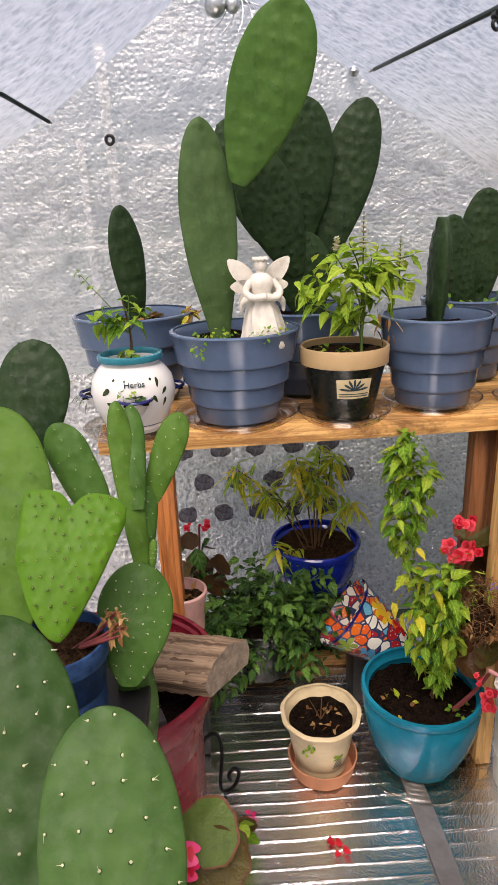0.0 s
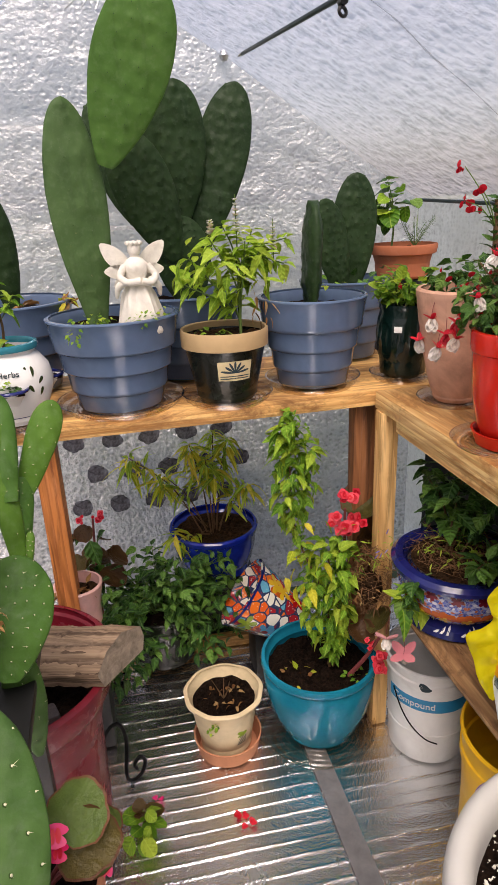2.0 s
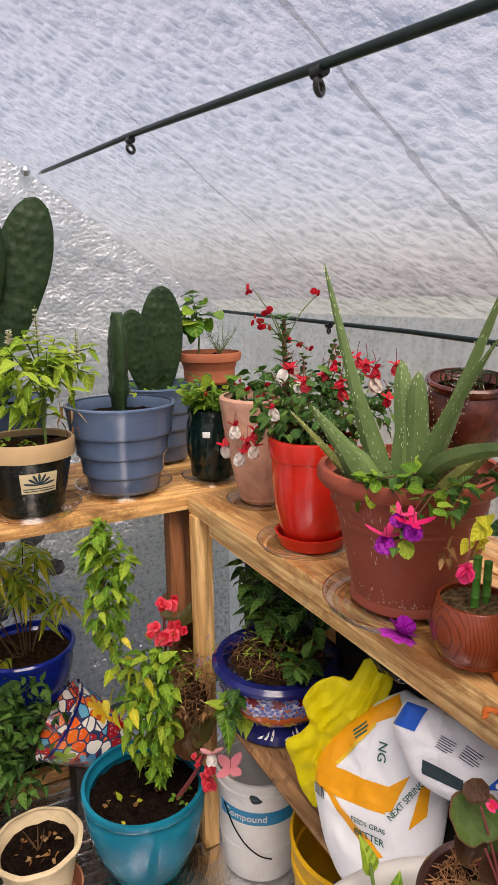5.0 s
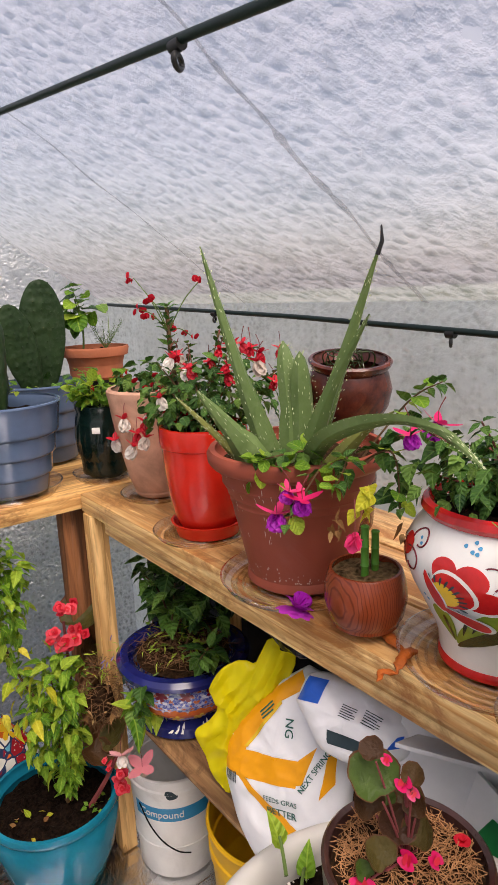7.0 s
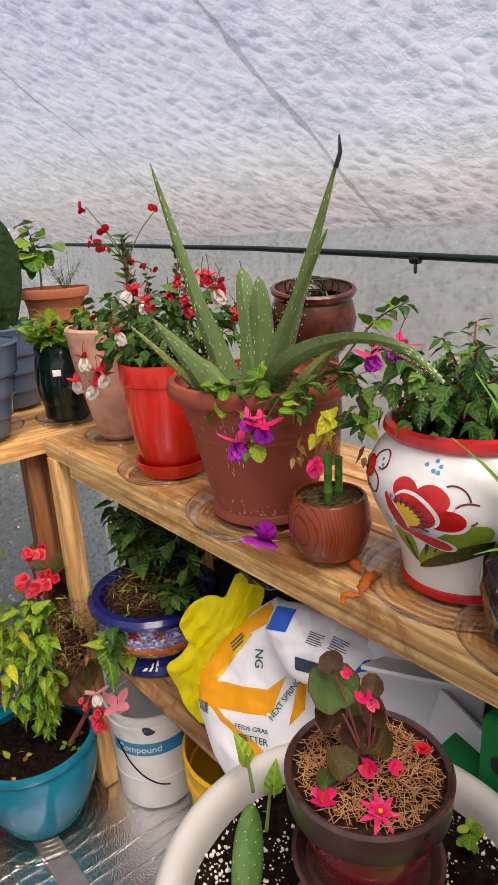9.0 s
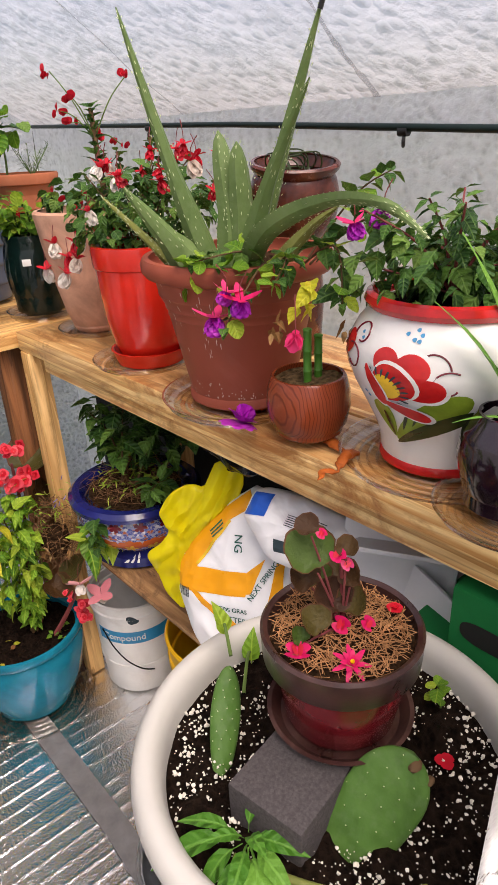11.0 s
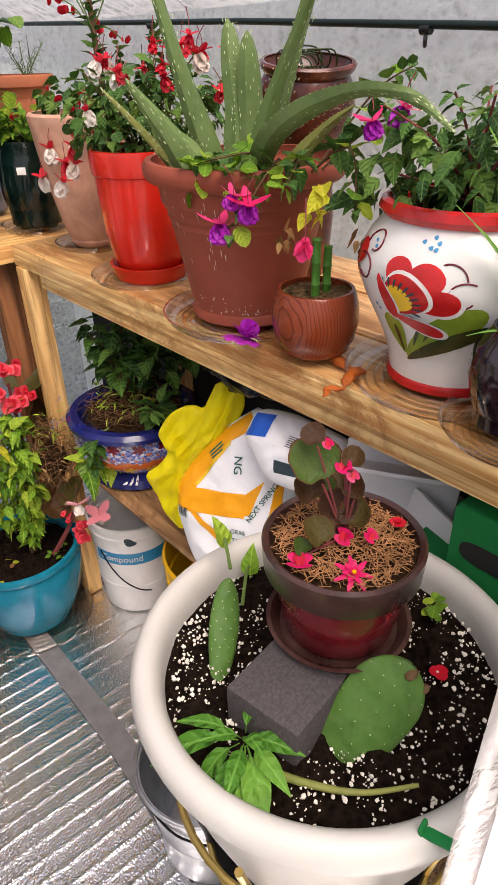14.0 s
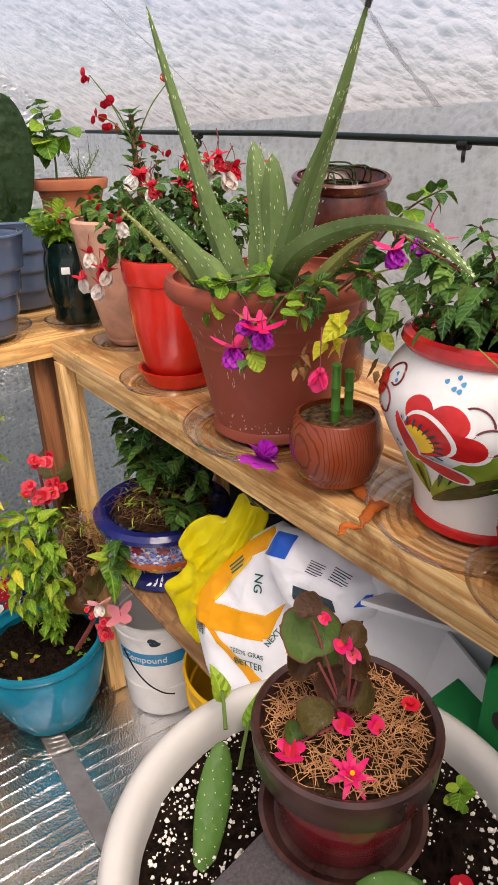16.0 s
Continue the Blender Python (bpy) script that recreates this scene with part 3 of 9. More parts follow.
def lathe(profile, seg=48, bm=None, wobble=0.0):
    """A turned form from (radius, height) pairs; radius 0 closes it."""
    bm = bm or bmesh.new()
    rings = []
    for r, z in profile:
        if r <= 1e-6:
            rings.append([bm.verts.new((0, 0, z))])
        else:
            ring = []
            for i in range(seg):
                a = 2 * math.pi * i / seg
                k = r * (1 + wobble * math.sin(3 * a + z * 20))
                ring.append(bm.verts.new((k * math.cos(a), k * math.sin(a), z)))
            rings.append(ring)
    for a, b in zip(rings, rings[1:]):
        for i in range(seg):
            j = (i + 1) % seg
            if len(a) == 1 and len(b) > 1:
                bm.faces.new((a[0], b[i], b[j]))
            elif len(b) == 1 and len(a) > 1:
                bm.faces.new((a[i], a[j], b[0]))
            elif len(a) > 1:
                bm.faces.new((a[i], a[j], b[j], b[i]))
    bmesh.ops.recalc_face_normals(bm, faces=bm.faces)
    return bm


def tube(points, radii, seg=8, bm=None):
    bm = bm or bmesh.new()
    pts = [Vector(p) for p in points]
    if isinstance(radii, (int, float)):
        radii = [radii] * len(pts)
    rings, side = [], None
    for i, p in enumerate(pts):
        d = (pts[min(i + 1, len(pts) - 1)] - pts[max(i - 1, 0)]).normalized()
        if side is None:
            side = d.orthogonal().normalized()
        side = (side - d * side.dot(d)).normalized()
        other = d.cross(side)
        rings.append([bm.verts.new(p + radii[i] * (math.cos(2 * math.pi * k / seg) * side + math.sin(2 * math.pi * k / seg) * other)) for k in range(seg)])
    for a, b in zip(rings, rings[1:]):
        for k in range(seg):
            bm.faces.new((a[k], a[(k + 1) % seg], b[(k + 1) % seg], b[k]))
    bm.faces.new(rings[0][::-1])
    bm.faces.new(rings[-1])
    return bm


def curve_pts(ctrl, n=10):
    """Points along a smooth curve through the controls."""
    c = [Vector(p) for p in ctrl]
    out = []
    for i in range(len(c) - 1):
        p0, p1, p2, p3 = c[max(i - 1, 0)], c[i], c[i + 1], c[min(i + 2, len(c) - 1)]
        for k in range(n):
            t = k / n
            out.append(0.5 * (2 * p1 + (p2 - p0) * t + (2 * p0 - 5 * p1 + 4 * p2 - p3) * t * t + (3 * p1 - p0 - 3 * p2 + p3) * t ** 3))
    out.append(c[-1])
    return out


def box(size, centre=(0, 0, 0), bevel=0.003, bm=None, turn=None):
    b2 = bmesh.new()
    bmesh.ops.create_cube(b2, size=1.0)
    bmesh.ops.scale(b2, vec=size, verts=b2.verts)
    if bevel:
        bmesh.ops.bevel(b2, geom=list(b2.edges), offset=bevel, segments=2, affect="EDGES", profile=0.6)
    m = Matrix.Translation(centre) @ (turn or Matrix.Identity(4))
    bmesh.ops.transform(b2, matrix=m, verts=b2.verts)
    if bm is None:
        return b2
    tmp = bpy.data.meshes.new("tmp")
    b2.to_mesh(tmp)
    b2.free()
    bm.from_mesh(tmp)
    bpy.data.meshes.remove(tmp)
    return bm


def soil_disc(r, z, rough=0.006, seed=0, dome=0.0):
    bm = bmesh.new()
    rings = [[bm.verts.new((0, 0, z + dome))]]
    n, seg = 9, 36
    for i in range(1, n + 1):
        rr = r * i / n
        ring = []
        for k in range(seg):
            a = 2 * math.pi * k / seg
            p = Vector((rr * math.cos(a), rr * math.sin(a), 0))
            h = rough * 2 * noise.fractal(p * 40 + Vector((seed, 0, 0)), 1.0, 2.0, 3) * (0.4 if i == n else 1)
            ring.append(bm.verts.new((p.x, p.y, z + h + dome * (1 - (i / n) ** 2))))
        rings.append(ring)
    for k in range(seg):
        bm.faces.new((rings[0][0], rings[1][k], rings[1][(k + 1) % seg]))
    for a, b in zip(rings[1:], rings[2:]):
        for k in range(seg):
            bm.faces.new((a[k], b[k], b[(k + 1) % seg], a[(k + 1) % seg]))
    return bm


def leaf_mesh(name, mat, width=0.5, bend=0.25, fold=0.18, n=6, tip=1.0, stalk=0.1, disc=False):
    """A leaf of length 1 along y, facing z: a pointed blade folded at the midrib, arched, with a wavy edge."""
    bm = bmesh.new()
    rows = []
    for i in range(n + 1):
        t = i / n
        w = 0.5 * width * math.sin(math.pi * t ** (0.72 * tip)) ** 0.9 * (1.08 - 0.2 * t) if 0 < i < n else 0.010
        if disc:
            t = 0.5 - 0.5 * math.cos(math.pi * i / n)
            w = 0.5 * width * math.sqrt(max(0.0, 1 - (2 * t - 1) ** 2)) + 0.01
        y, z = stalk + t * (1 - stalk), -bend * t * t
        ruf = 0.10 * w * math.sin(i * 2.4)
        rows.append([bm.verts.new(q) for q in ((-w, y - 0.06 * w, z + fold * w * 1.7 + ruf), (-0.5 * w, y, z + fold * w * 1.25), (0, y, z), (0.5 * w, y, z + fold * w * 1.25), (w, y - 0.06 * w, z + fold * w * 1.7 - ruf))])
    for a, b in zip(rows, rows[1:]):
        for k in range(4):
            bm.faces.new((a[k], a[k + 1], b[k + 1], b[k]))
    if stalk:
        s = [bm.verts.new(v) for v in ((-0.012, 0, 0.0), (0.012, 0, 0.0))]
        bm.faces.new((s[0], s[1], rows[0][4], rows[0][0]))
    return mesh_of(name, bm, mat, 60)


def aim(pos, way, size, roll=0.0, up=UP):
    """The pose of a leaf whose length points along way."""
    y = Vector(way).normalized()
    x = y.cross(up)
    if x.length < 1e-3:
        x = y.orthogonal()
    x.normalize()
    z = x.cross(y)
    m = Matrix((x, y, z)).transposed().to_4x4()
    return Matrix.Translation(pos) @ m @ pose(0, 0, 0, 0, roll, 0) @ Matrix.Scale(size, 4)


def facing(pos, way, size, spin=0.0):
    """The pose of a flower that looks along way."""
    q = Vector(way).normalized().to_track_quat("Z", "Y").to_matrix().to_4x4()
    return Matrix.Translation(pos) @ q @ pose(0, 0, 0, 0, 0, spin) @ Matrix.Scale(size, 4)


def leaf_cloud(parent, meshes, rng, centre, radii, count, size, droop=0.15, name="leaf", shell=0.35, spread=0.6):
    c = Vector(centre)
    for _ in range(count):
        d = Vector((rng.gauss(0, 1), rng.gauss(0, 1), rng.gauss(0, 1))).normalized()
        k = shell + (1 - shell) * rng.random() ** 0.6
        p = c + Vector((d.x * radii[0], d.y * radii[1], d.z * radii[2])) * k
        way = d * (1 - spread) + Vector((rng.gauss(0, 1), rng.gauss(0, 1), rng.gauss(0, 0.5))) * spread + Vector((0, 0, -droop * 2))
        placed(name, rng.choice(meshes), parent, aim(p, way, size * rng.uniform(0.6, 1.25), rng.uniform(-40, 40)))


def stem(parent, ctrl, r0, r1, mat, name="stem", seg=6, n=6):
    pts = curve_pts(ctrl, n)
    k = len(pts) - 1
    return part(name, tube(pts, [r0 + (r1 - r0) * i / k for i in range(k + 1)], seg), mat, parent)


def leafy_stem(parent, ctrl, r0, r1, mat, meshes, rng, count, size, start=0.25, droop=0.1, whorl=2, name="leaf"):
    """A stem with leaves set along it in pairs or whorls."""
    pts = curve_pts(ctrl, 8)
    k = len(pts) - 1
    part("stem", tube(pts, [r0 + (r1 - r0) * i / k for i in range(k + 1)], 6), mat, parent)
    for j in range(count):
        t = start + (1 - start) * (j + 1) / count
        i = min(k - 1, int(t * k))
        p = pts[i].lerp(pts[i + 1], t * k - i) if i < k else pts[k]
        axis = (pts[min(i + 1, k)] - pts[max(i - 1, 0)]).normalized()
        base = axis.orthogonal().normalized()
        a0 = j * 1.57 + rng.uniform(-0.4, 0.4)
        for w in range(whorl):
            side = Matrix.Rotation(a0 + w * 2 * math.pi / whorl, 3, axis) @ base
            way = side + axis * 0.45 + Vector((0, 0, -droop * rng.uniform(0.5, 2)))
            placed(name, rng.choice(meshes), parent, aim(p, way, size * rng.uniform(0.65, 1.2) * (1.1 - 0.45 * t), rng.uniform(-25, 25)))


def petals_mesh(name, mats, rings):
    """A flower: rings of (count, length, width, lift, material index, bend)."""
    bm = bmesh.new()
    for q, (count, length, width, lift, mi, bend) in enumerate(rings):
        for k in range(count):
            a = 2 * math.pi * (k + 0.5 * q) / count + 0.2 * q
            rot = Matrix.Rotation(a, 3, "Z")
            rows = []
            for i in range(5):
                t = i / 4
                w = width * 0.5 * (0.25 + math.sin(math.pi * min(1, 0.15 + t * 0.75))) * (1 if i < 4 else 0.55)
                rr = length * t * math.cos(radians(lift)) 
                zz = length * t * math.sin(radians(lift)) - bend * length * t * t
                rows.append([bm.verts.new(rot @ Vector((rr, -w, zz))), bm.verts.new(rot @ Vector((rr, 0, zz - 0.12 * w))), bm.verts.new(rot @ Vector((rr, w, zz)))])
            for x, y in zip(rows, rows[1:]):
                for j in range(2):
                    bm.faces.new((x[j], x[j + 1], y[j + 1], y[j])).material_index = mi
    return mesh_of(name, bm, mats, 70)


def pad(parent, base, tip, width, thick=0.018, face=(0, -1, 0), mat=None, areole=None, heart=0.0, rows=7, spine=0.006, dot=0.0017, bow=0.0, peak=0.6, neck=0.2, rise=0.85, mound=0.065):
    """A prickly-pear pad between two points, its flat side turned to face: a fleshy slab with a low mound under every areole, and short spines."""
    a, b = Vector(base), Vector(tip)
    y = (b - a)
    length = y.length
    y.normalize()
    f = Vector(face)
    z = (f - y * f.dot(y)).normalized()
    x = y.cross(z)
    m3 = Matrix((x, y, z)).transposed()
    seed = int(abs(a.x * 9000 + b.z * 7000))
    rng = random.Random(seed)
    shift = Vector((seed % 97, seed % 31, 0))

    def half(t):
        wave = 1 + 0.035 * noise.noise(Vector((t * 4, seed % 50, 0)))
        if t > peak:
            return 0.5 * width * wave * math.sqrt(max(0.0, 1 - ((t - peak) / (1 - peak)) ** 2))
        return 0.5 * width * wave * (neck + (1 - neck) * math.sin(math.pi / 2 * t / peak) ** rise)

    def heart_span(x):
        """The low and high edge of a two-lobed pad at x from -1 to 1."""
        top = 0.86 + 0.14 * math.sqrt(max(0.0, 1 - ((abs(x + 0.08) - 0.50) / 0.62) ** 2)) - heart * math.exp(-((x + 0.06) / 0.16) ** 2)
        return (0.52 * abs(x) ** 2.0 if x < 0 else 0.80 * abs(x) ** 1.35), top

    def flat_place(t, ang):
        """Across, along and out of the pad's plane."""
        c, sn = math.cos(ang), math.sin(ang)
        if heart:
            u = -math.cos(math.pi * t)
            low, top = heart_span(u)
            return u * width / 2, ((top + low) / 2 + c * (top - low) / 2) * length, sn * thick * 0.5 * max(0.0, 1 - u ** 4) ** 0.5
        tt = 0.5 - 0.5 * math.cos(math.pi * t)
        lift = thick * 0.5 * (0.35 + 0.65 * min(1, 3.4 * tt, 3.6 * (1 - tt) + 0.25))
        return c * half(tt), tt * length, sn * lift + bow * length * math.sin(math.pi * tt)

    step = length / rows
    spots = []
    for i in range(rows):
        t = (i + 0.6) / rows
        span = width if heart else 2 * half(t)
        cols = max(1, int(span / step / 0.95))
        for c in range(cols + 1):
            u = -0.92 + 1.84 * (c + (0.5 if i % 2 else 0.0)) / max(1, cols)
            if abs(u) > 0.97:
                continue
            u += rng.uniform(-0.05, 0.05)
            tt = min(0.97, t + rng.uniform(-0.022, 0.022))
            if heart:
                low, top = heart_span(max(-1.0, min(1.0, u)))
                if not low + 0.03 < tt < top - 0.02:
                    continue
            spots.append((u * (width / 2 if heart else half(tt)), tt * length))
    sx = np.array([q[0] for q in spots])
    sy = np.array([q[1] for q in spots])

    def relief(px, py):
        """Height of the mounds and of the slow swells of the skin."""
        near = np.exp(-((sx - px) ** 2 + (sy - py) ** 2) / (2 * (0.20 * step) ** 2)).sum()
        return step * mound * float(near) + thick * 0.10 * noise.noise(Vector((px, py, 0)) * 22 + shift)

    bm = bmesh.new()
    n, k = 84, 88
    grid = []
    for i in range(n + 1):
        ring = []
        for j in range(k):
            ang = 2 * math.pi * j / k
            px, py, pz = flat_place(i / n, ang)
            h = relief(px, py)
            sn = math.sin(ang)
            edge = 1 + 0.35 * h / max(0.02, width) * (1 - abs(sn))
            ring.append(bm.verts.new(m3 @ Vector((px * edge, py, pz + h * sn)) + a))
        grid.append(ring)
    for r0, r1 in zip(grid, grid[1:]):
        for j in range(k):
            bm.faces.new((r0[j], r0[(j + 1) % k], r1[(j + 1) % k], r1[j]))
    bm.faces.new(grid[0][::-1])
    bm.faces.new(grid[-1])
    bmesh.ops.remove_doubles(bm, verts=bm.verts, dist=1e-5)
    bmesh.ops.recalc_face_normals(bm, faces=bm.faces)
    ob = part("pad", bm, mat, parent, "", 80)
    bm = bmesh.new()
    for side in (1, -1):
        for px, py in spots:
            rim = half(py / length) if not heart else width / 2
            q = min(0.98, abs(px) / max(rim, 1e-4))
            tt = py / length
            lift = thick * 0.5 * (math.sqrt(max(0.0, 1 - q ** 4)) if heart else math.sqrt(max(0.0, 1 - q * q)) * (0.35 + 0.65 * min(1, 3.4 * tt, 3.6 * (1 - tt) + 0.25)))
            off = 0.0 if heart else bow * length * math.sin(math.pi * tt)
            pnt = m3 @ Vector((px, py, off + side * (lift + relief(px, py) * math.sqrt(max(0.0, 1 - q * q))))) + a
            nrm = (m3 @ Vector((px / max(rim, 1e-4) * 0.7, 0.1, side * 1.0))).normalized()
            s1 = nrm.orthogonal().normalized() * dot
            s2 = nrm.cross(s1)
            ring = [bm.verts.new(pnt + s1 * math.cos(e * 1.0472) + s2 * math.sin(e * 1.0472) - nrm * dot * 0.3) for e in range(6)]
            top = bm.verts.new(pnt + nrm * dot * 0.7)
            # dark skirt colours the areole's nub and paints the shade round it
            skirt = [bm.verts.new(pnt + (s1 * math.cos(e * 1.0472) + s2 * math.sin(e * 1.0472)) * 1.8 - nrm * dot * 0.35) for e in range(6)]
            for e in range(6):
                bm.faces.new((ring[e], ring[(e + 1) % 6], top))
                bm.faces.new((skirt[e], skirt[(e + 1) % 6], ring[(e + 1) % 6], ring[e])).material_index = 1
            if spine:
                for _ in range(rng.choice((0, 1, 1, 2))):
                    d = (nrm + Vector((rng.gauss(0, 0.5), rng.gauss(0, 0.5), rng.gauss(0, 0.4)))).normalized() * spine * rng.uniform(0.4, 1.3)
                    o = d.orthogonal().normalized() * spine * 0.07
                    o2 = d.cross(o).normalized() * spine * 0.07
                    q0 = [bm.verts.new(pnt + v) for v in (o, -0.5 * o + 0.87 * o2, -0.5 * o - 0.87 * o2)]
                    end = bm.verts.new(pnt + d)
                    for e in range(3):
                        bm.faces.new((q0[e], q0[(e + 1) % 3], end))
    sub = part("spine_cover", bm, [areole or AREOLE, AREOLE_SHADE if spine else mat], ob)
    sub["kind"] = "stuff"
    return ob


def begonia_leaf(name, mats, cup=0.18, seed=0.0):
    """A rounded, cupped leaf of length 1 with a wavy dark rim, its stalk at one side."""
    bm = bmesh.new()
    c = bm.verts.new((0, 0.34, 0))
    rings, seg = [], 28
    for k, r in enumerate((0.16, 0.30, 0.42, 0.47, 0.50)):
        ring = []
        for i in range(seg):
            a = 2 * math.pi * i / seg
            q = r * (1 + 0.05 * math.sin(3 * a + seed) + (0.03 * math.sin(9 * a + seed) if k > 2 else 0))
            q *= 1 - 0.30 * max(0.0, -math.sin(a)) ** 6
            vein = 0.02 * math.cos(7 * a) * (r / 0.5)
            ring.append(bm.verts.new((0.96 * q * math.cos(a), 0.5 + q * math.sin(a) - 0.16 * (1 - r / 0.5), cup * (r / 0.5) ** 2 * (0.8 + 0.4 * math.sin(2 * a + seed)) + vein)))
        rings.append(ring)
    for i in range(seg):
        bm.faces.new((c, rings[0][i], rings[0][(i + 1) % seg]))
    for k, (a, b) in enumerate(zip(rings, rings[1:])):
        for i in range(seg):
            bm.faces.new((a[i], b[i], b[(i + 1) % seg], a[(i + 1) % seg])).material_index = 1 if k == 3 else 0
    return mesh_of(name, bm, mats, 80)


def text_mesh(name, words, height, mat, depth=0.0006, wrap=None):
    """Raised lettering in the x, z plane, facing -y; wrapped round a radius where one is given."""
    cu = bpy.data.curves.new(name, "FONT")
    cu.body, cu.size, cu.extrude, cu.align_x = words, height, depth, "CENTER"
    ob = bpy.data.objects.new(name, cu)
    scene.collection.objects.link(ob)
    me = bpy.data.meshes.new_from_object(ob.evaluated_get(bpy.context.evaluated_depsgraph_get()))
    bpy.data.objects.remove(ob)
    for v in me.vertices:
        x, z, y = v.co.x, v.co.y, -v.co.z
        if wrap:
            r = wrap - y
            v.co = (r * math.sin(x / wrap), -r * math.cos(x / wrap), z)
        else:
            v.co = (x, y, z)
    me.materials.clear()
    me.materials.append(mat)
    return me


def turned_radius(profile, z):
    """The radius of a turned form at a height."""
    for (r0, z0), (r1, z1) in zip(profile, profile[1:]):
        if min(z0, z1) <= z <= max(z0, z1) and abs(z1 - z0) > 1e-6:
            return r0 + (r1 - r0) * (z - z0) / (z1 - z0)
    return profile[-1][0]


def wrapped(profile, pts, off=0.0008, bm=None, seg=4):
    """Filled outline laid on a turned form: pts are (angle in degrees, height); 270 degrees is -y."""
    bm = bm or bmesh.new()

    ca = sum(p[0] for p in pts) / len(pts)
    cz = sum(p[1] for p in pts) / len(pts)
    rings = []
    for s in range(seg + 1):
        k = s / seg
        ring = []
        for ang, z in pts:
            aa, zz = ca + (ang - ca) * k, cz + (z - cz) * k
            r = turned_radius(profile, zz) + off
            ring.append(bm.verts.new((r * math.cos(radians(aa)), r * math.sin(radians(aa)), zz)))
            if s == 0:
                break
        rings.append(ring)
    n = len(pts)
    for i in range(n):
        bm.faces.new((rings[0][0], rings[1][i], rings[1][(i + 1) % n]))
    for a, b in zip(rings[1:], rings[2:]):
        for i in range(n):
            bm.faces.new((a[i], b[i], b[(i + 1) % n], a[(i + 1) % n]))
    return bm


def petal_outline(ang, z, length, width, turn, r, n=26):
    """Outline of a painted petal that starts at (ang, z) on a form of radius r and runs in direction turn."""
    out = []
    for i in range(n):
        t = i / n * 2 * math.pi
        u = 0.5 - 0.5 * math.cos(t)
        v = math.sin(t) * 0.5 * width * (0.5 + 0.7 * u)
        dx = length * u * math.cos(radians(turn)) - v * math.sin(radians(turn))
        dz = length * u * math.sin(radians(turn)) + v * math.cos(radians(turn))
        out.append((ang + math.degrees(dx / r), z + dz))
    return out


# ---- the greenhouse shell ----
BACK, EAVE_X, EAVE_Z, UP_X, UP_Z, RIDGE_X, RIDGE_Z, FRONT = 0.66, 0.41, 1.315, -0.18, 1.70, -0.58, 1.93, -2.5
LEFT_UP, LEFT_EAVE, LEFT_Z = -0.99, -1.62, 1.26


def sheet(name, a, b, c, d, nu, nv, mat, amp, label, freq=3.0):
    """A slack film sheet between four corners."""
    bm = bmesh.new()
    a, b, c, d = map(Vector, (a, b, c, d))
    nrm = (b - a).cross(d - a).normalized()
    g = []
    for j in range(nv + 1):
        row = []
        for i in range(nu + 1):
            u, v = i / nu, j / nv
            p = (a.lerp(b, u)).lerp(d.lerp(c, u), v)
            edge = min(1, 6 * u, 6 * (1 - u), 6 * v, 6 * (1 - v))
            h = noise.fractal(p * freq, 1.0, 2.0, 4) + 0.5 * noise.noise(p * freq * 5)
            row.append(bm.verts.new(p + nrm * amp * h * edge))
        g.append(row)
    for j in range(nv):
        for i in range(nu):
            bm.faces.new((g[j][i], g[j][i + 1], g[j + 1][i + 1], g[j + 1][i]))
    ob = new(name, mesh_of(name, bm, mat, 80))
    return tagged(ob, label, "wall", kind="structure")


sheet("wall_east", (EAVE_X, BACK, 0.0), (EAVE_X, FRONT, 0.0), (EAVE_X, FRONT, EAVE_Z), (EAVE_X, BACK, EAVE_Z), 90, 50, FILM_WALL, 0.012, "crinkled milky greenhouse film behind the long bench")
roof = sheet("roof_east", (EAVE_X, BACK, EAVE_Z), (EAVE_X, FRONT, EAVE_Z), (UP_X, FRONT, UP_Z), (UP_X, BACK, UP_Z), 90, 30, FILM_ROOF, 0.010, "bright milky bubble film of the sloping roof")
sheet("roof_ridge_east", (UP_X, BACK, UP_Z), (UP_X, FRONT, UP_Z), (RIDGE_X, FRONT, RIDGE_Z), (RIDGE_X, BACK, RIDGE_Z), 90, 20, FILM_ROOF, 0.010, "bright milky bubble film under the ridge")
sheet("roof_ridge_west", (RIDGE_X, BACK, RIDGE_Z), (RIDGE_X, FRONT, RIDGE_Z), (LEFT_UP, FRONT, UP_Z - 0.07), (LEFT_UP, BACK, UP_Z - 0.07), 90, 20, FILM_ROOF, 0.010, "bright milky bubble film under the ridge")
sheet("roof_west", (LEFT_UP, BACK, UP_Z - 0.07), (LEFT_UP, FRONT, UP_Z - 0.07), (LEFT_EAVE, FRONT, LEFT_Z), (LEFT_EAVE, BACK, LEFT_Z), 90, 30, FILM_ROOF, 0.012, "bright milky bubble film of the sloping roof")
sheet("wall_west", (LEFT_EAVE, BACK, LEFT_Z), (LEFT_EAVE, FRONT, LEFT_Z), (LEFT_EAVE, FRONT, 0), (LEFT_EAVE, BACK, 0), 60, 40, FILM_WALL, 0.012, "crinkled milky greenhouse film")


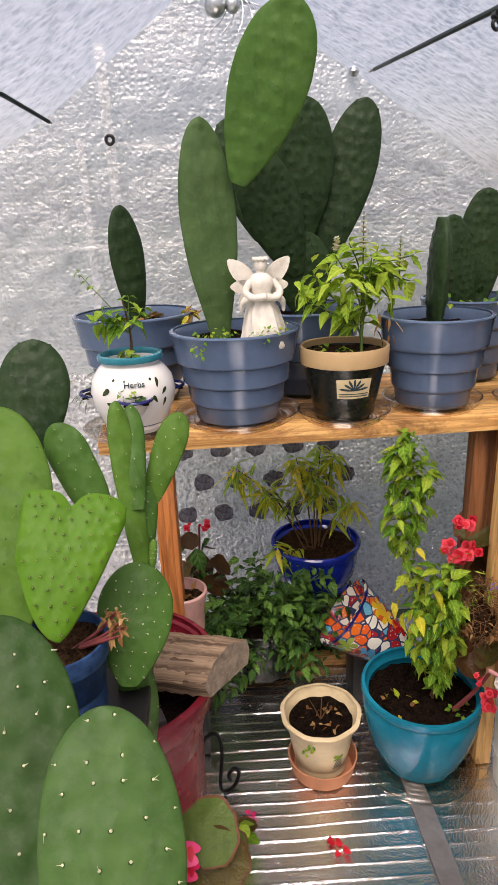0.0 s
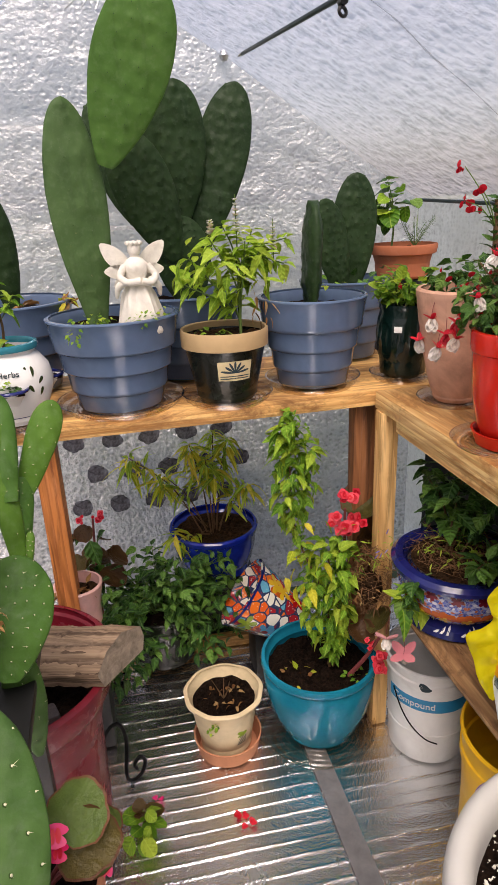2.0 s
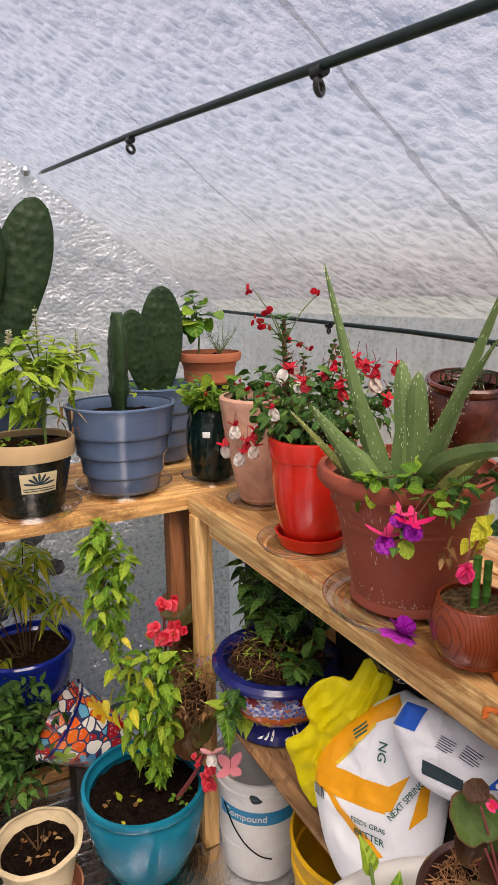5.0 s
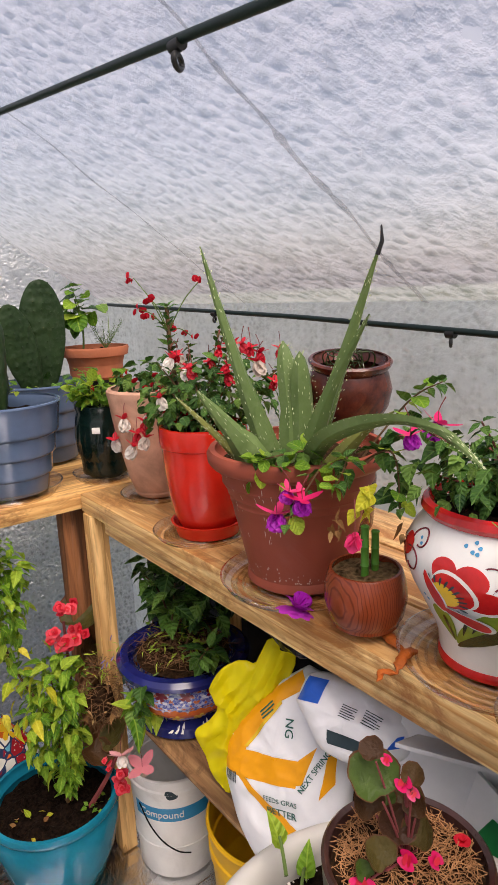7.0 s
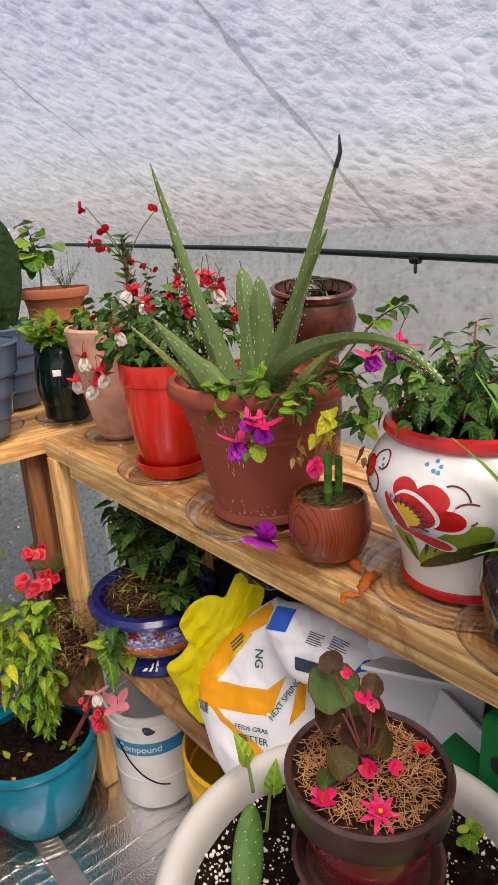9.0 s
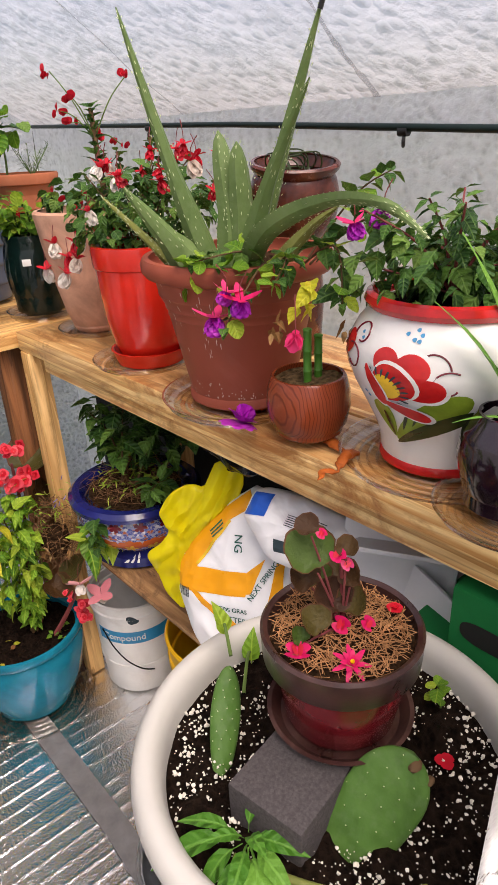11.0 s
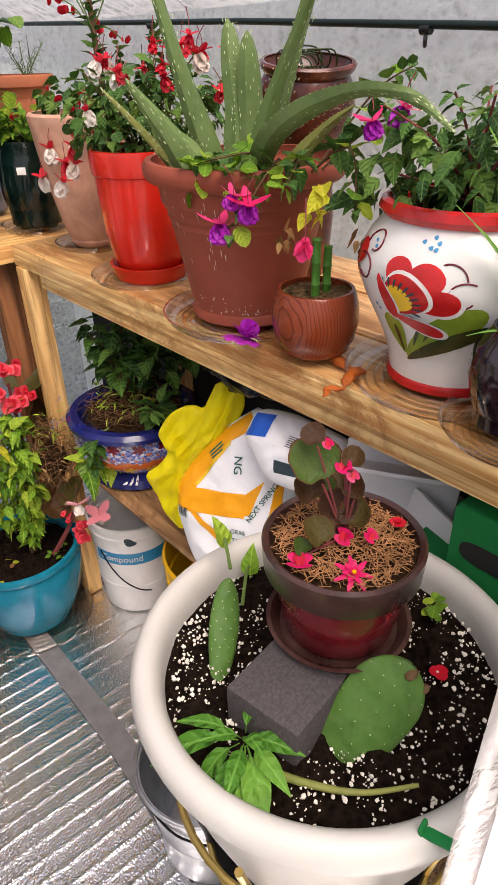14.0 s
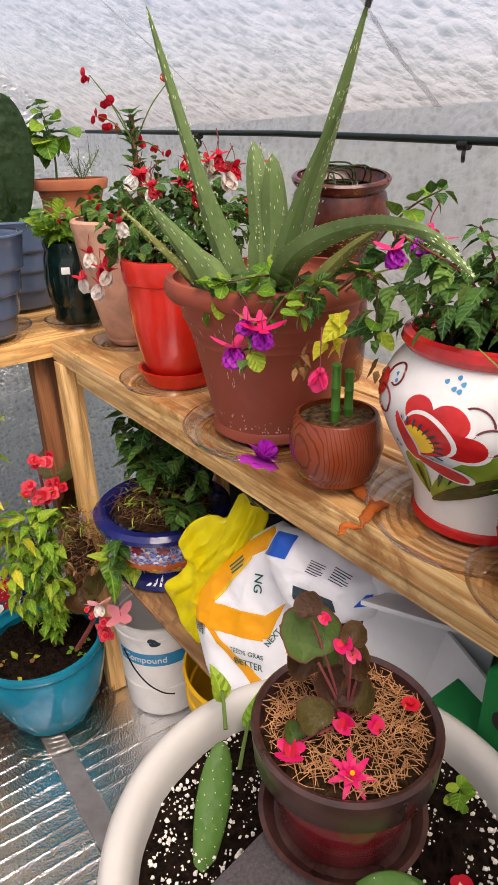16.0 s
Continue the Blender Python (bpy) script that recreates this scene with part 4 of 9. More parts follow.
def gable(name, y, low, mat, amp, label):
    """An end wall that follows the roof line, from the height low upwards."""
    line = [(LEFT_EAVE, LEFT_Z), (LEFT_UP, UP_Z - 0.07), (RIDGE_X, RIDGE_Z), (UP_X, UP_Z), (EAVE_X, EAVE_Z)]
    bm = bmesh.new()
    cols, n = [], 110
    for i in range(n + 1):
        x = LEFT_EAVE + (EAVE_X - LEFT_EAVE) * i / n
        for (x0, z0), (x1, z1) in zip(line, line[1:]):
            if x0 <= x <= x1 + 1e-9:
                top = z0 + (z1 - z0) * (x - x0) / (x1 - x0)
        col = []
        for j in range(61):
            p = Vector((x, y, low + (top - low) * j / 60))
            h = noise.fractal(p * 4, 1.0, 2.0, 4) + 0.5 * noise.noise(p * 24)
            col.append(bm.verts.new(p + Vector((0, -amp * h * min(1, 8 * j / 60, 8 * (1 - j / 60)), 0))))
        cols.append(col)
    for a, b in zip(cols, cols[1:]):
        for j in range(60):
            bm.faces.new((a[j], b[j], b[j + 1], a[j + 1]))
    return tagged(new(name, mesh_of(name, bm, mat, 80)), label, "wall", kind="structure")


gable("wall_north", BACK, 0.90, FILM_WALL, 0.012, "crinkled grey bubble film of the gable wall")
# unseen end behind the camera: an assumed doorway, left open for front light
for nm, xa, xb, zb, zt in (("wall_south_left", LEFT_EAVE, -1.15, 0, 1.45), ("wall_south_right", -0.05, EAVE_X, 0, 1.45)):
    sheet(nm, (xb, FRONT, zb), (xa, FRONT, zb), (xa, FRONT, zt), (xb, FRONT, zt), 20, 30, FILM_WALL, 0.012, "crinkled film beside the unseen, assumed doorway opening")
gable("wall_south_gable", FRONT, 1.45, FILM_WALL, 0.004, "crinkled film over the unseen, assumed doorway opening")
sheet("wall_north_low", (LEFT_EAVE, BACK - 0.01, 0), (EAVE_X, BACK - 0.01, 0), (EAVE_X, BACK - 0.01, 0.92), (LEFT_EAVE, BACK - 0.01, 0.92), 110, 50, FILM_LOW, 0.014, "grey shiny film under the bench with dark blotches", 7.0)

# added black sheet, stands in for the deep shade under the bench
sheet("east_dark_sheet", (EAVE_X - 0.014, 0.50, 0), (EAVE_X - 0.014, FRONT, 0), (EAVE_X - 0.014, FRONT, 0.88), (EAVE_X - 0.014, 0.50, 0.88), 70, 40, UNDER_BENCH_BLACK, 0.008, "black sheet added to darken the wall below the bench")

# the outside ground
bm = bmesh.new()
bmesh.ops.create_grid(bm, x_segments=8, y_segments=8, size=300)
ground = tagged(new("ground", mesh_of("ground", bm, GRASS)), "grassy ground outside the greenhouse", "ground", kind="structure")
ground.location = (0, 0, -0.03)

# foil floor with raised welded ridges
bm = bmesh.new()
x0, x1, y0, y1, nx, ny = -1.6, 0.40, -2.45, 0.60, 34, 2700
g = []
for j in range(ny + 1):
    row = []
    for i in range(nx + 1):
        x, y = x0 + (x1 - x0) * i / nx, y0 + (y1 - y0) * j / ny
        s = y + 0.05 * x + 0.010 * noise.noise(Vector((x * 2.2, y * 1.5, 0)))
        ridge = (s / 0.034) % 1.0
        up = math.exp(-((ridge - 0.5) / 0.052) ** 2)
        z = 0.0040 * up * (0.7 + 0.6 * noise.noise(Vector((x * 3, y * 30, 2)))) + 0.0035 * noise.noise(Vector((x * 7, y * 9, 5))) - 0.004
        row.append(bm.verts.new((x, y, z)))
    g.append(row)
for j in range(ny):
    for i in range(nx):
        bm.faces.new((g[j][i], g[j][i + 1], g[j + 1][i + 1], g[j + 1][i]))
tagged(new("floor", mesh_of("floor", bm, FOIL, 80)), "shiny silver foil insulation with raised parallel ridges", "floor", kind="structure")


def strip(name, pts, width, thick, mat, label, category, parent=None):
    """A flat strip along points on the floor."""
    bm = bmesh.new()
    rows = []
    for i, p in enumerate(pts):
        p = Vector(p)
        d = (Vector(pts[min(i + 1, len(pts) - 1)]) - Vector(pts[max(i - 1, 0)])).normalized()
        s = d.cross(UP).normalized() * width / 2
        rows.append([bm.verts.new(p - s), bm.verts.new(p + s), bm.verts.new(p + s + UP * thick), bm.verts.new(p - s + UP * thick)])
    for a, b in zip(rows, rows[1:]):
        for k in range(4):
            bm.faces.new((a[k], a[(k + 1) % 4], b[(k + 1) % 4], b[k]))
    bm.faces.new(rows[0])
    bm.faces.new(rows[-1][::-1])
    bmesh.ops.recalc_face_normals(bm, faces=bm.faces)
    return tagged(new(name, mesh_of(name, bm, mat)), label, category, kind="structure")


strip("floor_tape", [(-0.185, 0.02 - 0.06 * i, 0.0015 + 0.0006 * (i % 2)) if i < 9 else (-0.185 - 0.004 * (i - 8), 0.02 - 0.06 * i, 0.0015) for i in range(24)], 0.05, 0.0012, TAPE, "grey duct tape over a seam of the foil floor", "tape")
strip("sill_board", [(-1.45, 0.425, 0.0), (-0.6, 0.41, 0.0), (-0.02, 0.39, 0.0)], 0.03, 0.035, LUMBER, "yellow pine board on the floor along the wall", "board")


# ---- benches ----
def board(parent, name, size, centre, mat, bevel=0.003, turn=None, label=""):
    return part(name, box(size, centre, bevel, None, turn), mat, parent, label, 35)


TOP = 0.92
bench = thing("wooden_bench", "pine plank bench against the gable wall, crowded with pots", "bench", 0, 0, 0)
for i, (ya, yb) in enumerate(((0.02, 0.158), (0.164, 0.300), (0.306, 0.44))):
    board(bench, "plank", (1.27, yb - ya, 0.037), (-0.235, (ya + yb) / 2, TOP - 0.0185), LUMBER)
board(bench, "leg", (0.046, 0.088, 0.883), (-0.745, 0.10, 0.4415), POST_RED, label="reddish stained post")
board(bench, "leg", (0.080, 0.038, 0.883), (0.004, 0.080, 0.4415), POST_DARK, label="dark stained post")
board(bench, "ledger", (1.2, 0.030, 0.035), (-0.26, 0.425, 0.8655), POST_DARK)

EDGE = -0.008  # the long bench's front edge
bench2 = thing("wooden_bench", "long pine plank bench under the roof slope, water-stained top", "bench", 0, 0, 0)
for xa, xb in ((EDGE, 0.118), (0.124, 0.252), (0.258, 0.385)):
    board(bench2, "plank", (xb - xa, 1.98, 0.040), ((xa + xb) / 2, -0.981, TOP - 0.018), LUMBER_Y)
for y in (-0.022, -1.0, -1.93):
    if y != -1.0:
        board(bench2, "leg", (0.040, 0.040, 0.882), (0.008, y, 0.441), LUMBER_Z)
    board(bench2, "leg", (0.040, 0.040, 0.882), (0.36, y, 0.441), LUMBER_Z)
board(bench2, "rail", (0.30, 0.038, 0.05), (0.185, -0.022, 0.856), LUMBER)
board(bench2, "rail", (0.02, 1.8, 0.03), (0.012, -0.98, 0.866), LUMBER_Y)

shelf = thing("plywood_shelf", "rough plywood shelf low under the long bench", "shelf", 0, 0, 0)
board(shelf, "panel", (0.36, 1.72, 0.015), (0.175, -1.06, 0.4425), PLYWOOD)
for y in (-0.317, -0.95, -1.85):
    board(shelf, "support", (0.24, 0.018, 0.435), (0.24, y, 0.2175), PLYWOOD)

# ---- roof poles ----
def pole(label, pts, r0, r1, rings):
    t = thing("roof_pole", label, "pole", *pts[0], group="roof poles")
    o = Vector(pts[0])
    p = [Vector(q) - o for q in pts]
    n = len(p) - 1
    tip = p[0].lerp(p[1], 0.055)
    part("rod", tube([tip] + p[1:], [r0 + (r1 - r0) * 0.05] + [r0 + (r1 - r0) * (i + 1) / n for i in range(n)], 12), POLE_GREEN, t)
    part("tip", tube([p[0], tip], [r0 * 0.55, r0 * 0.85], 10), POLE_TIP, t, "bare grey-green pole tip")
    for k in rings:
        c = p[0].lerp(p[-1], k)
        rr = r0 + (r1 - r0) * k
        bm = tube(curve_pts([c + Vector((0, 0, -rr)), c + Vector((0, 0, -rr - 0.002))], 2), 0.0025, 8)
        loop = [c + Vector((0.008 * math.sin(a), 0.006 * math.sin(a), -rr - 0.0085 + 0.006 * math.cos(a))) for a in [2 * math.pi * i / 16 for i in range(17)]]
        tube(loop, 0.0028, 8, bm)
        tube([c - Vector((0, 0.008, 0)), c + Vector((0, 0.008, 0))], rr * 1.35, 10, bm)
        part("hook_ring", bm, BLACK_PLASTIC, t)
    return t


pole("dark green coated pole under the roof film, tapered tip", [(-0.18, 0.506, 1.6743), (-0.18, -0.214, 1.616), (-0.18, -0.95, 1.545), (-0.18, -2.4, 1.41)], 0.0044, 0.0052, (0.248, 0.432, 0.75))
pole("dark green coated pole along the eave, tapered tip", [(0.37, 0.62, 1.318), (0.37, -0.277, 1.288), (0.37, -0.80, 1.262), (0.37, -2.4, 1.19)], 0.0048, 0.0062, (0.205, 0.425, 0.8))
pole("dark grey coated pole under the roof film, tapered tip", [(-0.96, 0.44, 1.573), (-1.024, 0.266, 1.609), (-1.14, -0.05, 1.66)], 0.0045, 0.006, ())


# ---- pots ----
def pot_shell(profile, floor=0.012, wall=0.006):
    """Outer profile bottom to top, then back down inside."""
    inner = [(max(0.004, r - wall), z) for r, z in reversed(profile) if z > floor]
    inner[0] = (profile[-1][0] - wall * 0.8, profile[-1][1])
    return [(0, 0)] + profile + inner + [(inner[-1][0] * 0.97, floor), (0, floor)]


def saucer(label, x, y, z, r, h, mat, group="", flare=1.15):
    t = thing("saucer", label, "saucer", x, y, z, group=group)
    prof = [(0, 0), (r / flare, 0), (r, h), (r - 0.004, h), (r / flare - 0.004, 0.004), (0, 0.004)]
    if mat == CLEAR:
        q = r / flare
        prof = [(0, 0), (q, 0), (q * 1.03, h * 0.3), (r * 0.97, h * 0.45), (r * 0.985, h * 0.8), (r, h), (r + 0.003, h + 0.001), (r + 0.004, h + 0.0025), (r + 0.001, h + 0.0035)]
        floor_ridges = [(0, 0.002)]
        for i in range(5, -1, -1):
            floor_ridges += [(q * (0.93 - 0.11 * i), 0.002), (q * (0.95 - 0.11 * i), 0.0045), (q * (0.97 - 0.11 * i), 0.002)]
        prof = floor_ridges + prof[1:]
    dish = part("dish", lathe(prof, 64), mat, t)
    dish.visible_shadow = mat != CLEAR
    return t


BLUE_PROFILE = [(0.640, 0.0), (0.650, 0.01), (0.690, 0.185), (0.725, 0.20), (0.742, 0.215), (0.742, 0.235), (0.772, 0.415), (0.812, 0.43), (0.830, 0.445), (0.830, 0.465), (0.858, 0.645), (0.898, 0.66), (0.918, 0.675), (0.920, 0.70), (0.955, 0.88), (0.985, 0.975), (1.0, 0.99), (0.995, 1.005), (0.98, 1.01)]


def blue_pot(label, x, y, z, r, h, soil=0.86, name="potted_cactus", category="cactus"):
    t = thing(name, label, category, x, y, z, group="ringed blue pots")
    part("pot", lathe(pot_shell([(a * r, b * h) for a, b in BLUE_PROFILE], 0.012, 0.009), 64), BLUE_GLAZE, t, "slate-blue ringed plastic pot")
    part("soil", soil_disc(r * 0.90, h * soil, 0.006, x * 7), SOIL, t)
    return t


blue_a = blue_pot("tall prickly pear in a slate-blue ringed pot", -0.567, 0.112, TOP + 0.010, 0.1415, 0.192)
saucer("clear plastic saucer under a blue pot", -0.567, 0.112, TOP, 0.135, 0.02, CLEAR, "clear saucers")
blue_b = blue_pot("single prickly pear pad in a slate-blue ringed pot", -0.121, 0.118, TOP + 0.012, 0.1255, 0.197)
saucer("clear plastic saucer under a blue pot", -0.121, 0.118, TOP, 0.108, 0.024, CLEAR, "clear saucers")
blue_c = blue_pot("narrow prickly pear pad and dried leaves in a slate-blue ringed pot", -0.80, 0.335, TOP + 0.01, 0.149, 0.205)
blue_d = blue_pot("dark prickly pear with many pads in a slate-blue ringed pot", -0.385, 0.325, TOP + 0.01, 0.148, 0.20)
blue_e = blue_pot("two small dark prickly pear pads in a slate-blue ringed pot", 0.055, 0.36, TOP + 0.01, 0.125, 0.20)

nursery = thing("potted_basil", "flowering yellow-green basil in a charcoal pot with tan band", "herb", -0.336, 0.072, TOP + 0.008)
part("pot", lathe(pot_shell([(0.060, 0), (0.063, 0.004), (0.074, 0.05), (0.084, 0.10), (0.0885, 0.118), (0.091, 0.14)], 0.01, 0.005), 56), DARK_POT, nursery)
part("rim_band", lathe([(0.0885, 0.116), (0.0945, 0.118), (0.0955, 0.152), (0.0935, 0.155), (0.089, 0.153), (0.088, 0.117), (0.0885, 0.116)], 56), TAN_RIM, nursery, "tan plastic rim band")
part("soil", soil_disc(0.087, 0.135, 0.006, 3), SOIL_DRY, nursery)
lab = part("label", wrapped([(0.060, 0), (0.074, 0.05), (0.0885, 0.118)], [(247, 0.054), (260, 0.0535), (273, 0.053), (286, 0.0535), (299, 0.054), (299, 0.096), (286, 0.0965), (273, 0.097), (260, 0.0965), (247, 0.096)], 0.0012), LABEL_CREAM, nursery, "cream paper label with dark leaf print")
NURSERY_P = [(0.060, 0), (0.074, 0.05), (0.0885, 0.118)]
bm = bmesh.new()
for k, turn in enumerate((10, 35, 62, 90, 118, 145, 172)):
    wrapped(NURSERY_P, petal_outline(273, 0.071, 0.026 if 20 < turn < 160 else 0.032, 0.0055, turn, 0.082, 12), 0.0020, bm, 2)
for zz in (0.0575, 0.0625):
    wrapped(NURSERY_P, [(250, zz), (262, zz), (284, zz), (296, zz), (296, zz + 0.0022), (284, zz + 0.0022), (262, zz + 0.0022), (250, zz + 0.0022)], 0.0020, bm, 2)
part("print", bm, INK, lab)
saucer("clear plastic saucer under the charcoal pot", -0.336, 0.072, TOP, 0.098, 0.018, CLEAR, "clear saucers")

herb = thing("herb_jar", "white ceramic herb jar with teal rim, side pockets, leaf prints", "herb jar", -0.788, 0.055, TOP + 0.012)
HERB_P = [(0.058, 0), (0.060, 0.004), (0.072, 0.030), (0.086, 0.065), (0.088, 0.085), (0.082, 0.112), (0.068, 0.132), (0.060, 0.140), (0.060, 0.148)]
part("body", lathe(pot_shell(HERB_P, 0.01, 0.005), 56), CERAMIC, herb)
part("rim", lathe([(0.058, 0.146), (0.066, 0.148), (0.0675, 0.154), (0.066, 0.160), (0.060, 0.161), (0.057, 0.156), (0.058, 0.146)], 56), TEAL_BAND, herb, "teal painted rim")
part("soil", soil_disc(0.056, 0.132, 0.004, 5), SOIL, herb)
for a in (278, 25, 180):
    m = Matrix.Rotation(radians(a + 90), 4, "Z") @ Matrix.Translation((0, -0.083, 0.080))
    bm = bmesh.new()
    rows = []
    for j in range(7):
        s = j / 6
        ring = []
        for i in range(9):
            b = math.pi * i / 8
            ring.append(bm.verts.new(m @ Vector((0.033 * (0.35 + 0.65 * s) * math.cos(b), 0.006 - 0.034 * s * math.sin(b), -0.035 + 0.035 * s))))
        rows.append(ring)
    for r0, r1 in zip(rows, rows[1:]):
        for i in range(8):
            bm.faces.new((r0[i], r0[i + 1], r1[i + 1], r1[i]))
    pk = part("pocket", bm, CERAMIC, herb, "side pocket")
    edge = [m @ Vector((0.033 * math.cos(math.pi * i / 12), 0.006 - 0.034 * math.sin(math.pi * i / 12), 0.0)) for i in range(13)]
    part("pocket_rim", tube(edge, 0.0035, 8), NAVY, pk, "blue pocket rim")
    part("pocket_soil", box((0.050, 0.026, 0.004), m @ Vector((0, -0.007, -0.006)), 0.001, None, m.to_3x3().to_4x4()), SOIL, pk)
bm = bmesh.new()
for a, z, ln, w, tu in ((232, 0.09, 0.02, 0.012, 40), (238, 0.075, 0.02, 0.012, -20), (310, 0.10, 0.02, 0.008, 80), (316, 0.085, 0.018, 0.008, 40), (308, 0.07, 0.018, 0.008, 120), (318, 0.06, 0.018, 0.008, 70), (262, 0.118, 0.006, 0.006, 0), (246, 0.118, 0.006, 0.006, 45), (300, 0.118, 0.006, 0.006, 0)):
    wrapped(HERB_P, petal_outline(a, z, ln, w, tu, 0.085), 0.0008, bm, 2)
part("leaf_print", bm, PAINT_DKGREEN, herb)["kind"] = "stuff"
bm = bmesh.new()
for i in range(40):
    wrapped(HERB_P, [(9 * i, 0.018), (9 * i + 9.2, 0.018), (9 * i + 9.2, 0.0195), (9 * i, 0.0195)], 0.0006, bm, 1)
part("base_line", bm, NAVY, herb)
placed("lettering", text_mesh("lettering", "Herbs", 0.017, INK, 0.0008, 0.0845), herb, pose(0, 0, 0.106, 0, 0, 8))
saucer("clear plastic saucer under the herb jar", -0.80, 0.06, TOP, 0.098, 0.016, CLEAR, "clear saucers")

green_pot = thing("potted_kalanchoe", "yellow-green succulent with red flowers in a dark green ribbed pot", "potted plant", 0.098, 0.095, TOP + 0.008)
bm = lathe(pot_shell([(0.040, 0), (0.044, 0.01), (0.060, 0.06), (0.064, 0.10), (0.060, 0.14), (0.056, 0.155), (0.060, 0.165), (0.060, 0.172)], 0.01, 0.005), 56)
for v in bm.verts:
    r = math.hypot(v.co.x, v.co.y)
    if 0.02 < v.co.z < 0.145 and r > 0.04:
        k = 1 + 0.018 * math.cos(28 * math.atan2(v.co.y, v.co.x))
        v.co.x, v.co.y = v.co.x * k, v.co.y * k
part("pot", bm, GREEN_GLASS, green_pot)
part("soil", soil_disc(0.053, 0.155, 0.004, 8), SOIL, green_pot)
part("tag", box((0.018, 0.003, 0.014), (-0.040, -0.052, 0.12), 0.0008, None, pose(0, 0, 0, 0, 0, -35)), CERAMIC, green_pot, "white price tag")
saucer("clear plastic saucer under the dark green pot", 0.098, 0.095, TOP, 0.075, 0.016, CLEAR, "clear saucers")

terra_stand = thing("upturned_pot", "dark upturned pot used as a riser", "riser", 0.235, 0.40, TOP)
part("shell", lathe([(0.07, 0), (0.072, 0.002), (0.055, 0.195), (0, 0.198)], 40), BLACK_PLASTIC, terra_stand)
terra = thing("potted_seedling", "leafy seedling and rosemary in a small terracotta bowl", "potted plant", 0.235, 0.40, TOP + 0.198)
part("pot", lathe(pot_shell([(0.060, 0), (0.064, 0.004), (0.080, 0.062), (0.090, 0.066), (0.094, 0.085), (0.092, 0.09)], 0.008, 0.005), 48), TERRA, terra)
part("soil", soil_disc(0.084, 0.076, 0.004, 9), SOIL, terra)

pink_pot = thing("potted_fuchsia", "red and white fuchsia in a tall weathered terracotta pot", "fuchsia", 0.114, -0.120, TOP + 0.006)
part("pot", lathe(pot_shell([(0.038, 0), (0.043, 0.004), (0.056, 0.04), (0.070, 0.10), (0.082, 0.165), (0.0885, 0.214), (0.090, 0.219), (0.0905, 0.228), (0.087, 0.232)], 0.01, 0.008), 56), TERRA_PALE, pink_pot)
part("soil", soil_disc(0.079, 0.208, 0.005, 11), SOIL, pink_pot)
saucer("clear plastic saucer under the weathered pot", 0.114, -0.120, TOP, 0.075, 0.012, CLEAR, "clear saucers")

red_pot = thing("potted_fuchsia", "dark-leaved fuchsia in a glossy red pot", "fuchsia", 0.071, -0.376, TOP + 0.014)
part("pot", lathe(pot_shell([(0.045, 0), (0.049, 0.004), (0.059, 0.030), (0.067, 0.070), (0.0715, 0.115), (0.0735, 0.148), (0.0740, 0.152), (0.0765, 0.154), (0.0775, 0.160), (0.0782, 0.182), (0.0770, 0.187), (0.0745, 0.188)], 0.01, 0.006), 64), RED_GLAZE, red_pot)
part("soil", soil_disc(0.070, 0.170, 0.005, 12), SOIL, red_pot)
saucer("glossy red saucer under the red pot", 0.071, -0.376, TOP + 0.006, 0.066, 0.024, RED_GLAZE)
saucer("clear plastic saucer under the red saucer", 0.062, -0.372, TOP, 0.086, 0.012, CLEAR, "clear saucers")

aloe_pot = thing("potted_aloe", "large aloe in a brown plastic pot with ringed body", "aloe", 0.060, -0.632, TOP + 0.012)
ALOE_P = [(0.080, 0), (0.086, 0.004), (0.086, 0.012), (0.083, 0.016), (0.098, 0.08), (0.108, 0.122), (0.1095, 0.124), (0.109, 0.127), (0.1115, 0.133), (0.113, 0.135), (0.1125, 0.138), (0.116, 0.150), (0.1175, 0.152), (0.117, 0.155), (0.121, 0.172), (0.133, 0.176), (0.138, 0.182), (0.139, 0.192), (0.135, 0.199)]
ALOE_P = [(r * (0.895 if z < 0.15 else 0.925), z) for r, z in ALOE_P]
part("pot", lathe(pot_shell(ALOE_P, 0.012, 0.010), 72), TERRA_PLASTIC, aloe_pot)
part("soil", soil_disc(0.111, 0.176, 0.006, 13), SOIL_DRY, aloe_pot)
rng = random.Random(77)
bm = bmesh.new()
for _ in range(90):
    wrapped(ALOE_P, petal_outline(rng.uniform(130, 330), 0.018 + 0.022 * rng.random() ** 2.5, rng.uniform(0.001, 0.004), rng.uniform(0.001, 0.003), 90, 0.09, 6), 0.0006, bm, 1)
for _ in range(34):
    wrapped(ALOE_P, petal_outline(rng.uniform(150, 215), rng.uniform(0.075, 0.168), rng.uniform(0.003, 0.011), rng.uniform(0.0008, 0.0018), 90, 0.11, 6), 0.0006, bm, 1)
part("splash_mark", bm, SPLASH, aloe_pot, "pale lime splashes")["kind"] = "stuff"
saucer("wide clear plastic saucer under the aloe pot", 0.052, -0.632, TOP, 0.108, 0.016, CLEAR, "clear saucers")

bamboo = thing("potted_bamboo", "two lucky bamboo canes in a round wood-grain bowl", "potted plant", 0.022, -0.795, TOP + 0.010)
part("bowl", lathe(pot_shell([(0.030, 0), (0.036, 0.003), (0.047, 0.02), (0.0515, 0.042), (0.050, 0.062), (0.0455, 0.077), (0.044, 0.079)], 0.008, 0.004), 56), WOOD_BOWL, bamboo)
part("soil", soil_disc(0.0425, 0.0725, 0.003, 14), GRAVEL, bamboo)
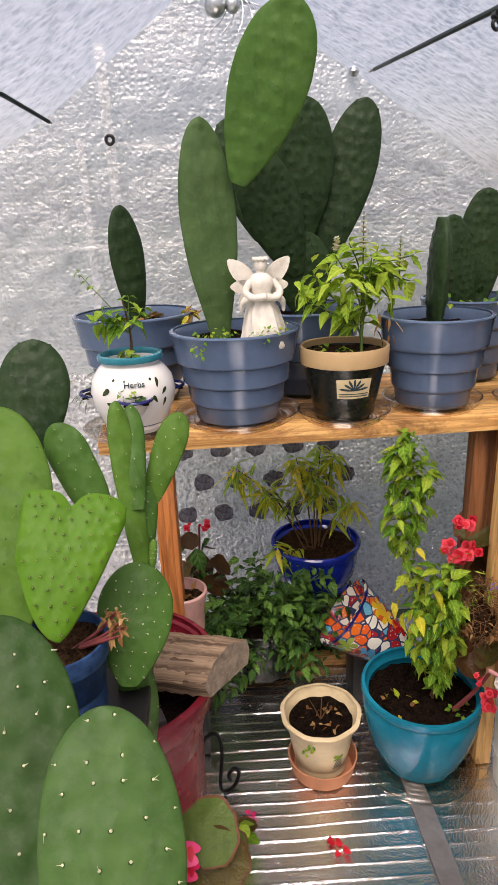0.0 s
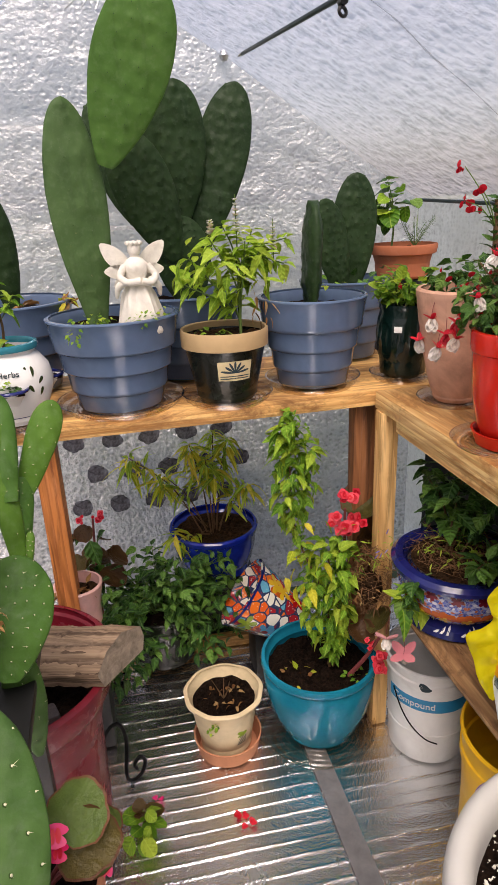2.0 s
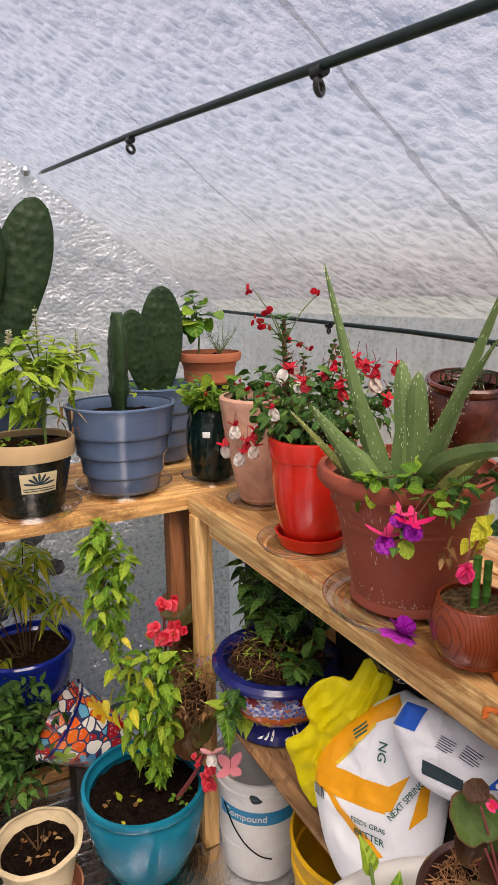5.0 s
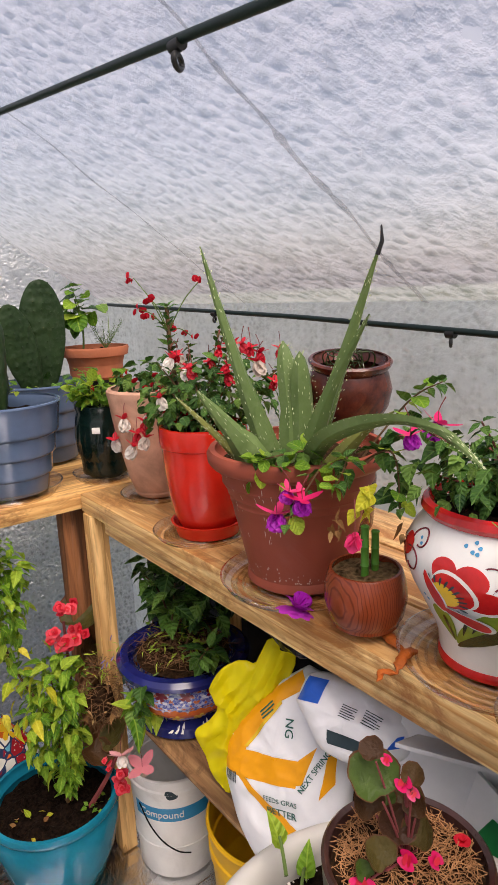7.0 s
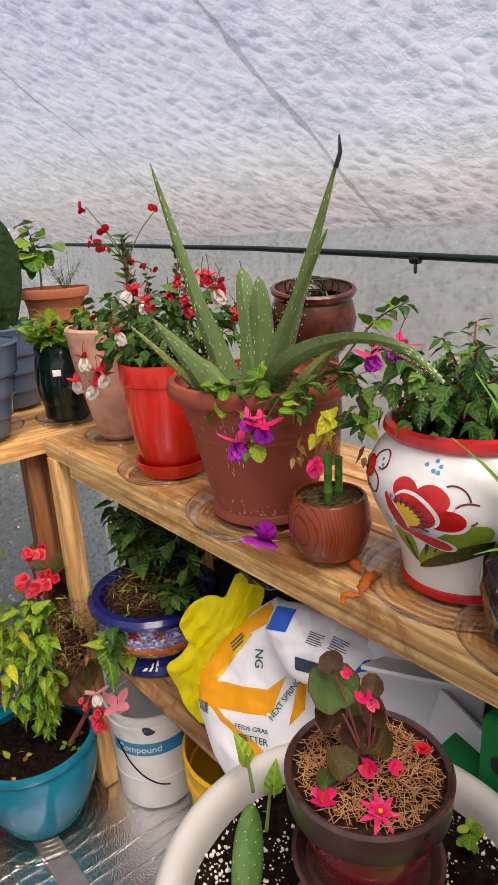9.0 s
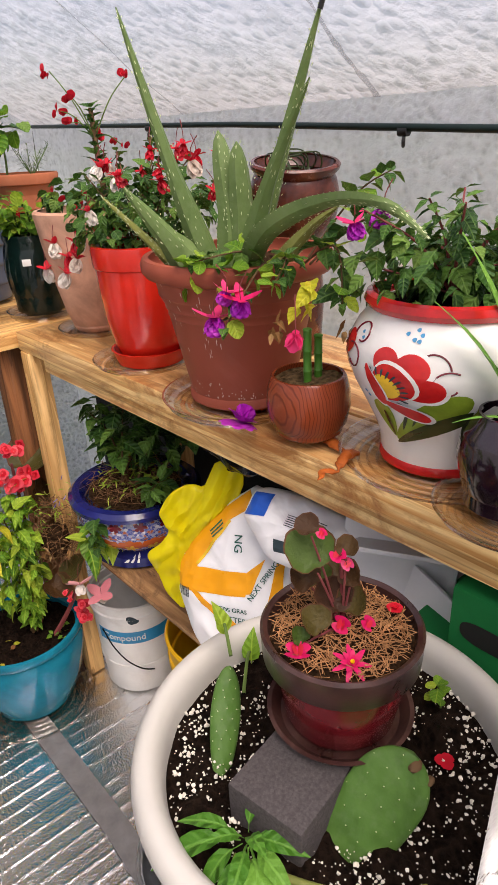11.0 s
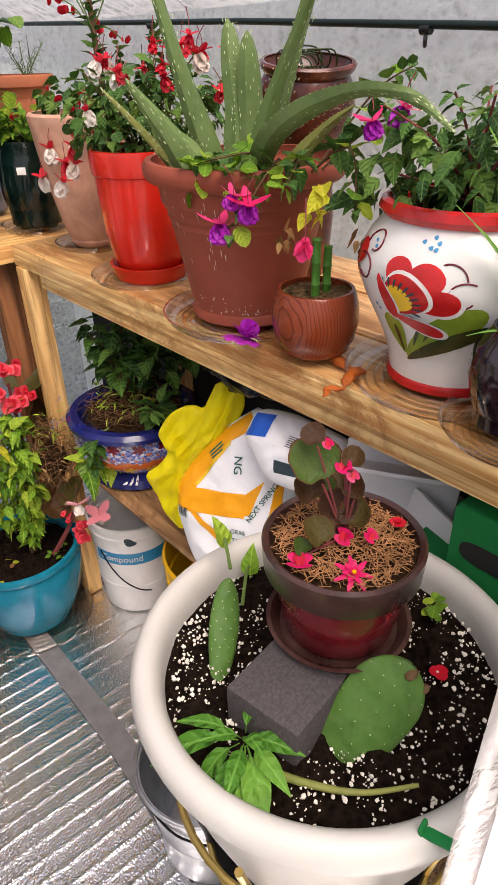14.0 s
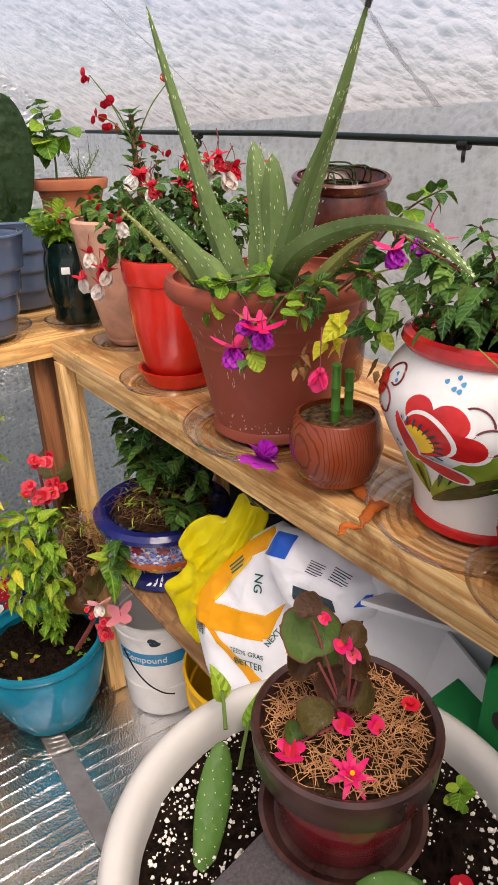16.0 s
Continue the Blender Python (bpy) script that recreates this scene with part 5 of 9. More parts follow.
for x, y, hh in ((-0.008, -0.006, 0.074), (0.013, -0.004, 0.062)):
    prof = [(0, 0.06)]
    for k in range(4):
        prof += [(0.0048, 0.06 + hh * k / 3), (0.0055, 0.0612 + hh * k / 3), (0.0048, 0.0625 + hh * k / 3)]
    prof += [(0, prof[-1][1] + 0.001)]
    c = part("cane", lathe(prof, 14), BAMBOO, bamboo)
    c.location = (x, y, 0)

copper = thing("urn", "rusty brown glazed urn holding coiled green wire", "urn", 0.259, -0.534, TOP)
part("body", lathe(pot_shell([(0.050, 0), (0.054, 0.01), (0.055, 0.10), (0.047, 0.16), (0.045, 0.20), (0.055, 0.212), (0.067, 0.235), (0.071, 0.262), (0.064, 0.288), (0.060, 0.294), (0.067, 0.302), (0.069, 0.308), (0.066, 0.311)], 0.02, 0.006), 56), COPPER, copper)
bm = bmesh.new()
rng = random.Random(4)
for k in range(7):
    c = Vector((rng.uniform(-0.02, 0.02), rng.uniform(-0.02, 0.02), 0.30 + 0.01 * rng.random()))
    ax = Matrix.Rotation(rng.uniform(0, 3), 3, "Z") @ Matrix.Rotation(rng.uniform(0.6, 1.4), 3, "X")
    loop = tube([c + ax @ Vector((0.030 * math.cos(a), 0.024 * math.sin(a), 0.004 * math.sin(3 * a))) for a in [2 * math.pi * i / 20 for i in range(21)]], 0.0012, 5)
    part("wire_loop", loop, PAINT_DKGREEN, copper, "loop of green garden wire")
part("soil", soil_disc(0.058, 0.27, 0.003, 15), SOIL, copper)
copper.matrix_basis = pose(0.268, -0.520, TOP + 0.004, 8, -5, 0)

talavera = thing("potted_fuchsia", "leafy fuchsia in a white pot painted with a red flower", "fuchsia", 0.085, -0.938, TOP + 0.010)
TALA_P = [(0.062, 0.006), (0.064, 0.012), (0.066, 0.030), (0.072, 0.046), (0.084, 0.070), (0.097, 0.095), (0.104, 0.115), (0.1055, 0.125), (0.103, 0.140), (0.095, 0.156), (0.085, 0.168), (0.080, 0.174)]
part("pot", lathe(pot_shell([(0.058, 0)] + TALA_P, 0.01, 0.006), 72), CERAMIC, talavera)
part("rim", lathe([(0.078, 0.172), (0.085, 0.173), (0.089, 0.179), (0.087, 0.186), (0.080, 0.188), (0.075, 0.181), (0.078, 0.172)], 64), PAINT_RED, talavera, "glossy red painted rim")
part("foot", lathe([(0.060, 0.0), (0.0655, 0.001), (0.0665, 0.006), (0.0645, 0.011), (0.061, 0.011), (0.060, 0)], 64), PAINT_RED, talavera, "glossy red painted foot")
part("soil", soil_disc(0.074, 0.172, 0.004, 16), SOIL, talavera)
FA, FZ, FR = 182.0, 0.104, 0.084


def painted(name, mat, shapes, off, label=""):
    bm = bmesh.new()
    for pts in shapes:
        if name.split("_")[0] in ("petal", "centre", "low"):
            pts = [(FA + (a - FA) * 0.87, FZ + (z - FZ) * 0.87 + 0.005) for a, z in pts]
        wrapped(TALA_P, pts, off, bm, 4)
    ob = part(name, bm, mat, talavera, label)
    if len(shapes) > 6:
        ob["kind"] = "stuff"
    return ob


painted("leaf_paint", PAINT_GREEN, [petal_outline(174, 0.043, 0.046, 0.026, 100, FR), petal_outline(175, 0.040, 0.100, 0.036, 41, FR)], 0.0008, "olive green painted leaves")
painted("leaf_shade", PAINT_DKGREEN, [petal_outline(175, 0.036, 0.100, 0.020, 31, FR), petal_outline(174, 0.043, 0.034, 0.005, 96, FR), petal_outline(184, 0.056, 0.024, 0.004, 70, FR), petal_outline(192, 0.064, 0.026, 0.004, 62, FR)], 0.0013)
painted("petal_edge", CERAMIC, [petal_outline(FA, FZ, l + 0.004, w + 0.004, a, FR) for l, w, a in ((0.046, 0.032, 100), (0.050, 0.040, 52), (0.052, 0.036, 5))] + [petal_outline(FA - 16, FZ + 0.022, 0.052, 0.018, -72, FR), petal_outline(FA - 6, FZ - 0.022, 0.056, 0.019, -18, FR)], 0.0016)
painted("petal_paint", PAINT_RED, [petal_outline(FA, FZ, l, w, a, FR) for l, w, a in ((0.046, 0.030, 100), (0.050, 0.036, 52), (0.052, 0.032, 5))], 0.0021, "red painted petals")
painted("centre_edge", CERAMIC, [petal_outline(FA - 12, FZ - 0.014, 0.052, 0.056, 45, FR)], 0.0026)
painted("centre_red", PAINT_RED, [petal_outline(FA - 12, FZ - 0.014, 0.048, 0.050, 45, FR)], 0.0031)
painted("centre_stroke", INK, [petal_outline(FA - 7 + math.degrees(0.019 * math.cos(radians(a)) / FR), FZ - 0.007 + 0.019 * math.sin(radians(a)), 0.011, 0.0026, a, FR) for a in range(-30, 125, 14)], 0.0036)
painted("centre_yellow", PAINT_YELLOW, [petal_outline(FA - 12, FZ - 0.013, 0.032, 0.034, 45, FR)], 0.0036, "yellow painted flower centre")
painted("low_petal_edge", CERAMIC, [petal_outline(FA - 17, FZ + 0.024, 0.054, 0.019, -70, FR), petal_outline(FA - 8, FZ - 0.018, 0.058, 0.020, -20, FR)], 0.0041)
painted("low_petal_paint", PAINT_RED, [petal_outline(FA - 17, FZ + 0.024, 0.051, 0.015, -70, FR), petal_outline(FA - 8, FZ - 0.018, 0.055, 0.016, -20, FR)], 0.0046, "red painted petals")
painted("blue_dot", PAINT_BLUE, [petal_outline(FA + a, FZ + z, 0.004, 0.004, 0, FR) for a, z in ((4, 0.058), (10, 0.062), (13, 0.058), (9, 0.054), (12, 0.053), (-30, 0.05), (-28, 0.045), (-24, -0.01), (-22, -0.014))], 0.0008)
painted("side_flower", PAINT_RED, [petal_outline(FA - 48, FZ + 0.02, 0.03, 0.026, 60, FR), petal_outline(FA - 50, FZ - 0.005, 0.03, 0.024, 80, FR)], 0.0010)
painted("side_flower", PAINT_RED, [petal_outline(FA + 62, FZ, 0.04, 0.034, 70, FR), petal_outline(FA + 70, FZ, 0.04, 0.034, 20, FR)], 0.0010)
bm = bmesh.new()
for a0, z0, s, tw in ((FA + 20, FZ + 0.03, 1, 0), (FA - 26, FZ + 0.045, -1, 0), (FA + 30, FZ + 0.012, 1, 1), (FA - 32, FZ + 0.02, -1, 1)):
    pts = []
    for i in range(26):
        th = i / 25 * 4.6
        rr = 0.018 * (1 - i / 32)
        aa = a0 + s * math.degrees(rr * math.cos(th + tw) / FR) + s * i * 0.15
        zz = z0 + rr * math.sin(th + tw)
        r = turned_radius(TALA_P, zz) + 0.0006
        pts.append((r * math.cos(radians(aa)), r * math.sin(radians(aa)), zz))
    tube(pts, 0.0010, 5, bm)
part("scroll_paint", bm, PAINT_MAROON, talavera, "wine-red painted scrolls")["kind"] = "stuff"
saucer("wide clear plastic saucer under the painted pot", 0.085, -0.942, TOP, 0.112, 0.014, CLEAR, "clear saucers")

vase = thing("glass_vase", "dark amethyst glass vase with a strappy green plant", "vase", 0.022, -1.052, TOP + 0.008)
bm = lathe(pot_shell([(0.022, 0), (0.026, 0.003), (0.042, 0.03), (0.049, 0.06), (0.045, 0.085), (0.034, 0.10), (0.033, 0.104)], 0.01, 0.003), 40)
for v in bm.verts:
    if 0.01 < v.co.z < 0.095:
        k = 1 + 0.02 * math.cos(12 * math.atan2(v.co.y, v.co.x)) * math.cos(v.co.z * 160)
        v.co.x, v.co.y = v.co.x * k, v.co.y * k
part("body", bm, GLASS_DARK, vase)
saucer("clear plastic saucer under the glass vase", 0.03, -1.06, TOP, 0.075, 0.012, CLEAR, "clear saucers")

# ---- pots on the floor ----
saucer("deep orange clay saucer on the foil floor", -0.398, 0.000, 0.002, 0.088, 0.045, CLAY, "", 1.12)
cream = thing("flower_pot", "cream ceramic pot with scalloped rim and bare soil", "pot", -0.402, 0.004, 0.010)
bm = lathe(pot_shell([(0.058, 0), (0.062, 0.004), (0.076, 0.08), (0.084, 0.13), (0.090, 0.146), (0.100, 0.158), (0.101, 0.164), (0.097, 0.167)], 0.01, 0.008), 72)
for v in bm.verts:
    r = math.hypot(v.co.x, v.co.y)
    if v.co.z > 0.135 and r > 0.07:
        k = 1 + 0.012 * math.cos(9 * math.atan2(v.co.y, v.co.x))
        v.co.x, v.co.y = v.co.x * k, v.co.y * k
part("pot", bm, CREAM, cream)
part("soil", soil_disc(0.080, 0.140, 0.010, 21), SOIL, cream)
CP = [(0.062, 0.004), (0.076, 0.08), (0.084, 0.13)]
bm = wrapped(CP, petal_outline(283, 0.075, 0.03, 0.014, 20, 0.078), 0.001)
wrapped(CP, petal_outline(300, 0.082, 0.025, 0.012, 160, 0.078), 0.001, bm)
pr = part("print", bm, PAINT_GREEN, cream, "faded leaf print")
bm = bmesh.new()
for k in range(5):
    wrapped(CP, [(284 + k, 0.045 + 0.006 * k), (304, 0.045 + 0.006 * k), (304, 0.048 + 0.006 * k), (284 + k, 0.048 + 0.006 * k)], 0.001, bm, 1)
part("print_bar", bm, INK, cream)["kind"] = "stuff"

teal = thing("potted_plant", "leggy green plant and pink begonia in a teal glazed pot", "potted plant", -0.152, -0.010, 0.016)
part("pot", lathe(pot_shell([(0.086, 0), (0.092, 0.005), (0.094, 0.014), (0.106, 0.03), (0.128, 0.085), (0.141, 0.15), (0.144, 0.19), (0.139, 0.203), (0.146, 0.209), (0.149, 0.219), (0.146, 0.228)], 0.012, 0.010), 72), TEAL_GLAZE, teal)
part("soil", soil_disc(0.140, 0.185, 0.012, 22), SOIL, teal)
saucer("clear plastic saucer under the teal pot", -0.154, -0.014, 0.002, 0.148, 0.02, CLEAR, "clear saucers")

bucket = thing("bucket", "white joint compound bucket with a blue label band", "bucket", 0.108, -0.110, 0.002)
bucket.scale = (0.78, 0.78, 0.78)
BP = [(0.118, 0), (0.121, 0.004), (0.126, 0.11), (0.129, 0.112), (0.129, 0.118), (0.127, 0.12), (0.136, 0.31), (0.141, 0.312), (0.141, 0.318), (0.137, 0.322), (0.138, 0.345), (0.143, 0.347), (0.143, 0.356), (0.139, 0.358)]
part("body", lathe(pot_shell(BP, 0.006, 0.004), 64), BUCKET_WHITE, bucket)
bm = bmesh.new()
for i in range(50):
    a = 180 + i * 3.0
    wrapped(BP, [(a, 0.215), (a + 3.0, 0.215), (a + 3.0, 0.262), (a, 0.262)], 0.0006, bm, 1)
bmesh.ops.remove_doubles(bm, verts=bm.verts, dist=1e-4)
band = part("label_band", bm, INK_BLUE, bucket, "blue printed band")
placed("lettering", text_mesh("lettering", "Compound", 0.031, BUCKET_WHITE, 0.0008, 0.1345), band, pose(0, 0, 0.229, 0, 0, -50))
bm = wrapped(BP, petal_outline(232, 0.295, 0.030, 0.045, 60, 0.136), 0.0010)
part("label_spot", bm, INK, bucket, "dark blotch on the bucket")
part("bail", tube(curve_pts([(0.138 * math.cos(radians(a)), 0.138 * math.sin(radians(a)), z) for a, z in ((190, 0.26), (205, 0.20), (222, 0.15), (240, 0.115), (255, 0.10))], 5), 0.0022, 6), BLACK_IRON, bucket)

ybucket = thing("bucket", "yellow plastic bucket beside the white one", "bucket", 0.135, -0.470, 0.002)
part("body", lathe(pot_shell([(0.115, 0), (0.118, 0.004), (0.134, 0.28), (0.139, 0.282), (0.139, 0.30), (0.136, 0.303), (0.138, 0.34), (0.142, 0.345), (0.139, 0.35)], 0.006, 0.004), 64), BUCKET_YELLOW, ybucket)

pail = thing("pail", "galvanised steel pail under the white planter", "pail", -0.150, -0.745, 0.002)
part("bail", tube(curve_pts([(-0.118, 0, 0.215), (-0.10, -0.06, 0.19), (-0.03, -0.118, 0.165), (0.06, -0.105, 0.185), (0.118, 0, 0.215)], 6), 0.0022, 6), BLACK_IRON, pail, "thin wire bail handle")
part("rim", tube([(0.1205 * math.cos(2 * math.pi * i / 48), 0.1205 * math.sin(2 * math.pi * i / 48), 0.236) for i in range(49)], 0.0032, 8), GALV, pail, "rolled steel rim")
part("body", lathe(pot_shell([(0.085, 0), (0.088, 0.003), (0.100, 0.10), (0.1015, 0.104), (0.100, 0.108), (0.118, 0.225), (0.122, 0.228), (0.122, 0.233), (0.118, 0.235)], 0.008, 0.003), 56), GALV, pail)

# ---- the big white planter on its stand ----
PX, PY, PZ = -0.190, -1.022, 0.765
planter = thing("planter", "large off-white plastic planter full of soil with perlite", "planter", PX, PY, 0.50)
part("body", lathe([(0, 0), (0.105, 0.0), (0.110, 0.004), (0.145, 0.12), (0.161, 0.222), (0.168, 0.228), (0.177, 0.234), (0.183, 0.243), (0.185, 0.253), (0.183, 0.262), (0.178, 0.268), (0.171, 0.270), (0.164, 0.267), (0.159, 0.260), (0.156, 0.25), (0.154, 0.22), (0.14, 0.12), (0.1, 0.012), (0, 0.012)], 96), PLANTER, planter)
part("soil", soil_disc(0.1565, 0.236, 0.010, 31), SOIL, planter)
rng = random.Random(12)
bm = bmesh.new()
for _ in range(3000):
    a, r = rng.uniform(0, 6.283), 0.153 * math.sqrt(rng.random())
    if noise.noise(Vector((r * math.cos(a) * 28, r * math.sin(a) * 28, 3))) < -0.12 and rng.random() < 0.8:
        continue
    s = 0.0005 + 0.0018 * rng.random() ** 2.6
    b2 = bmesh.ops.create_icosphere(bm, subdivisions=1, radius=s, matrix=Matrix.Translation((r * math.cos(a), r * math.sin(a), 0.2385 + rng.uniform(-0.001, 0.004))))
    for v in b2["verts"]:
        v.co += Vector((rng.uniform(-1, 1), rng.uniform(-1, 1), rng.uniform(-1, 1))) * s * 0.35
pl = part("perlite", bm, PERLITE, planter, "white perlite grains", 20)
pl["kind"] = "stuff"
stand = thing("plant_stand", "black and brass wire plant stand", "plant stand", PX, PY, 0.0)
for k in range(8):
    a = k * math.pi / 4 + 0.3
    u = Vector((math.cos(a), math.sin(a), 0))
    part("rod", tube(curve_pts([u * 0.15 + UP * 0.002, u * 0.115 + UP * 0.25, u * 0.125 + UP * 0.48, u * 0.165 + UP * 0.66], 6), 0.004, 8), BLACK_IRON if k % 2 else BRASS, stand)
for r, z in ((0.128, 0.488), (0.155, 0.60)):
    part("ring", tube([(r * math.cos(2 * math.pi * i / 40), r * math.sin(2 * math.pi * i / 40), z) for i in range(41)], 0.004, 8), BRASS, stand)
part("plate", lathe([(0, 0.492), (0.125, 0.492), (0.125, 0.498), (0, 0.498)], 40), BLACK_IRON, stand)

paver = thing("paver", "dark concrete paving block standing on the soil", "paver", -0.231, -1.027, 0.722, 9)
part("block", box((0.120, 0.075, 0.060), (0, 0, 0.030), 0.003), PAVER, paver)
beg_saucer = saucer("oxblood glazed saucer on the paving block", -0.173, -1.016, 0.782, 0.067, 0.012, OXBLOOD_DARK)
beg = thing("potted_begonia", "pink begonia with bronze leaves in an oxblood glazed pot", "begonia", -0.173, -1.016, 0.787)
part("pot", lathe(pot_shell([(0.046, 0), (0.050, 0.004), (0.058, 0.05), (0.061, 0.066)], 0.008, 0.006), 64), OXBLOOD, beg)
part("rim", lathe([(0.057, 0.064), (0.063, 0.065), (0.069, 0.072), (0.0705, 0.098), (0.068, 0.101), (0.064, 0.098), (0.060, 0.07), (0.057, 0.064)], 64), OXBLOOD_DARK, beg, "dark burnt glaze rim")
part("soil", soil_disc(0.064, 0.084, 0.005, 33, 0.008), SOIL_DRY, beg)

# ---- the maroon tub with a log across it ----
tub = thing("planter_tub", "large maroon plastic tub on an iron stand", "planter", -0.862, -0.185, 0.10)
part("body", lathe(pot_shell([(0.125, 0), (0.130, 0.005), (0.185, 0.30), (0.188, 0.335), (0.202, 0.340), (0.208, 0.352), (0.210, 0.385), (0.216, 0.390), (0.217, 0.40), (0.212, 0.404)], 0.012, 0.010), 72), MAROON, tub)
part("soil", soil_disc(0.195, 0.335, 0.012, 41), SOIL, tub)
istand = thing("iron_plant_stand", "black wrought iron plant stand with scrolled feet", "plant stand", -0.862, -0.185, 0.0)
part("ring", tube([(0.145 * math.cos(2 * math.pi * i / 40), 0.145 * math.sin(2 * math.pi * i / 40), 0.093) for i in range(41)], 0.005, 8), BLACK_IRON, istand)
part("plate", lathe([(0, 0.091), (0.14, 0.091), (0.14, 0.097), (0, 0.097)], 40), BLACK_IRON, istand)
for a in (32, 122, 212, 302):
    u = Vector((math.cos(radians(a)), math.sin(radians(a)), 0))
    pts = [u * 0.15 + UP * 0.25, u * 0.165 + UP * 0.20, u * 0.150 + UP * 0.09, u * 0.180 + UP * 0.145, u * 0.215 + UP * 0.155, u * 0.232 + UP * 0.11, u * 0.222 + UP * 0.03, u * 0.236 + UP * 0.006, u * 0.262 + UP * 0.008, u * 0.274 + UP * 0.030, u * 0.262 + UP * 0.048, u * 0.246 + UP * 0.04, u * 0.250 + UP * 0.026]
    pts = [Vector((p.x * 1.06, p.y * 1.06, 0.005 + (p.z - 0.006) * 1.3)) if i > 2 else p for i, p in enumerate(pts)]
    part("scroll_leg", tube(curve_pts(pts, 6), 0.0048, 8), BLACK_IRON, istand)


# ---- cacti on the bench ----
def w2l(t, p):
    """A world place in the coordinates of a thing that is not turned."""
    return Vector(p) - t.location


def pads(t, table, **kw):
    for base, tip, width, thick, face, mat in table:
        pad(t, w2l(t, base), w2l(t, tip), width, thick, face, mat, **kw)


pads(blue_a, [((-0.596, 0.10, 1.085), (-0.618, 0.12, 1.533), 0.118, 0.024, (0.25, -1, 0.05), PAD_SAGE)], areole=PAD_SAGE, spine=0, dot=0.0018, rows=14, peak=0.58, neck=0.3, rise=1.25)
pads(blue_a, [((-0.548, 0.10, 1.408), (-0.433, 0.05, 1.712), 0.150, 0.024, (-0.1, -1, 0.1), PAD_FRESH)], areole=AREOLE_DARK, spine=0, dot=0.0012, rows=10, mound=0.09)
pads(blue_d, [
    ((-0.366, 0.325, 1.085), (-0.391, 0.32, 1.310), 0.140, 0.032, (0.1, -1, 0), PAD_DARK),
    ((-0.400, 0.325, 1.250), (-0.372, 0.32, 1.595), 0.150, 0.024, (0.05, -1, 0), PAD_DARK),
    ((-0.335, 0.335, 1.222), (-0.222, 0.36, 1.594), 0.130, 0.024, (-0.2, -1, 0), PAD_DARK),
    ((-0.398, 0.30, 1.210), (-0.512, 0.265, 1.492), 0.140, 0.024, (0.1, -1, 0.1), PAD_DARK),
    ((-0.48, 0.36, 1.29), (-0.556, 0.37, 1.56), 0.105, 0.022, (0.1, -1, 0), PAD_DARK)], areole=PAD_DARK, spine=0, dot=0.0022, rows=13, mound=0.11)
pads(blue_c, [((-0.791, 0.34, 1.10), (-0.812, 0.34, 1.384), 0.085, 0.026, (0.5, -1, 0), PAD_DARK)], areole=AREOLE_DARK, spine=0, rows=8)
pads(blue_b, [((-0.121, 0.13, 1.085), (-0.113, 0.13, 1.330), 0.120, 0.040, (1.0, -0.12, 0), PAD_DARK)], areole=AREOLE_DARK, spine=0, rows=9, neck=0.7)
pads(blue_e, [
    ((0.036, 0.335, 1.085), (-0.018, 0.33, 1.332), 0.098, 0.024, (0.2, -1, 0), PAD_DARK),
    ((0.072, 0.365, 1.085), (0.086, 0.37, 1.391), 0.120, 0.024, (-0.1, -1, 0), PAD_DARK)], areole=PAD_DARK, spine=0, dot=0.0022, rows=13, mound=0.11)

# ---- the cactus group beside the camera ----
tubplant = thing("cactus_pot", "dusty blue pot of prickly pear and dried stems", "cactus", -0.865, -0.500, 0.675)
part("pot", lathe(pot_shell([(0.050, 0), (0.054, 0.004), (0.066, 0.10), (0.070, 0.104), (0.072, 0.128), (0.070, 0.132)], 0.01, 0.005), 48), DUSTY_BLUE, tubplant, "dusty blue glazed pot")
part("soil", soil_disc(0.064, 0.115, 0.006, 51), SOIL_DRY, tubplant)
pads(tubplant, [
    ((-0.842, -0.565, 0.845), (-0.822, -0.439, 0.998), 0.138, 0.020, (0.15, -1, 0.45), PAD_HEART)], rows=11, heart=0.045, spine=0.006, dot=0.0011, areole=AREOLE_TAN, mound=0.11)
pads(tubplant, [((-0.925, -0.50, 0.80), (-0.942, -0.338, 1.098), 0.140, 0.022, (0.1, -1, 0.45), PAD_LIGHT)], rows=8, areole=AREOLE_DARK, spine=0)
LEAF_D = [leaf_mesh("leaf", LEAF_DRY, w, b, 0.3) for w, b in ((0.45, 0.5), (0.35, -0.3), (0.5, 0.9))]
rng = random.Random(71)
for k in range(5):
    a = rng.uniform(-0.6, 1.2)
    leafy_stem(tubplant, [(0.02, 0.0, 0.11), (0.05 * math.cos(a) + 0.02, 0.04 * math.sin(a) - 0.02, 0.14), (0.09 * math.cos(a) + 0.01, 0.06 * math.sin(a) - 0.03, 0.15 + 0.02 * rng.random())], 0.003, 0.0015, STEM_RED, LEAF_D, rng, 4, 0.022, 0.5)
cstand = thing("stool", "dark stool carrying the cactus pots", "stool", -0.90, -0.56, 0.0)
part("seat", box((0.30, 0.42, 0.02), (0, 0, 0.665), 0.004), BLACK_PLASTIC, cstand)
for sx in (-0.12, 0.12):
    for sy in (-0.18, 0.18):
        part("leg", box((0.025, 0.025, 0.655), (sx, sy, 0.3275), 0.003), BLACK_PLASTIC, cstand)

ovalc = thing("prickly_pear", "young prickly pear with finger-shaped upper pads in the maroon tub", "cactus", -0.775, -0.36, 0.44)
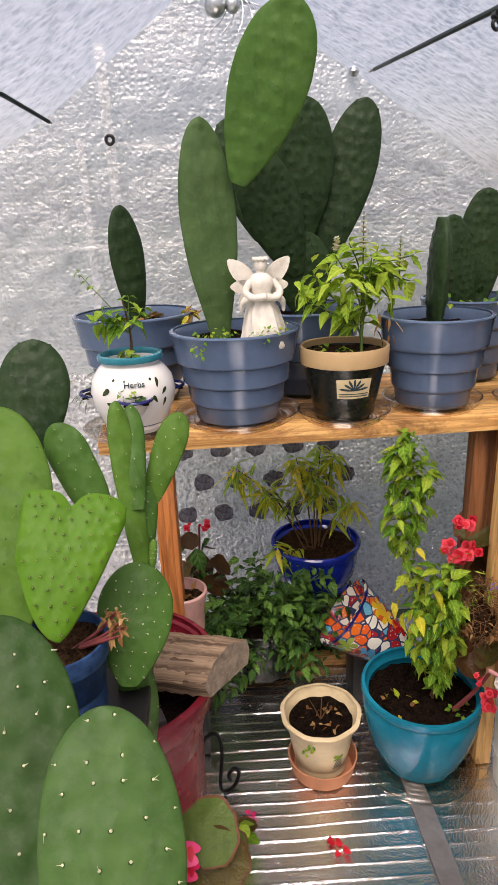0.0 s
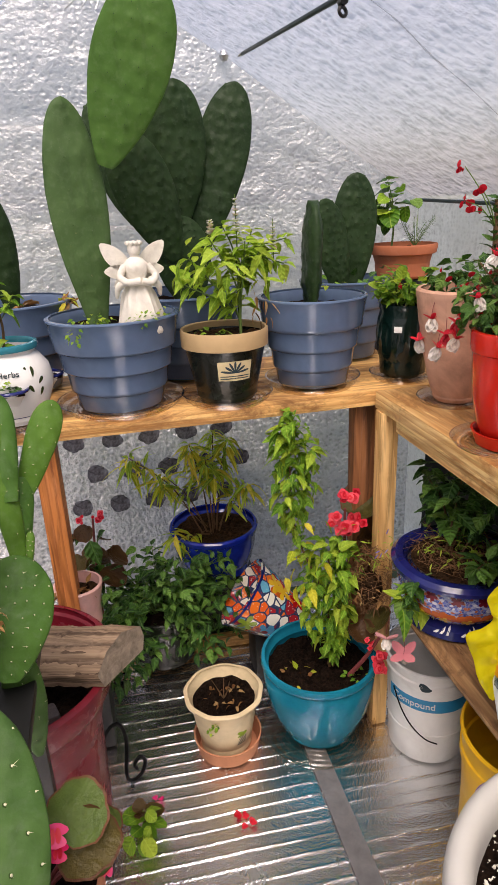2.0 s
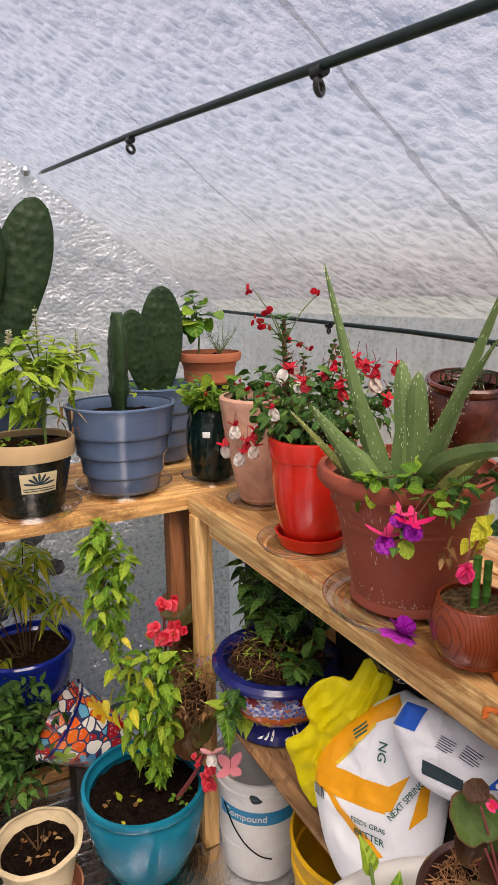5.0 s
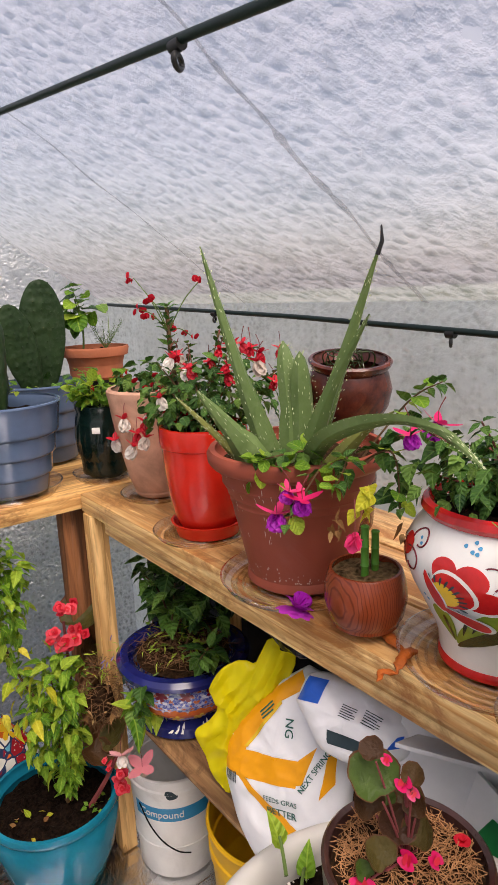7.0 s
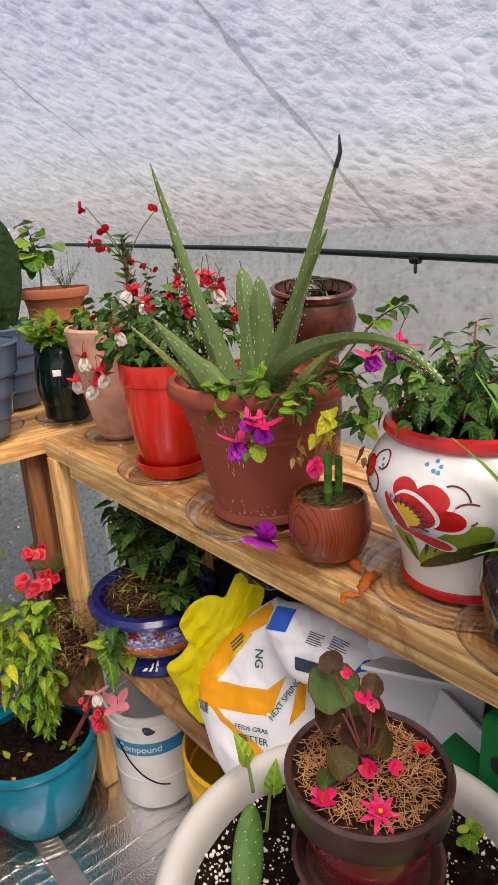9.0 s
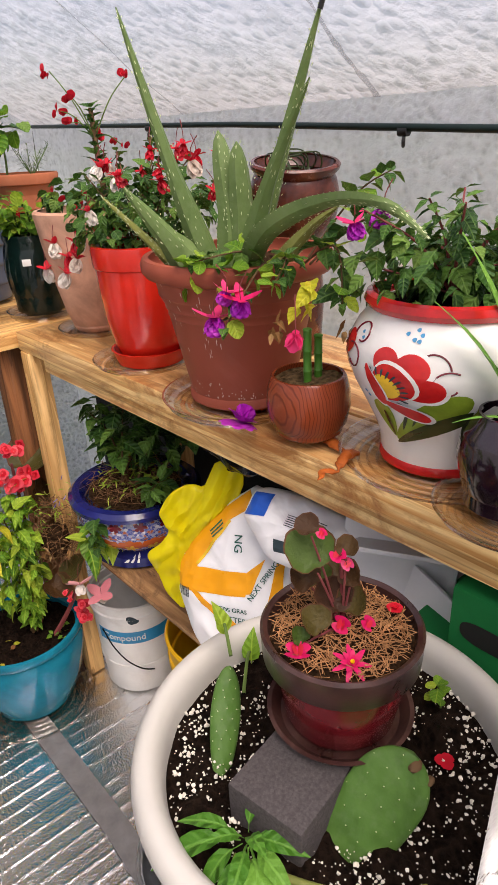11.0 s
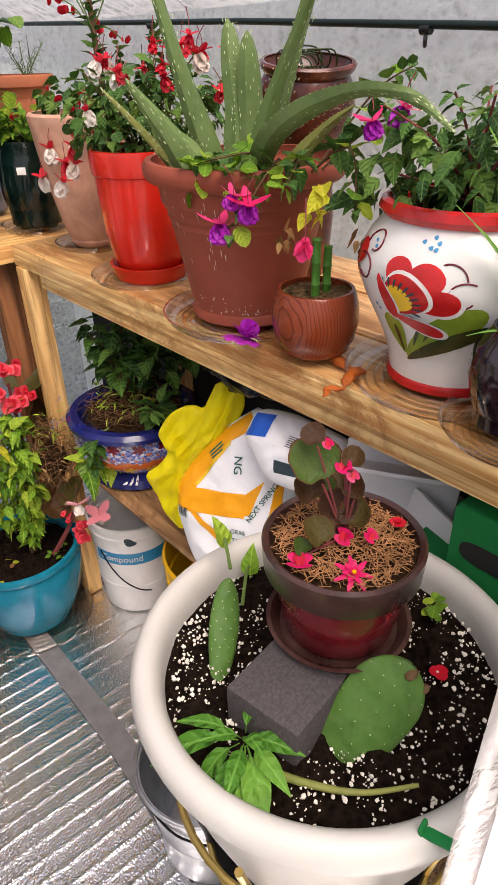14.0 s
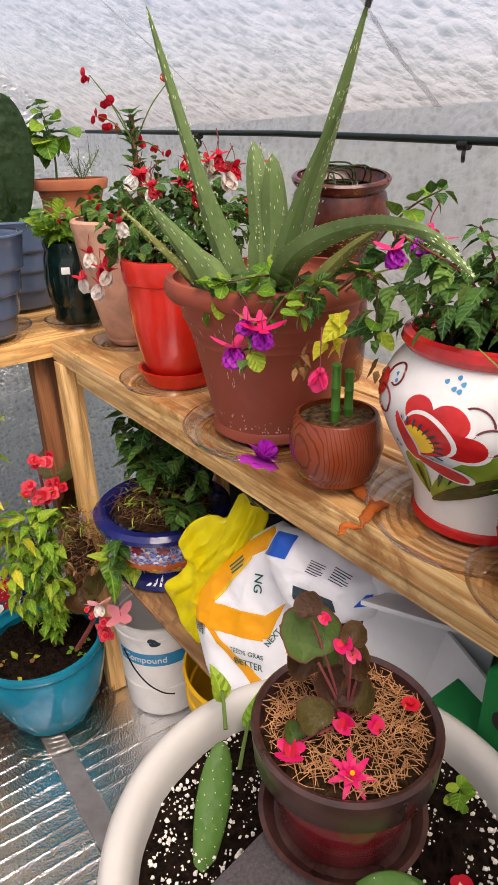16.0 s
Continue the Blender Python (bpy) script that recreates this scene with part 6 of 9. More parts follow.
pads(ovalc, [((-0.772, -0.42, 0.50), (-0.770, -0.46, 0.745), 0.060, 0.020, (0.2, -1, 0.3), PAD_MID),
             ((-0.774, -0.50, 0.715), (-0.753, -0.40, 0.860), 0.112, 0.020, (0.1, -1, 0.4), PAD_MID)], rows=9, dot=0.0014, spine=0.006)
pads(ovalc, [((-0.754, -0.395, 0.830), (-0.737, -0.331, 0.955), 0.040, 0.018, (0.4, -1, 0.3), PAD_MID),
             ((-0.747, -0.404, 0.835), (-0.777, -0.306, 1.088), 0.044, 0.020, (0.6, -1, 0.3), PAD_LIGHT),
             ((-0.750, -0.375, 0.935), (-0.756, -0.290, 1.076), 0.038, 0.018, (0.2, -1, 0.3), PAD_MID),
             ((-0.735, -0.337, 0.930), (-0.678, -0.286, 1.058), 0.050, 0.016, (0.0, -1, 0.3), PAD_LIGHT),
             ((-0.800, -0.36, 0.90), (-0.872, -0.314, 1.060), 0.066, 0.018, (0.1, -1, 0.3), PAD_MID),
             ((-0.736, -0.403, 0.842), (-0.730, -0.382, 0.888), 0.013, 0.010, (0.1, -1, 0.3), PAD_LIGHT)], rows=8, spine=0.003, dot=0.0011, neck=0.5, peak=0.7)
darkc = thing("prickly_pear", "dark prickly pear pad in the maroon tub", "cactus", -0.925, -0.24, 0.44)
pads(darkc, [((-0.926, -0.25, 0.46), (-0.924, -0.26, 1.01), 0.055, 0.022, (0.1, -1, 0.3), PAD_DARK), ((-0.923, -0.262, 0.985), (-0.913, -0.193, 1.170), 0.115, 0.022, (0.1, -1, 0.4), PAD_DARK)], areole=AREOLE_DARK, spine=0)

nearc = thing("cactus_pot", "prickly pear with large spiny pads in a plain pot", "cactus", -0.80, -0.93, 0.64)
part("pot", lathe(pot_shell([(0.060, 0), (0.064, 0.004), (0.084, 0.15), (0.090, 0.154), (0.092, 0.18), (0.089, 0.184)], 0.01, 0.006), 48), BLACK_PLASTIC, nearc)
part("soil", soil_disc(0.082, 0.165, 0.006, 52), SOIL, nearc)
pads(nearc, [((-0.715, -0.995, 0.79), (-0.738, -0.834, 0.974), 0.110, 0.018, (0.15, -0.8, 0.75), PAD_NEAR),
             ((-0.79, -0.945, 0.80), (-0.847, -0.740, 1.006), 0.128, 0.018, (0.2, -0.8, 0.7), PAD_GREY)], rows=10, spine=0.0060, dot=0.0014, mound=0.10)
nstand = thing("stool", "plain dark stool under the near cactus pot", "stool", -0.80, -0.93, 0.0)
part("seat", lathe([(0, 0.62), (0.12, 0.62), (0.125, 0.63), (0.12, 0.64), (0, 0.64)], 40), BLACK_PLASTIC, nstand)
for a in (45, 135, 225, 315):
    c = math.cos(radians(a)), math.sin(radians(a))
    part("leg", tube([(0.13 * c[0], 0.13 * c[1], 0.002), (0.09 * c[0], 0.09 * c[1], 0.622)], 0.01, 8), BLACK_PLASTIC, nstand)

FLOWER_BEG = petals_mesh("flower", [PETAL_PINK, PETAL_CORAL], [(2, 0.012, 0.017, 35, 0, 0.3), (2, 0.009, 0.010, 60, 1, 0.2)])
LEAF_BEG = [begonia_leaf("leaf", (LEAF_BEGONIA, BEG_RIM), c, q) for c, q in ((0.16, 0.0), (0.26, 2.0))]
BEG_OLIVE = begonia_leaf("leaf", (BEG_BROWN, BEG_RIM), 0.2, 1.5)
LEAF_BEG_G = [begonia_leaf("leaf", (BEG_GREEN, BEG_RIM), c, q) for c, q in ((0.14, 1.0), (0.24, 3.0))]
begl = thing("potted_begonia", "pink begonia with bronze-green leaves in a clay pot", "begonia", -0.705, -0.855, 0.64)
part("pot", lathe(pot_shell([(0.040, 0), (0.043, 0.004), (0.055, 0.11), (0.059, 0.113), (0.060, 0.13), (0.058, 0.133)], 0.01, 0.005), 40), CLAY, begl)
part("soil", soil_disc(0.053, 0.118, 0.005, 53), SOIL, begl)
rng = random.Random(53)
TO_EYE = Vector((0.10, -0.62, 0.72))
for p, s, m, way in (((0.046, -0.002, 0.212), 0.056, LEAF_BEG_G[0], (0.7, 0.2, 0.35)), ((0.052, -0.010, 0.188), 0.058, BEG_OLIVE, (0.6, -0.2, -0.5)), ((0.062, 0.02, 0.165), 0.036, LEAF_BEG_G[1], (1, 0.3, -0.2)), ((0.055, 0.0, 0.150), 0.030, LEAF_BEG_G[1], (1, -0.3, 0.1)), ((0.05, 0.03, 0.14), 0.034, LEAF_BEG[1], (0.6, 0.6, 0.1)), ((0.03, -0.03, 0.14), 0.034, LEAF_BEG_G[0], (0.3, -0.8, 0.1))):
    c, w = Vector(p), Vector(way)
    w = (w - TO_EYE * w.dot(TO_EYE) / TO_EYE.length_squared).normalized()
    placed("leaf", m, begl, aim(c - w * s * 0.5, w, s, rng.uniform(-10, 10), TO_EYE))
    stem(begl, [(0, 0, 0.118), (c - w * s * 0.5) * 0.6 + Vector((0, 0, 0.05)), c - w * s * 0.45], 0.0025, 0.0016, STEM_RED)
for p, q in (((0.030, -0.024, 0.218), 0.95), ((0.030, -0.028, 0.204), 0.8), ((0.055, -0.03, 0.145), 0.7), ((0.06, 0.0, 0.134), 0.7)):
    placed("flower", FLOWER_BEG, begl, facing(p, (0.2, -0.8, 0.6), q, rng.uniform(0, 90)))
bstand = thing("stool", "small dark stand under the begonia", "stool", -0.705, -0.855, 0.0)
part("top", lathe([(0, 0.625), (0.045, 0.625), (0.048, 0.6325), (0.045, 0.64), (0, 0.64)], 32), BLACK_PLASTIC, bstand)
part("post", lathe([(0, 0.002), (0.05, 0.002), (0.05, 0.01), (0.012, 0.02), (0.012, 0.626), (0, 0.626)], 24), BLACK_IRON, bstand)

# the split log and the small pot in the tub
log = thing("log", "weathered split log lying across the maroon tub", "log", -0.745, -0.215, 0.505, -16)
bm = bmesh.new()
prof = [(-0.055, 0.0), (-0.062, 0.03), (-0.04, 0.066), (0.0, 0.078), (0.04, 0.066), (0.058, 0.03), (0.05, 0.0)]
rings = []
for i in range(25):
    u = i / 24
    ring = []
    for y, z in prof:
        k = 1 + 0.10 * noise.noise(Vector((u * 3, y * 30, z * 30)))
        ring.append(bm.verts.new((-0.16 + 0.27 * u + 0.5 * (y + 0.03) * u + 0.01 * noise.noise(Vector((y * 40, z * 40, 7))) * (i in (0, 24)), y * k, z * k + 0.004 * noise.noise(Vector((u * 20, y * 90, 3))))))
    rings.append(ring)
for a, b in zip(rings, rings[1:]):
    for k in range(len(prof)):
        bm.faces.new((a[k], a[(k + 1) % len(prof)], b[(k + 1) % len(prof)], b[k])).material_index = 0
for ring in (rings[0][::-1], rings[-1]):
    bm.faces.new(ring).material_index = 1
bmesh.ops.recalc_face_normals(bm, faces=bm.faces)
part("split_wood", bm, [LOG, BARK], log, "", 30)
pinkp = thing("flower_pot", "small pale pink ceramic pot with dry leaves", "pot", -0.725, 0.125, 0.36, 0)
part("pot", lathe(pot_shell([(0.040, 0), (0.043, 0.004), (0.055, 0.09), (0.060, 0.115), (0.057, 0.118)], 0.01, 0.005), 40), plain("pale_pink_glaze", (0.62, 0.36, 0.33), 0.35, coat=0.3), pinkp)
part("soil", soil_disc(0.053, 0.09, 0.006, 54), SOIL_DRY, pinkp)
rng = random.Random(5)
leaf_cloud(pinkp, LEAF_D, rng, (-0.01, -0.01, 0.105), (0.04, 0.04, 0.015), 10, 0.035, 0.0)
riser = thing("crate", "dark crate beneath the bench holding small pots", "crate", -0.745, 0.135, 0.0)
part("body", box((0.12, 0.13, 0.358), (0, 0, 0.180), 0.006), BLACK_PLASTIC, riser)
gblock = thing("stone", "grey stone in the maroon tub", "stone", -0.775, -0.315, 0.440, 20)
part("block", box((0.05, 0.04, 0.06), (0, 0, 0.02), 0.006), PAVER, gblock)

# ---- statue ----
angel = thing("angel_statue", "white resin garden fairy statue standing in the blue pot", "statue", -0.506, 0.035, 1.098)
bm = lathe([(0, 0), (0.046, 0), (0.050, 0.006), (0.047, 0.014), (0.040, 0.04), (0.031, 0.075), (0.022, 0.098), (0.019, 0.108), (0.024, 0.122), (0.025, 0.134), (0.016, 0.144), (0.009, 0.148), (0.009, 0.153), (0, 0.154)], 40)
for v in bm.verts:
    a = math.atan2(v.co.y, v.co.x)
    if v.co.z < 0.09:
        k = 1 + 0.10 * math.sin(11 * a + v.co.z * 26) + 0.07 * math.sin(5 * a + 1.0)
        v.co.x, v.co.y = v.co.x * k + 0.004 * (1 - v.co.z / 0.09), v.co.y * k
bmesh.ops.create_uvsphere(bm, u_segments=18, v_segments=12, radius=0.0145, matrix=Matrix.Translation((0, 0, 0.163)) @ Matrix.Diagonal((0.92, 0.95, 1.1, 1)))
for k in range(9):
    a = k * 0.7
    bmesh.ops.create_icosphere(bm, subdivisions=1, radius=0.005, matrix=Matrix.Translation((0.013 * math.cos(a), 0.013 * math.sin(a), 0.174)))
tube(curve_pts([(-0.022, -0.004, 0.132), (-0.034, -0.010, 0.112), (-0.022, -0.028, 0.102), (0.002, -0.032, 0.104)], 5), [0.0075] * 16, 8, bm)
tube(curve_pts([(0.022, -0.004, 0.132), (0.036, -0.010, 0.112), (0.024, -0.028, 0.100), (0.004, -0.032, 0.104)], 5), [0.0075] * 16, 8, bm)
for sx in (-1, 1):
    tube(curve_pts([(0.024 * sx, -0.022, 0.104), (0.040 * sx, -0.012, 0.092), (0.044 * sx, -0.006, 0.070)], 4), [0.009, 0.0085, 0.008, 0.0075, 0.007, 0.006, 0.005, 0.004, 0.002], 8, bm)
for sx in (-1, 1):
    for zc, ln, w, tu in ((0.120, 0.076, 0.036, 46), (0.118, 0.050, 0.028, 4), (0.112, 0.040, 0.022, -34)):
        up2, dn = [], []
        for i in range(13):
            u = i / 12
            hw = w * 0.5 * math.sin(math.pi * min(1, 0.08 + 0.9 * u)) ** 0.7
            cx, cz = 0.010 + ln * u * math.cos(radians(tu)), zc + ln * u * math.sin(radians(tu))
            px, pz = -math.sin(radians(tu)) * hw, math.cos(radians(tu)) * hw
            up2.append((cx + px, cz + pz))
            dn.append((cx - px, cz - pz))
        f = [[bm.verts.new((sx * x, 0.016 + dy, z)) for x, z in up2] for dy in (0, 0.004)]
        g2 = [[bm.verts.new((sx * x, 0.016 + dy, z)) for x, z in dn] for dy in (0, 0.004)]
        for q in range(2):
            for i in range(12):
                bm.faces.new((f[q][i], f[q][i + 1], g2[q][i + 1], g2[q][i]))
        for row in (f, g2):
            for i in range(12):
                bm.faces.new((row[0][i], row[0][i + 1], row[1][i + 1], row[1][i]))
bmesh.ops.recalc_face_normals(bm, faces=bm.faces)
me = mesh_of("angel_statue", bm, STONE_WHITE, 50)
old = angel
angel = new("angel_statue", me)
angel.matrix_basis = pose(-0.512, 0.050, 1.092, 0, 0, 6)
tagged(angel, "white resin garden fairy statue standing in the blue pot", "statue")
bpy.data.objects.remove(old)

# ---- leafy plants on the bench ----
BASIL = [leaf_mesh("leaf", LEAF_BASIL, w, b, 0.22) for w, b in ((0.44, 0.3), (0.50, 0.5), (0.38, 0.15))]
BRIGHT = [leaf_mesh("leaf", LEAF_BRIGHT, w, b, 0.22) for w, b in ((0.52, 0.25), (0.58, 0.45), (0.46, 0.6))]
DEEP = [leaf_mesh("leaf", LEAF_DEEP, w, b, 0.2) for w, b in ((0.48, 0.25), (0.55, 0.4), (0.42, 0.1))]
FUCH = [leaf_mesh("leaf", LEAF_FUCHSIA, w, b, 0.2) for w, b in ((0.66, 0.25), (0.74, 0.4), (0.60, 0.1))]
YELL = [leaf_mesh("leaf", LEAF_YELLOW, w, b, 0.2) for w, b in ((0.20, 0.5), (0.24, 0.8), (0.18, 0.3))]
MIX = [leaf_mesh("leaf", LEAF_BASIL, w, b, 0.2) for w, b in ((0.18, 0.4), (0.2, 0.7))]
GREY = [leaf_mesh("leaf", LEAF_GREY, w, b, 0.1) for w, b in ((0.09, 0.1), (0.1, 0.3))]
ROUND = [leaf_mesh("leaf", LEAF_FUCHSIA, w, b, 0.1, 6, 0.8, 0.1, True) for w, b in ((0.8, 0.15), (0.9, 0.3))]
ROUND_B = [leaf_mesh("leaf", LEAF_BRIGHT, w, b, 0.1, 6, 0.8, 0.1, True) for w, b in ((0.75, 0.15), (0.85, 0.3))]

rng = random.Random(100)
for k, (x, y, z) in enumerate(((-0.085, 0.0, 0.30), (-0.045, -0.02, 0.34), (-0.01, 0.01, 0.36), (0.03, -0.02, 0.33), (0.075, 0.0, 0.32), (0.115, -0.01, 0.28), (-0.06, 0.03, 0.27), (0.06, 0.04, 0.35), (0.13, 0.02, 0.33), (-0.10, -0.02, 0.25))):
    leafy_stem(nursery, [(0.035, -0.01, 0.13), (0.035 + x * 0.10, y * 0.3, 0.19 + 0.05 * (k % 3)), (0.02 + x, y, z)], 0.0028, 0.0012, STEM_GREEN, BASIL, rng, 8, 0.056, 0.45, 0.18)
leaf_cloud(nursery, BASIL, rng, (0.02, -0.005, 0.290), (0.13, 0.06, 0.070), 70, 0.050, 0.15)
leaf_cloud(nursery, [leaf_mesh("leaf", LEAF_DRY, 0.2, 0.4)], rng, (0.085, 0.0, 0.20), (0.025, 0.02, 0.06), 16, 0.03, 0.4)
leaf_cloud(nursery, BRIGHT, rng, (-0.03, -0.02, 0.145), (0.05, 0.04, 0.008), 22, 0.016, 0.0)
SPIKE = petals_mesh("flower", [PETAL_WHITE, LEAF_BASIL], [(5, 0.006, 0.005, 30, 0, 0.1), (4, 0.004, 0.004, -10, 1, 0.0)])
for x, y, z0, z1 in ((0.035, -0.01, 0.35, 0.42), (0.115, 0.0, 0.31, 0.37), (-0.015, 0.01, 0.345, 0.375)):
    stem(nursery, [(x, y, z0 - 0.04), (x, y, z1)], 0.0016, 0.0008, STEM_GREEN)
    for i in range(7):
        placed("flower", SPIKE, nursery, Matrix.Translation((x, y, z0 + (z1 - z0) * i / 7)) @ pose(0, 0, 0, rng.uniform(-15, 15), 0, rng.uniform(0, 360)) @ Matrix.Scale(2.1 - 0.16 * i, 4))

rng = random.Random(101)
stem(herb, [(-0.004, 0.0, 0.13), (0.006, 0.0, 0.19), (-0.004, -0.005, 0.27)], 0.0035, 0.0018, STEM_BROWN)
for x, z in ((-0.045, 0.25), (0.01, 0.275), (-0.02, 0.235), (0.035, 0.25), (-0.06, 0.225)):
    leafy_stem(herb, [(0.002, 0, 0.20), (x * 0.5, -0.005, 0.22), (x, -0.01, z)], 0.0014, 0.0008, STEM_GREEN, BRIGHT, rng, 5, 0.042, 0.3, 0.3)
leafy_stem(herb, [(0.0, 0.0, 0.22), (-0.05, 0.0, 0.28), (-0.085, 0.0, 0.325)], 0.0012, 0.0006, STEM_GREEN, BRIGHT, rng, 5, 0.02, 0.4, 0.2)
leaf_cloud(herb, BRIGHT, rng, (-0.012, -0.02, 0.155), (0.02, 0.02, 0.014), 9, 0.024, 0.1)
leaf_cloud(herb, ROUND, rng, (0.012, -0.095, 0.084), (0.018, 0.006, 0.006), 14, 0.012, 0.0)
leaf_cloud(herb, BRIGHT, rng, (-0.005, -0.09, 0.098), (0.018, 0.004, 0.008), 9, 0.012, 0.0)
leaf_cloud(herb, GREY, rng, (-0.10, -0.01, 0.10), (0.015, 0.02, 0.05), 24, 0.03, 0.0)

rng = random.Random(102)
leaf_cloud(blue_c, LEAF_D, rng, (0.09, -0.05, 0.195), (0.06, 0.05, 0.02), 26, 0.04, 0.1)
leaf_cloud(blue_c, YELL, rng, (0.12, -0.06, 0.205), (0.03, 0.03, 0.02), 8, 0.04, 0.1)
SMALL = [leaf_mesh("leaf", LEAF_BRIGHT, 0.7, 0.2, 0.1, 3)]
for c, r, n in (((-0.045, -0.09, 0.195), (0.05, 0.03, 0.018), 46), ((0.055, -0.02, 0.225), (0.018, 0.02, 0.035), 40), ((0.055, -0.115, 0.197), (0.03, 0.018, 0.012), 26), ((0.105, -0.075, 0.20), (0.014, 0.012, 0.008), 10)):
    leaf_cloud(blue_a, SMALL, rng, c, r, n, 0.011, 0.1)
leaf_cloud(blue_a, SMALL, rng, (-0.075, -0.135, 0.175), (0.02, 0.008, 0.018), 16, 0.010, 0.3)
leaf_cloud(blue_b, SMALL, rng, (0.08, 0.10, 0.20), (0.05, 0.03, 0.02), 12, 0.02, 0.1)
leaf_cloud(blue_e, DEEP, rng, (0.06, -0.07, 0.20), (0.07, 0.05, 0.03), 16, 0.035, 0.1)
leaf_cloud(blue_d, ROUND_B, rng, (0.075, -0.13, 0.18), (0.02, 0.012, 0.03), 8, 0.022, 0.3)

FLOWER_RED = petals_mesh("flower", [PETAL_RED], [(5, 0.008, 0.008, 25, 0, 0.3), (4, 0.005, 0.005, 55, 0, 0.1)])
FUCHSIA_W = petals_mesh("flower", [PETAL_RED, PETAL_WHITE], [(4, 0.019, 0.007, 38, 0, 0.2), (6, 0.024, 0.016, -70, 1, 0.0), (5, 0.017, 0.013, -58, 1, 0.1)])
FUCHSIA_R = petals_mesh("flower", [PETAL_RED, PETAL_CORAL], [(4, 0.019, 0.008, 30, 0, 0.2), (5, 0.018, 0.012, -62, 0, 0.1), (4, 0.012, 0.009, -50, 1, 0.1)])
FUCHSIA_P = petals_mesh("flower", [PETAL_PINK, PETAL_PURPLE], [(4, 0.021, 0.007, 10, 0, -0.2), (8, 0.016, 0.013, -62, 1, 0.15), (8, 0.014, 0.012, -42, 1, 0.35)])
FUCHSIA_K = petals_mesh("flower", [PETAL_ROSE, PETAL_WHITE], [(4, 0.022, 0.011, 12, 0, -0.1), (5, 0.014, 0.011, -65, 1, 0.1)])
rng = random.Random(103)
for k in range(12):
    a = k * 0.9
    leafy_stem(green_pot, [(0, 0, 0.15), (0.03 * math.cos(a), 0.03 * math.sin(a), 0.18), (rng.uniform(0.03, 0.075) * math.cos(a) - 0.008, rng.uniform(0.03, 0.06) * math.sin(a) - 0.01, 0.195 + 0.03 * rng.random())], 0.0025, 0.0018, STEM_GREEN, ROUND_B, rng, 5, 0.030, 0.3, -0.1, 3)
leaf_cloud(green_pot, BRIGHT + ROUND_B, rng, (-0.005, -0.01, 0.215), (0.075, 0.06, 0.035), 60, 0.030, -0.1)
for p in ((0.05, -0.03, 0.225), (0.035, -0.045, 0.21), (0.055, -0.01, 0.23), (-0.035, -0.045, 0.215)):
    placed("flower", FLOWER_RED, green_pot, aim(p, (0.2, -0.6, 1), 1.1, rng.uniform(0, 90)))
LOBED = [leaf_mesh("leaf", LEAF_BRIGHT, 0.85, 0.3, 0.15, 7, 0.75, 0.14, True), leaf_mesh("leaf", LEAF_FUCHSIA, 0.95, 0.35, 0.15, 7, 0.75, 0.14, True)]
stem(terra, [(-0.035, 0, 0.07), (-0.03, 0, 0.14), (-0.045, 0.0, 0.22)], 0.003, 0.002, STEM_GREEN)
leafy_stem(terra, [(-0.035, 0.0, 0.15), (-0.04, -0.01, 0.2), (-0.055, -0.01, 0.25)], 0.002, 0.001, STEM_GREEN, LOBED, rng, 6, 0.058, 0.1, 0.1, 2)
leaf_cloud(terra, LOBED, rng, (-0.035, -0.01, 0.205), (0.06, 0.03, 0.05), 12, 0.052, 0.3)
for k in range(9):
    a = k * 0.7
    leafy_stem(terra, [(0.03, -0.01, 0.08), (0.03 + 0.02 * math.cos(a), -0.01 + 0.02 * math.sin(a), 0.11), (0.035 + 0.05 * math.cos(a), -0.01 + 0.035 * math.sin(a), 0.13 + 0.03 * rng.random())], 0.001, 0.0006, STEM_GREEN, GREY, rng, 8, 0.022, 0.2, 0.0, 3)
leaf_cloud(pink_pot, FUCH, rng, (0.0, -0.01, 0.245), (0.08, 0.075, 0.04), 120, 0.026, 0.15)
for p in ((-0.06, -0.05, 0.255), (-0.045, -0.06, 0.24), (-0.02, -0.06, 0.262), (0.02, -0.06, 0.262), (-0.065, -0.03, 0.27), (0.04, -0.05, 0.265), (-0.03, -0.065, 0.245)):
    placed("flower", FLOWER_RED, pink_pot, aim(p, (-0.4, -0.6, 0.8), 1.0, rng.uniform(0, 90)))


def hanging(t, flower, p, s, top=0.03):
    """A flower hanging by a thin stalk."""
    p = Vector(p)
    placed("flower", flower, t, Matrix.Translation(p) @ pose(0, 0, 0, rng.uniform(-25, 25), rng.uniform(-25, 25), rng.uniform(0, 360)) @ Matrix.Scale(s, 4))
    stem(t, [p + Vector((rng.uniform(-0.01, 0.01), rng.uniform(-0.01, 0.01), top)), p + Vector((0, 0, top * 0.5)), p], 0.0007, 0.0005, STEM_RED, "flower_stalk", 5, 3)


for p in ((-0.075, 0.012, 0.122), (-0.075, -0.066, 0.122), (-0.075, -0.036, 0.172), (-0.075, -0.137, 0.192), (-0.075, -0.200, 0.204)):
    hanging(pink_pot, FUCHSIA_W, (p[0] - 0.008, p[1], p[2] + 0.008), 1.15, 0.035)
# crown of thorns and fuchsia in the red pot
rng = random.Random(104)
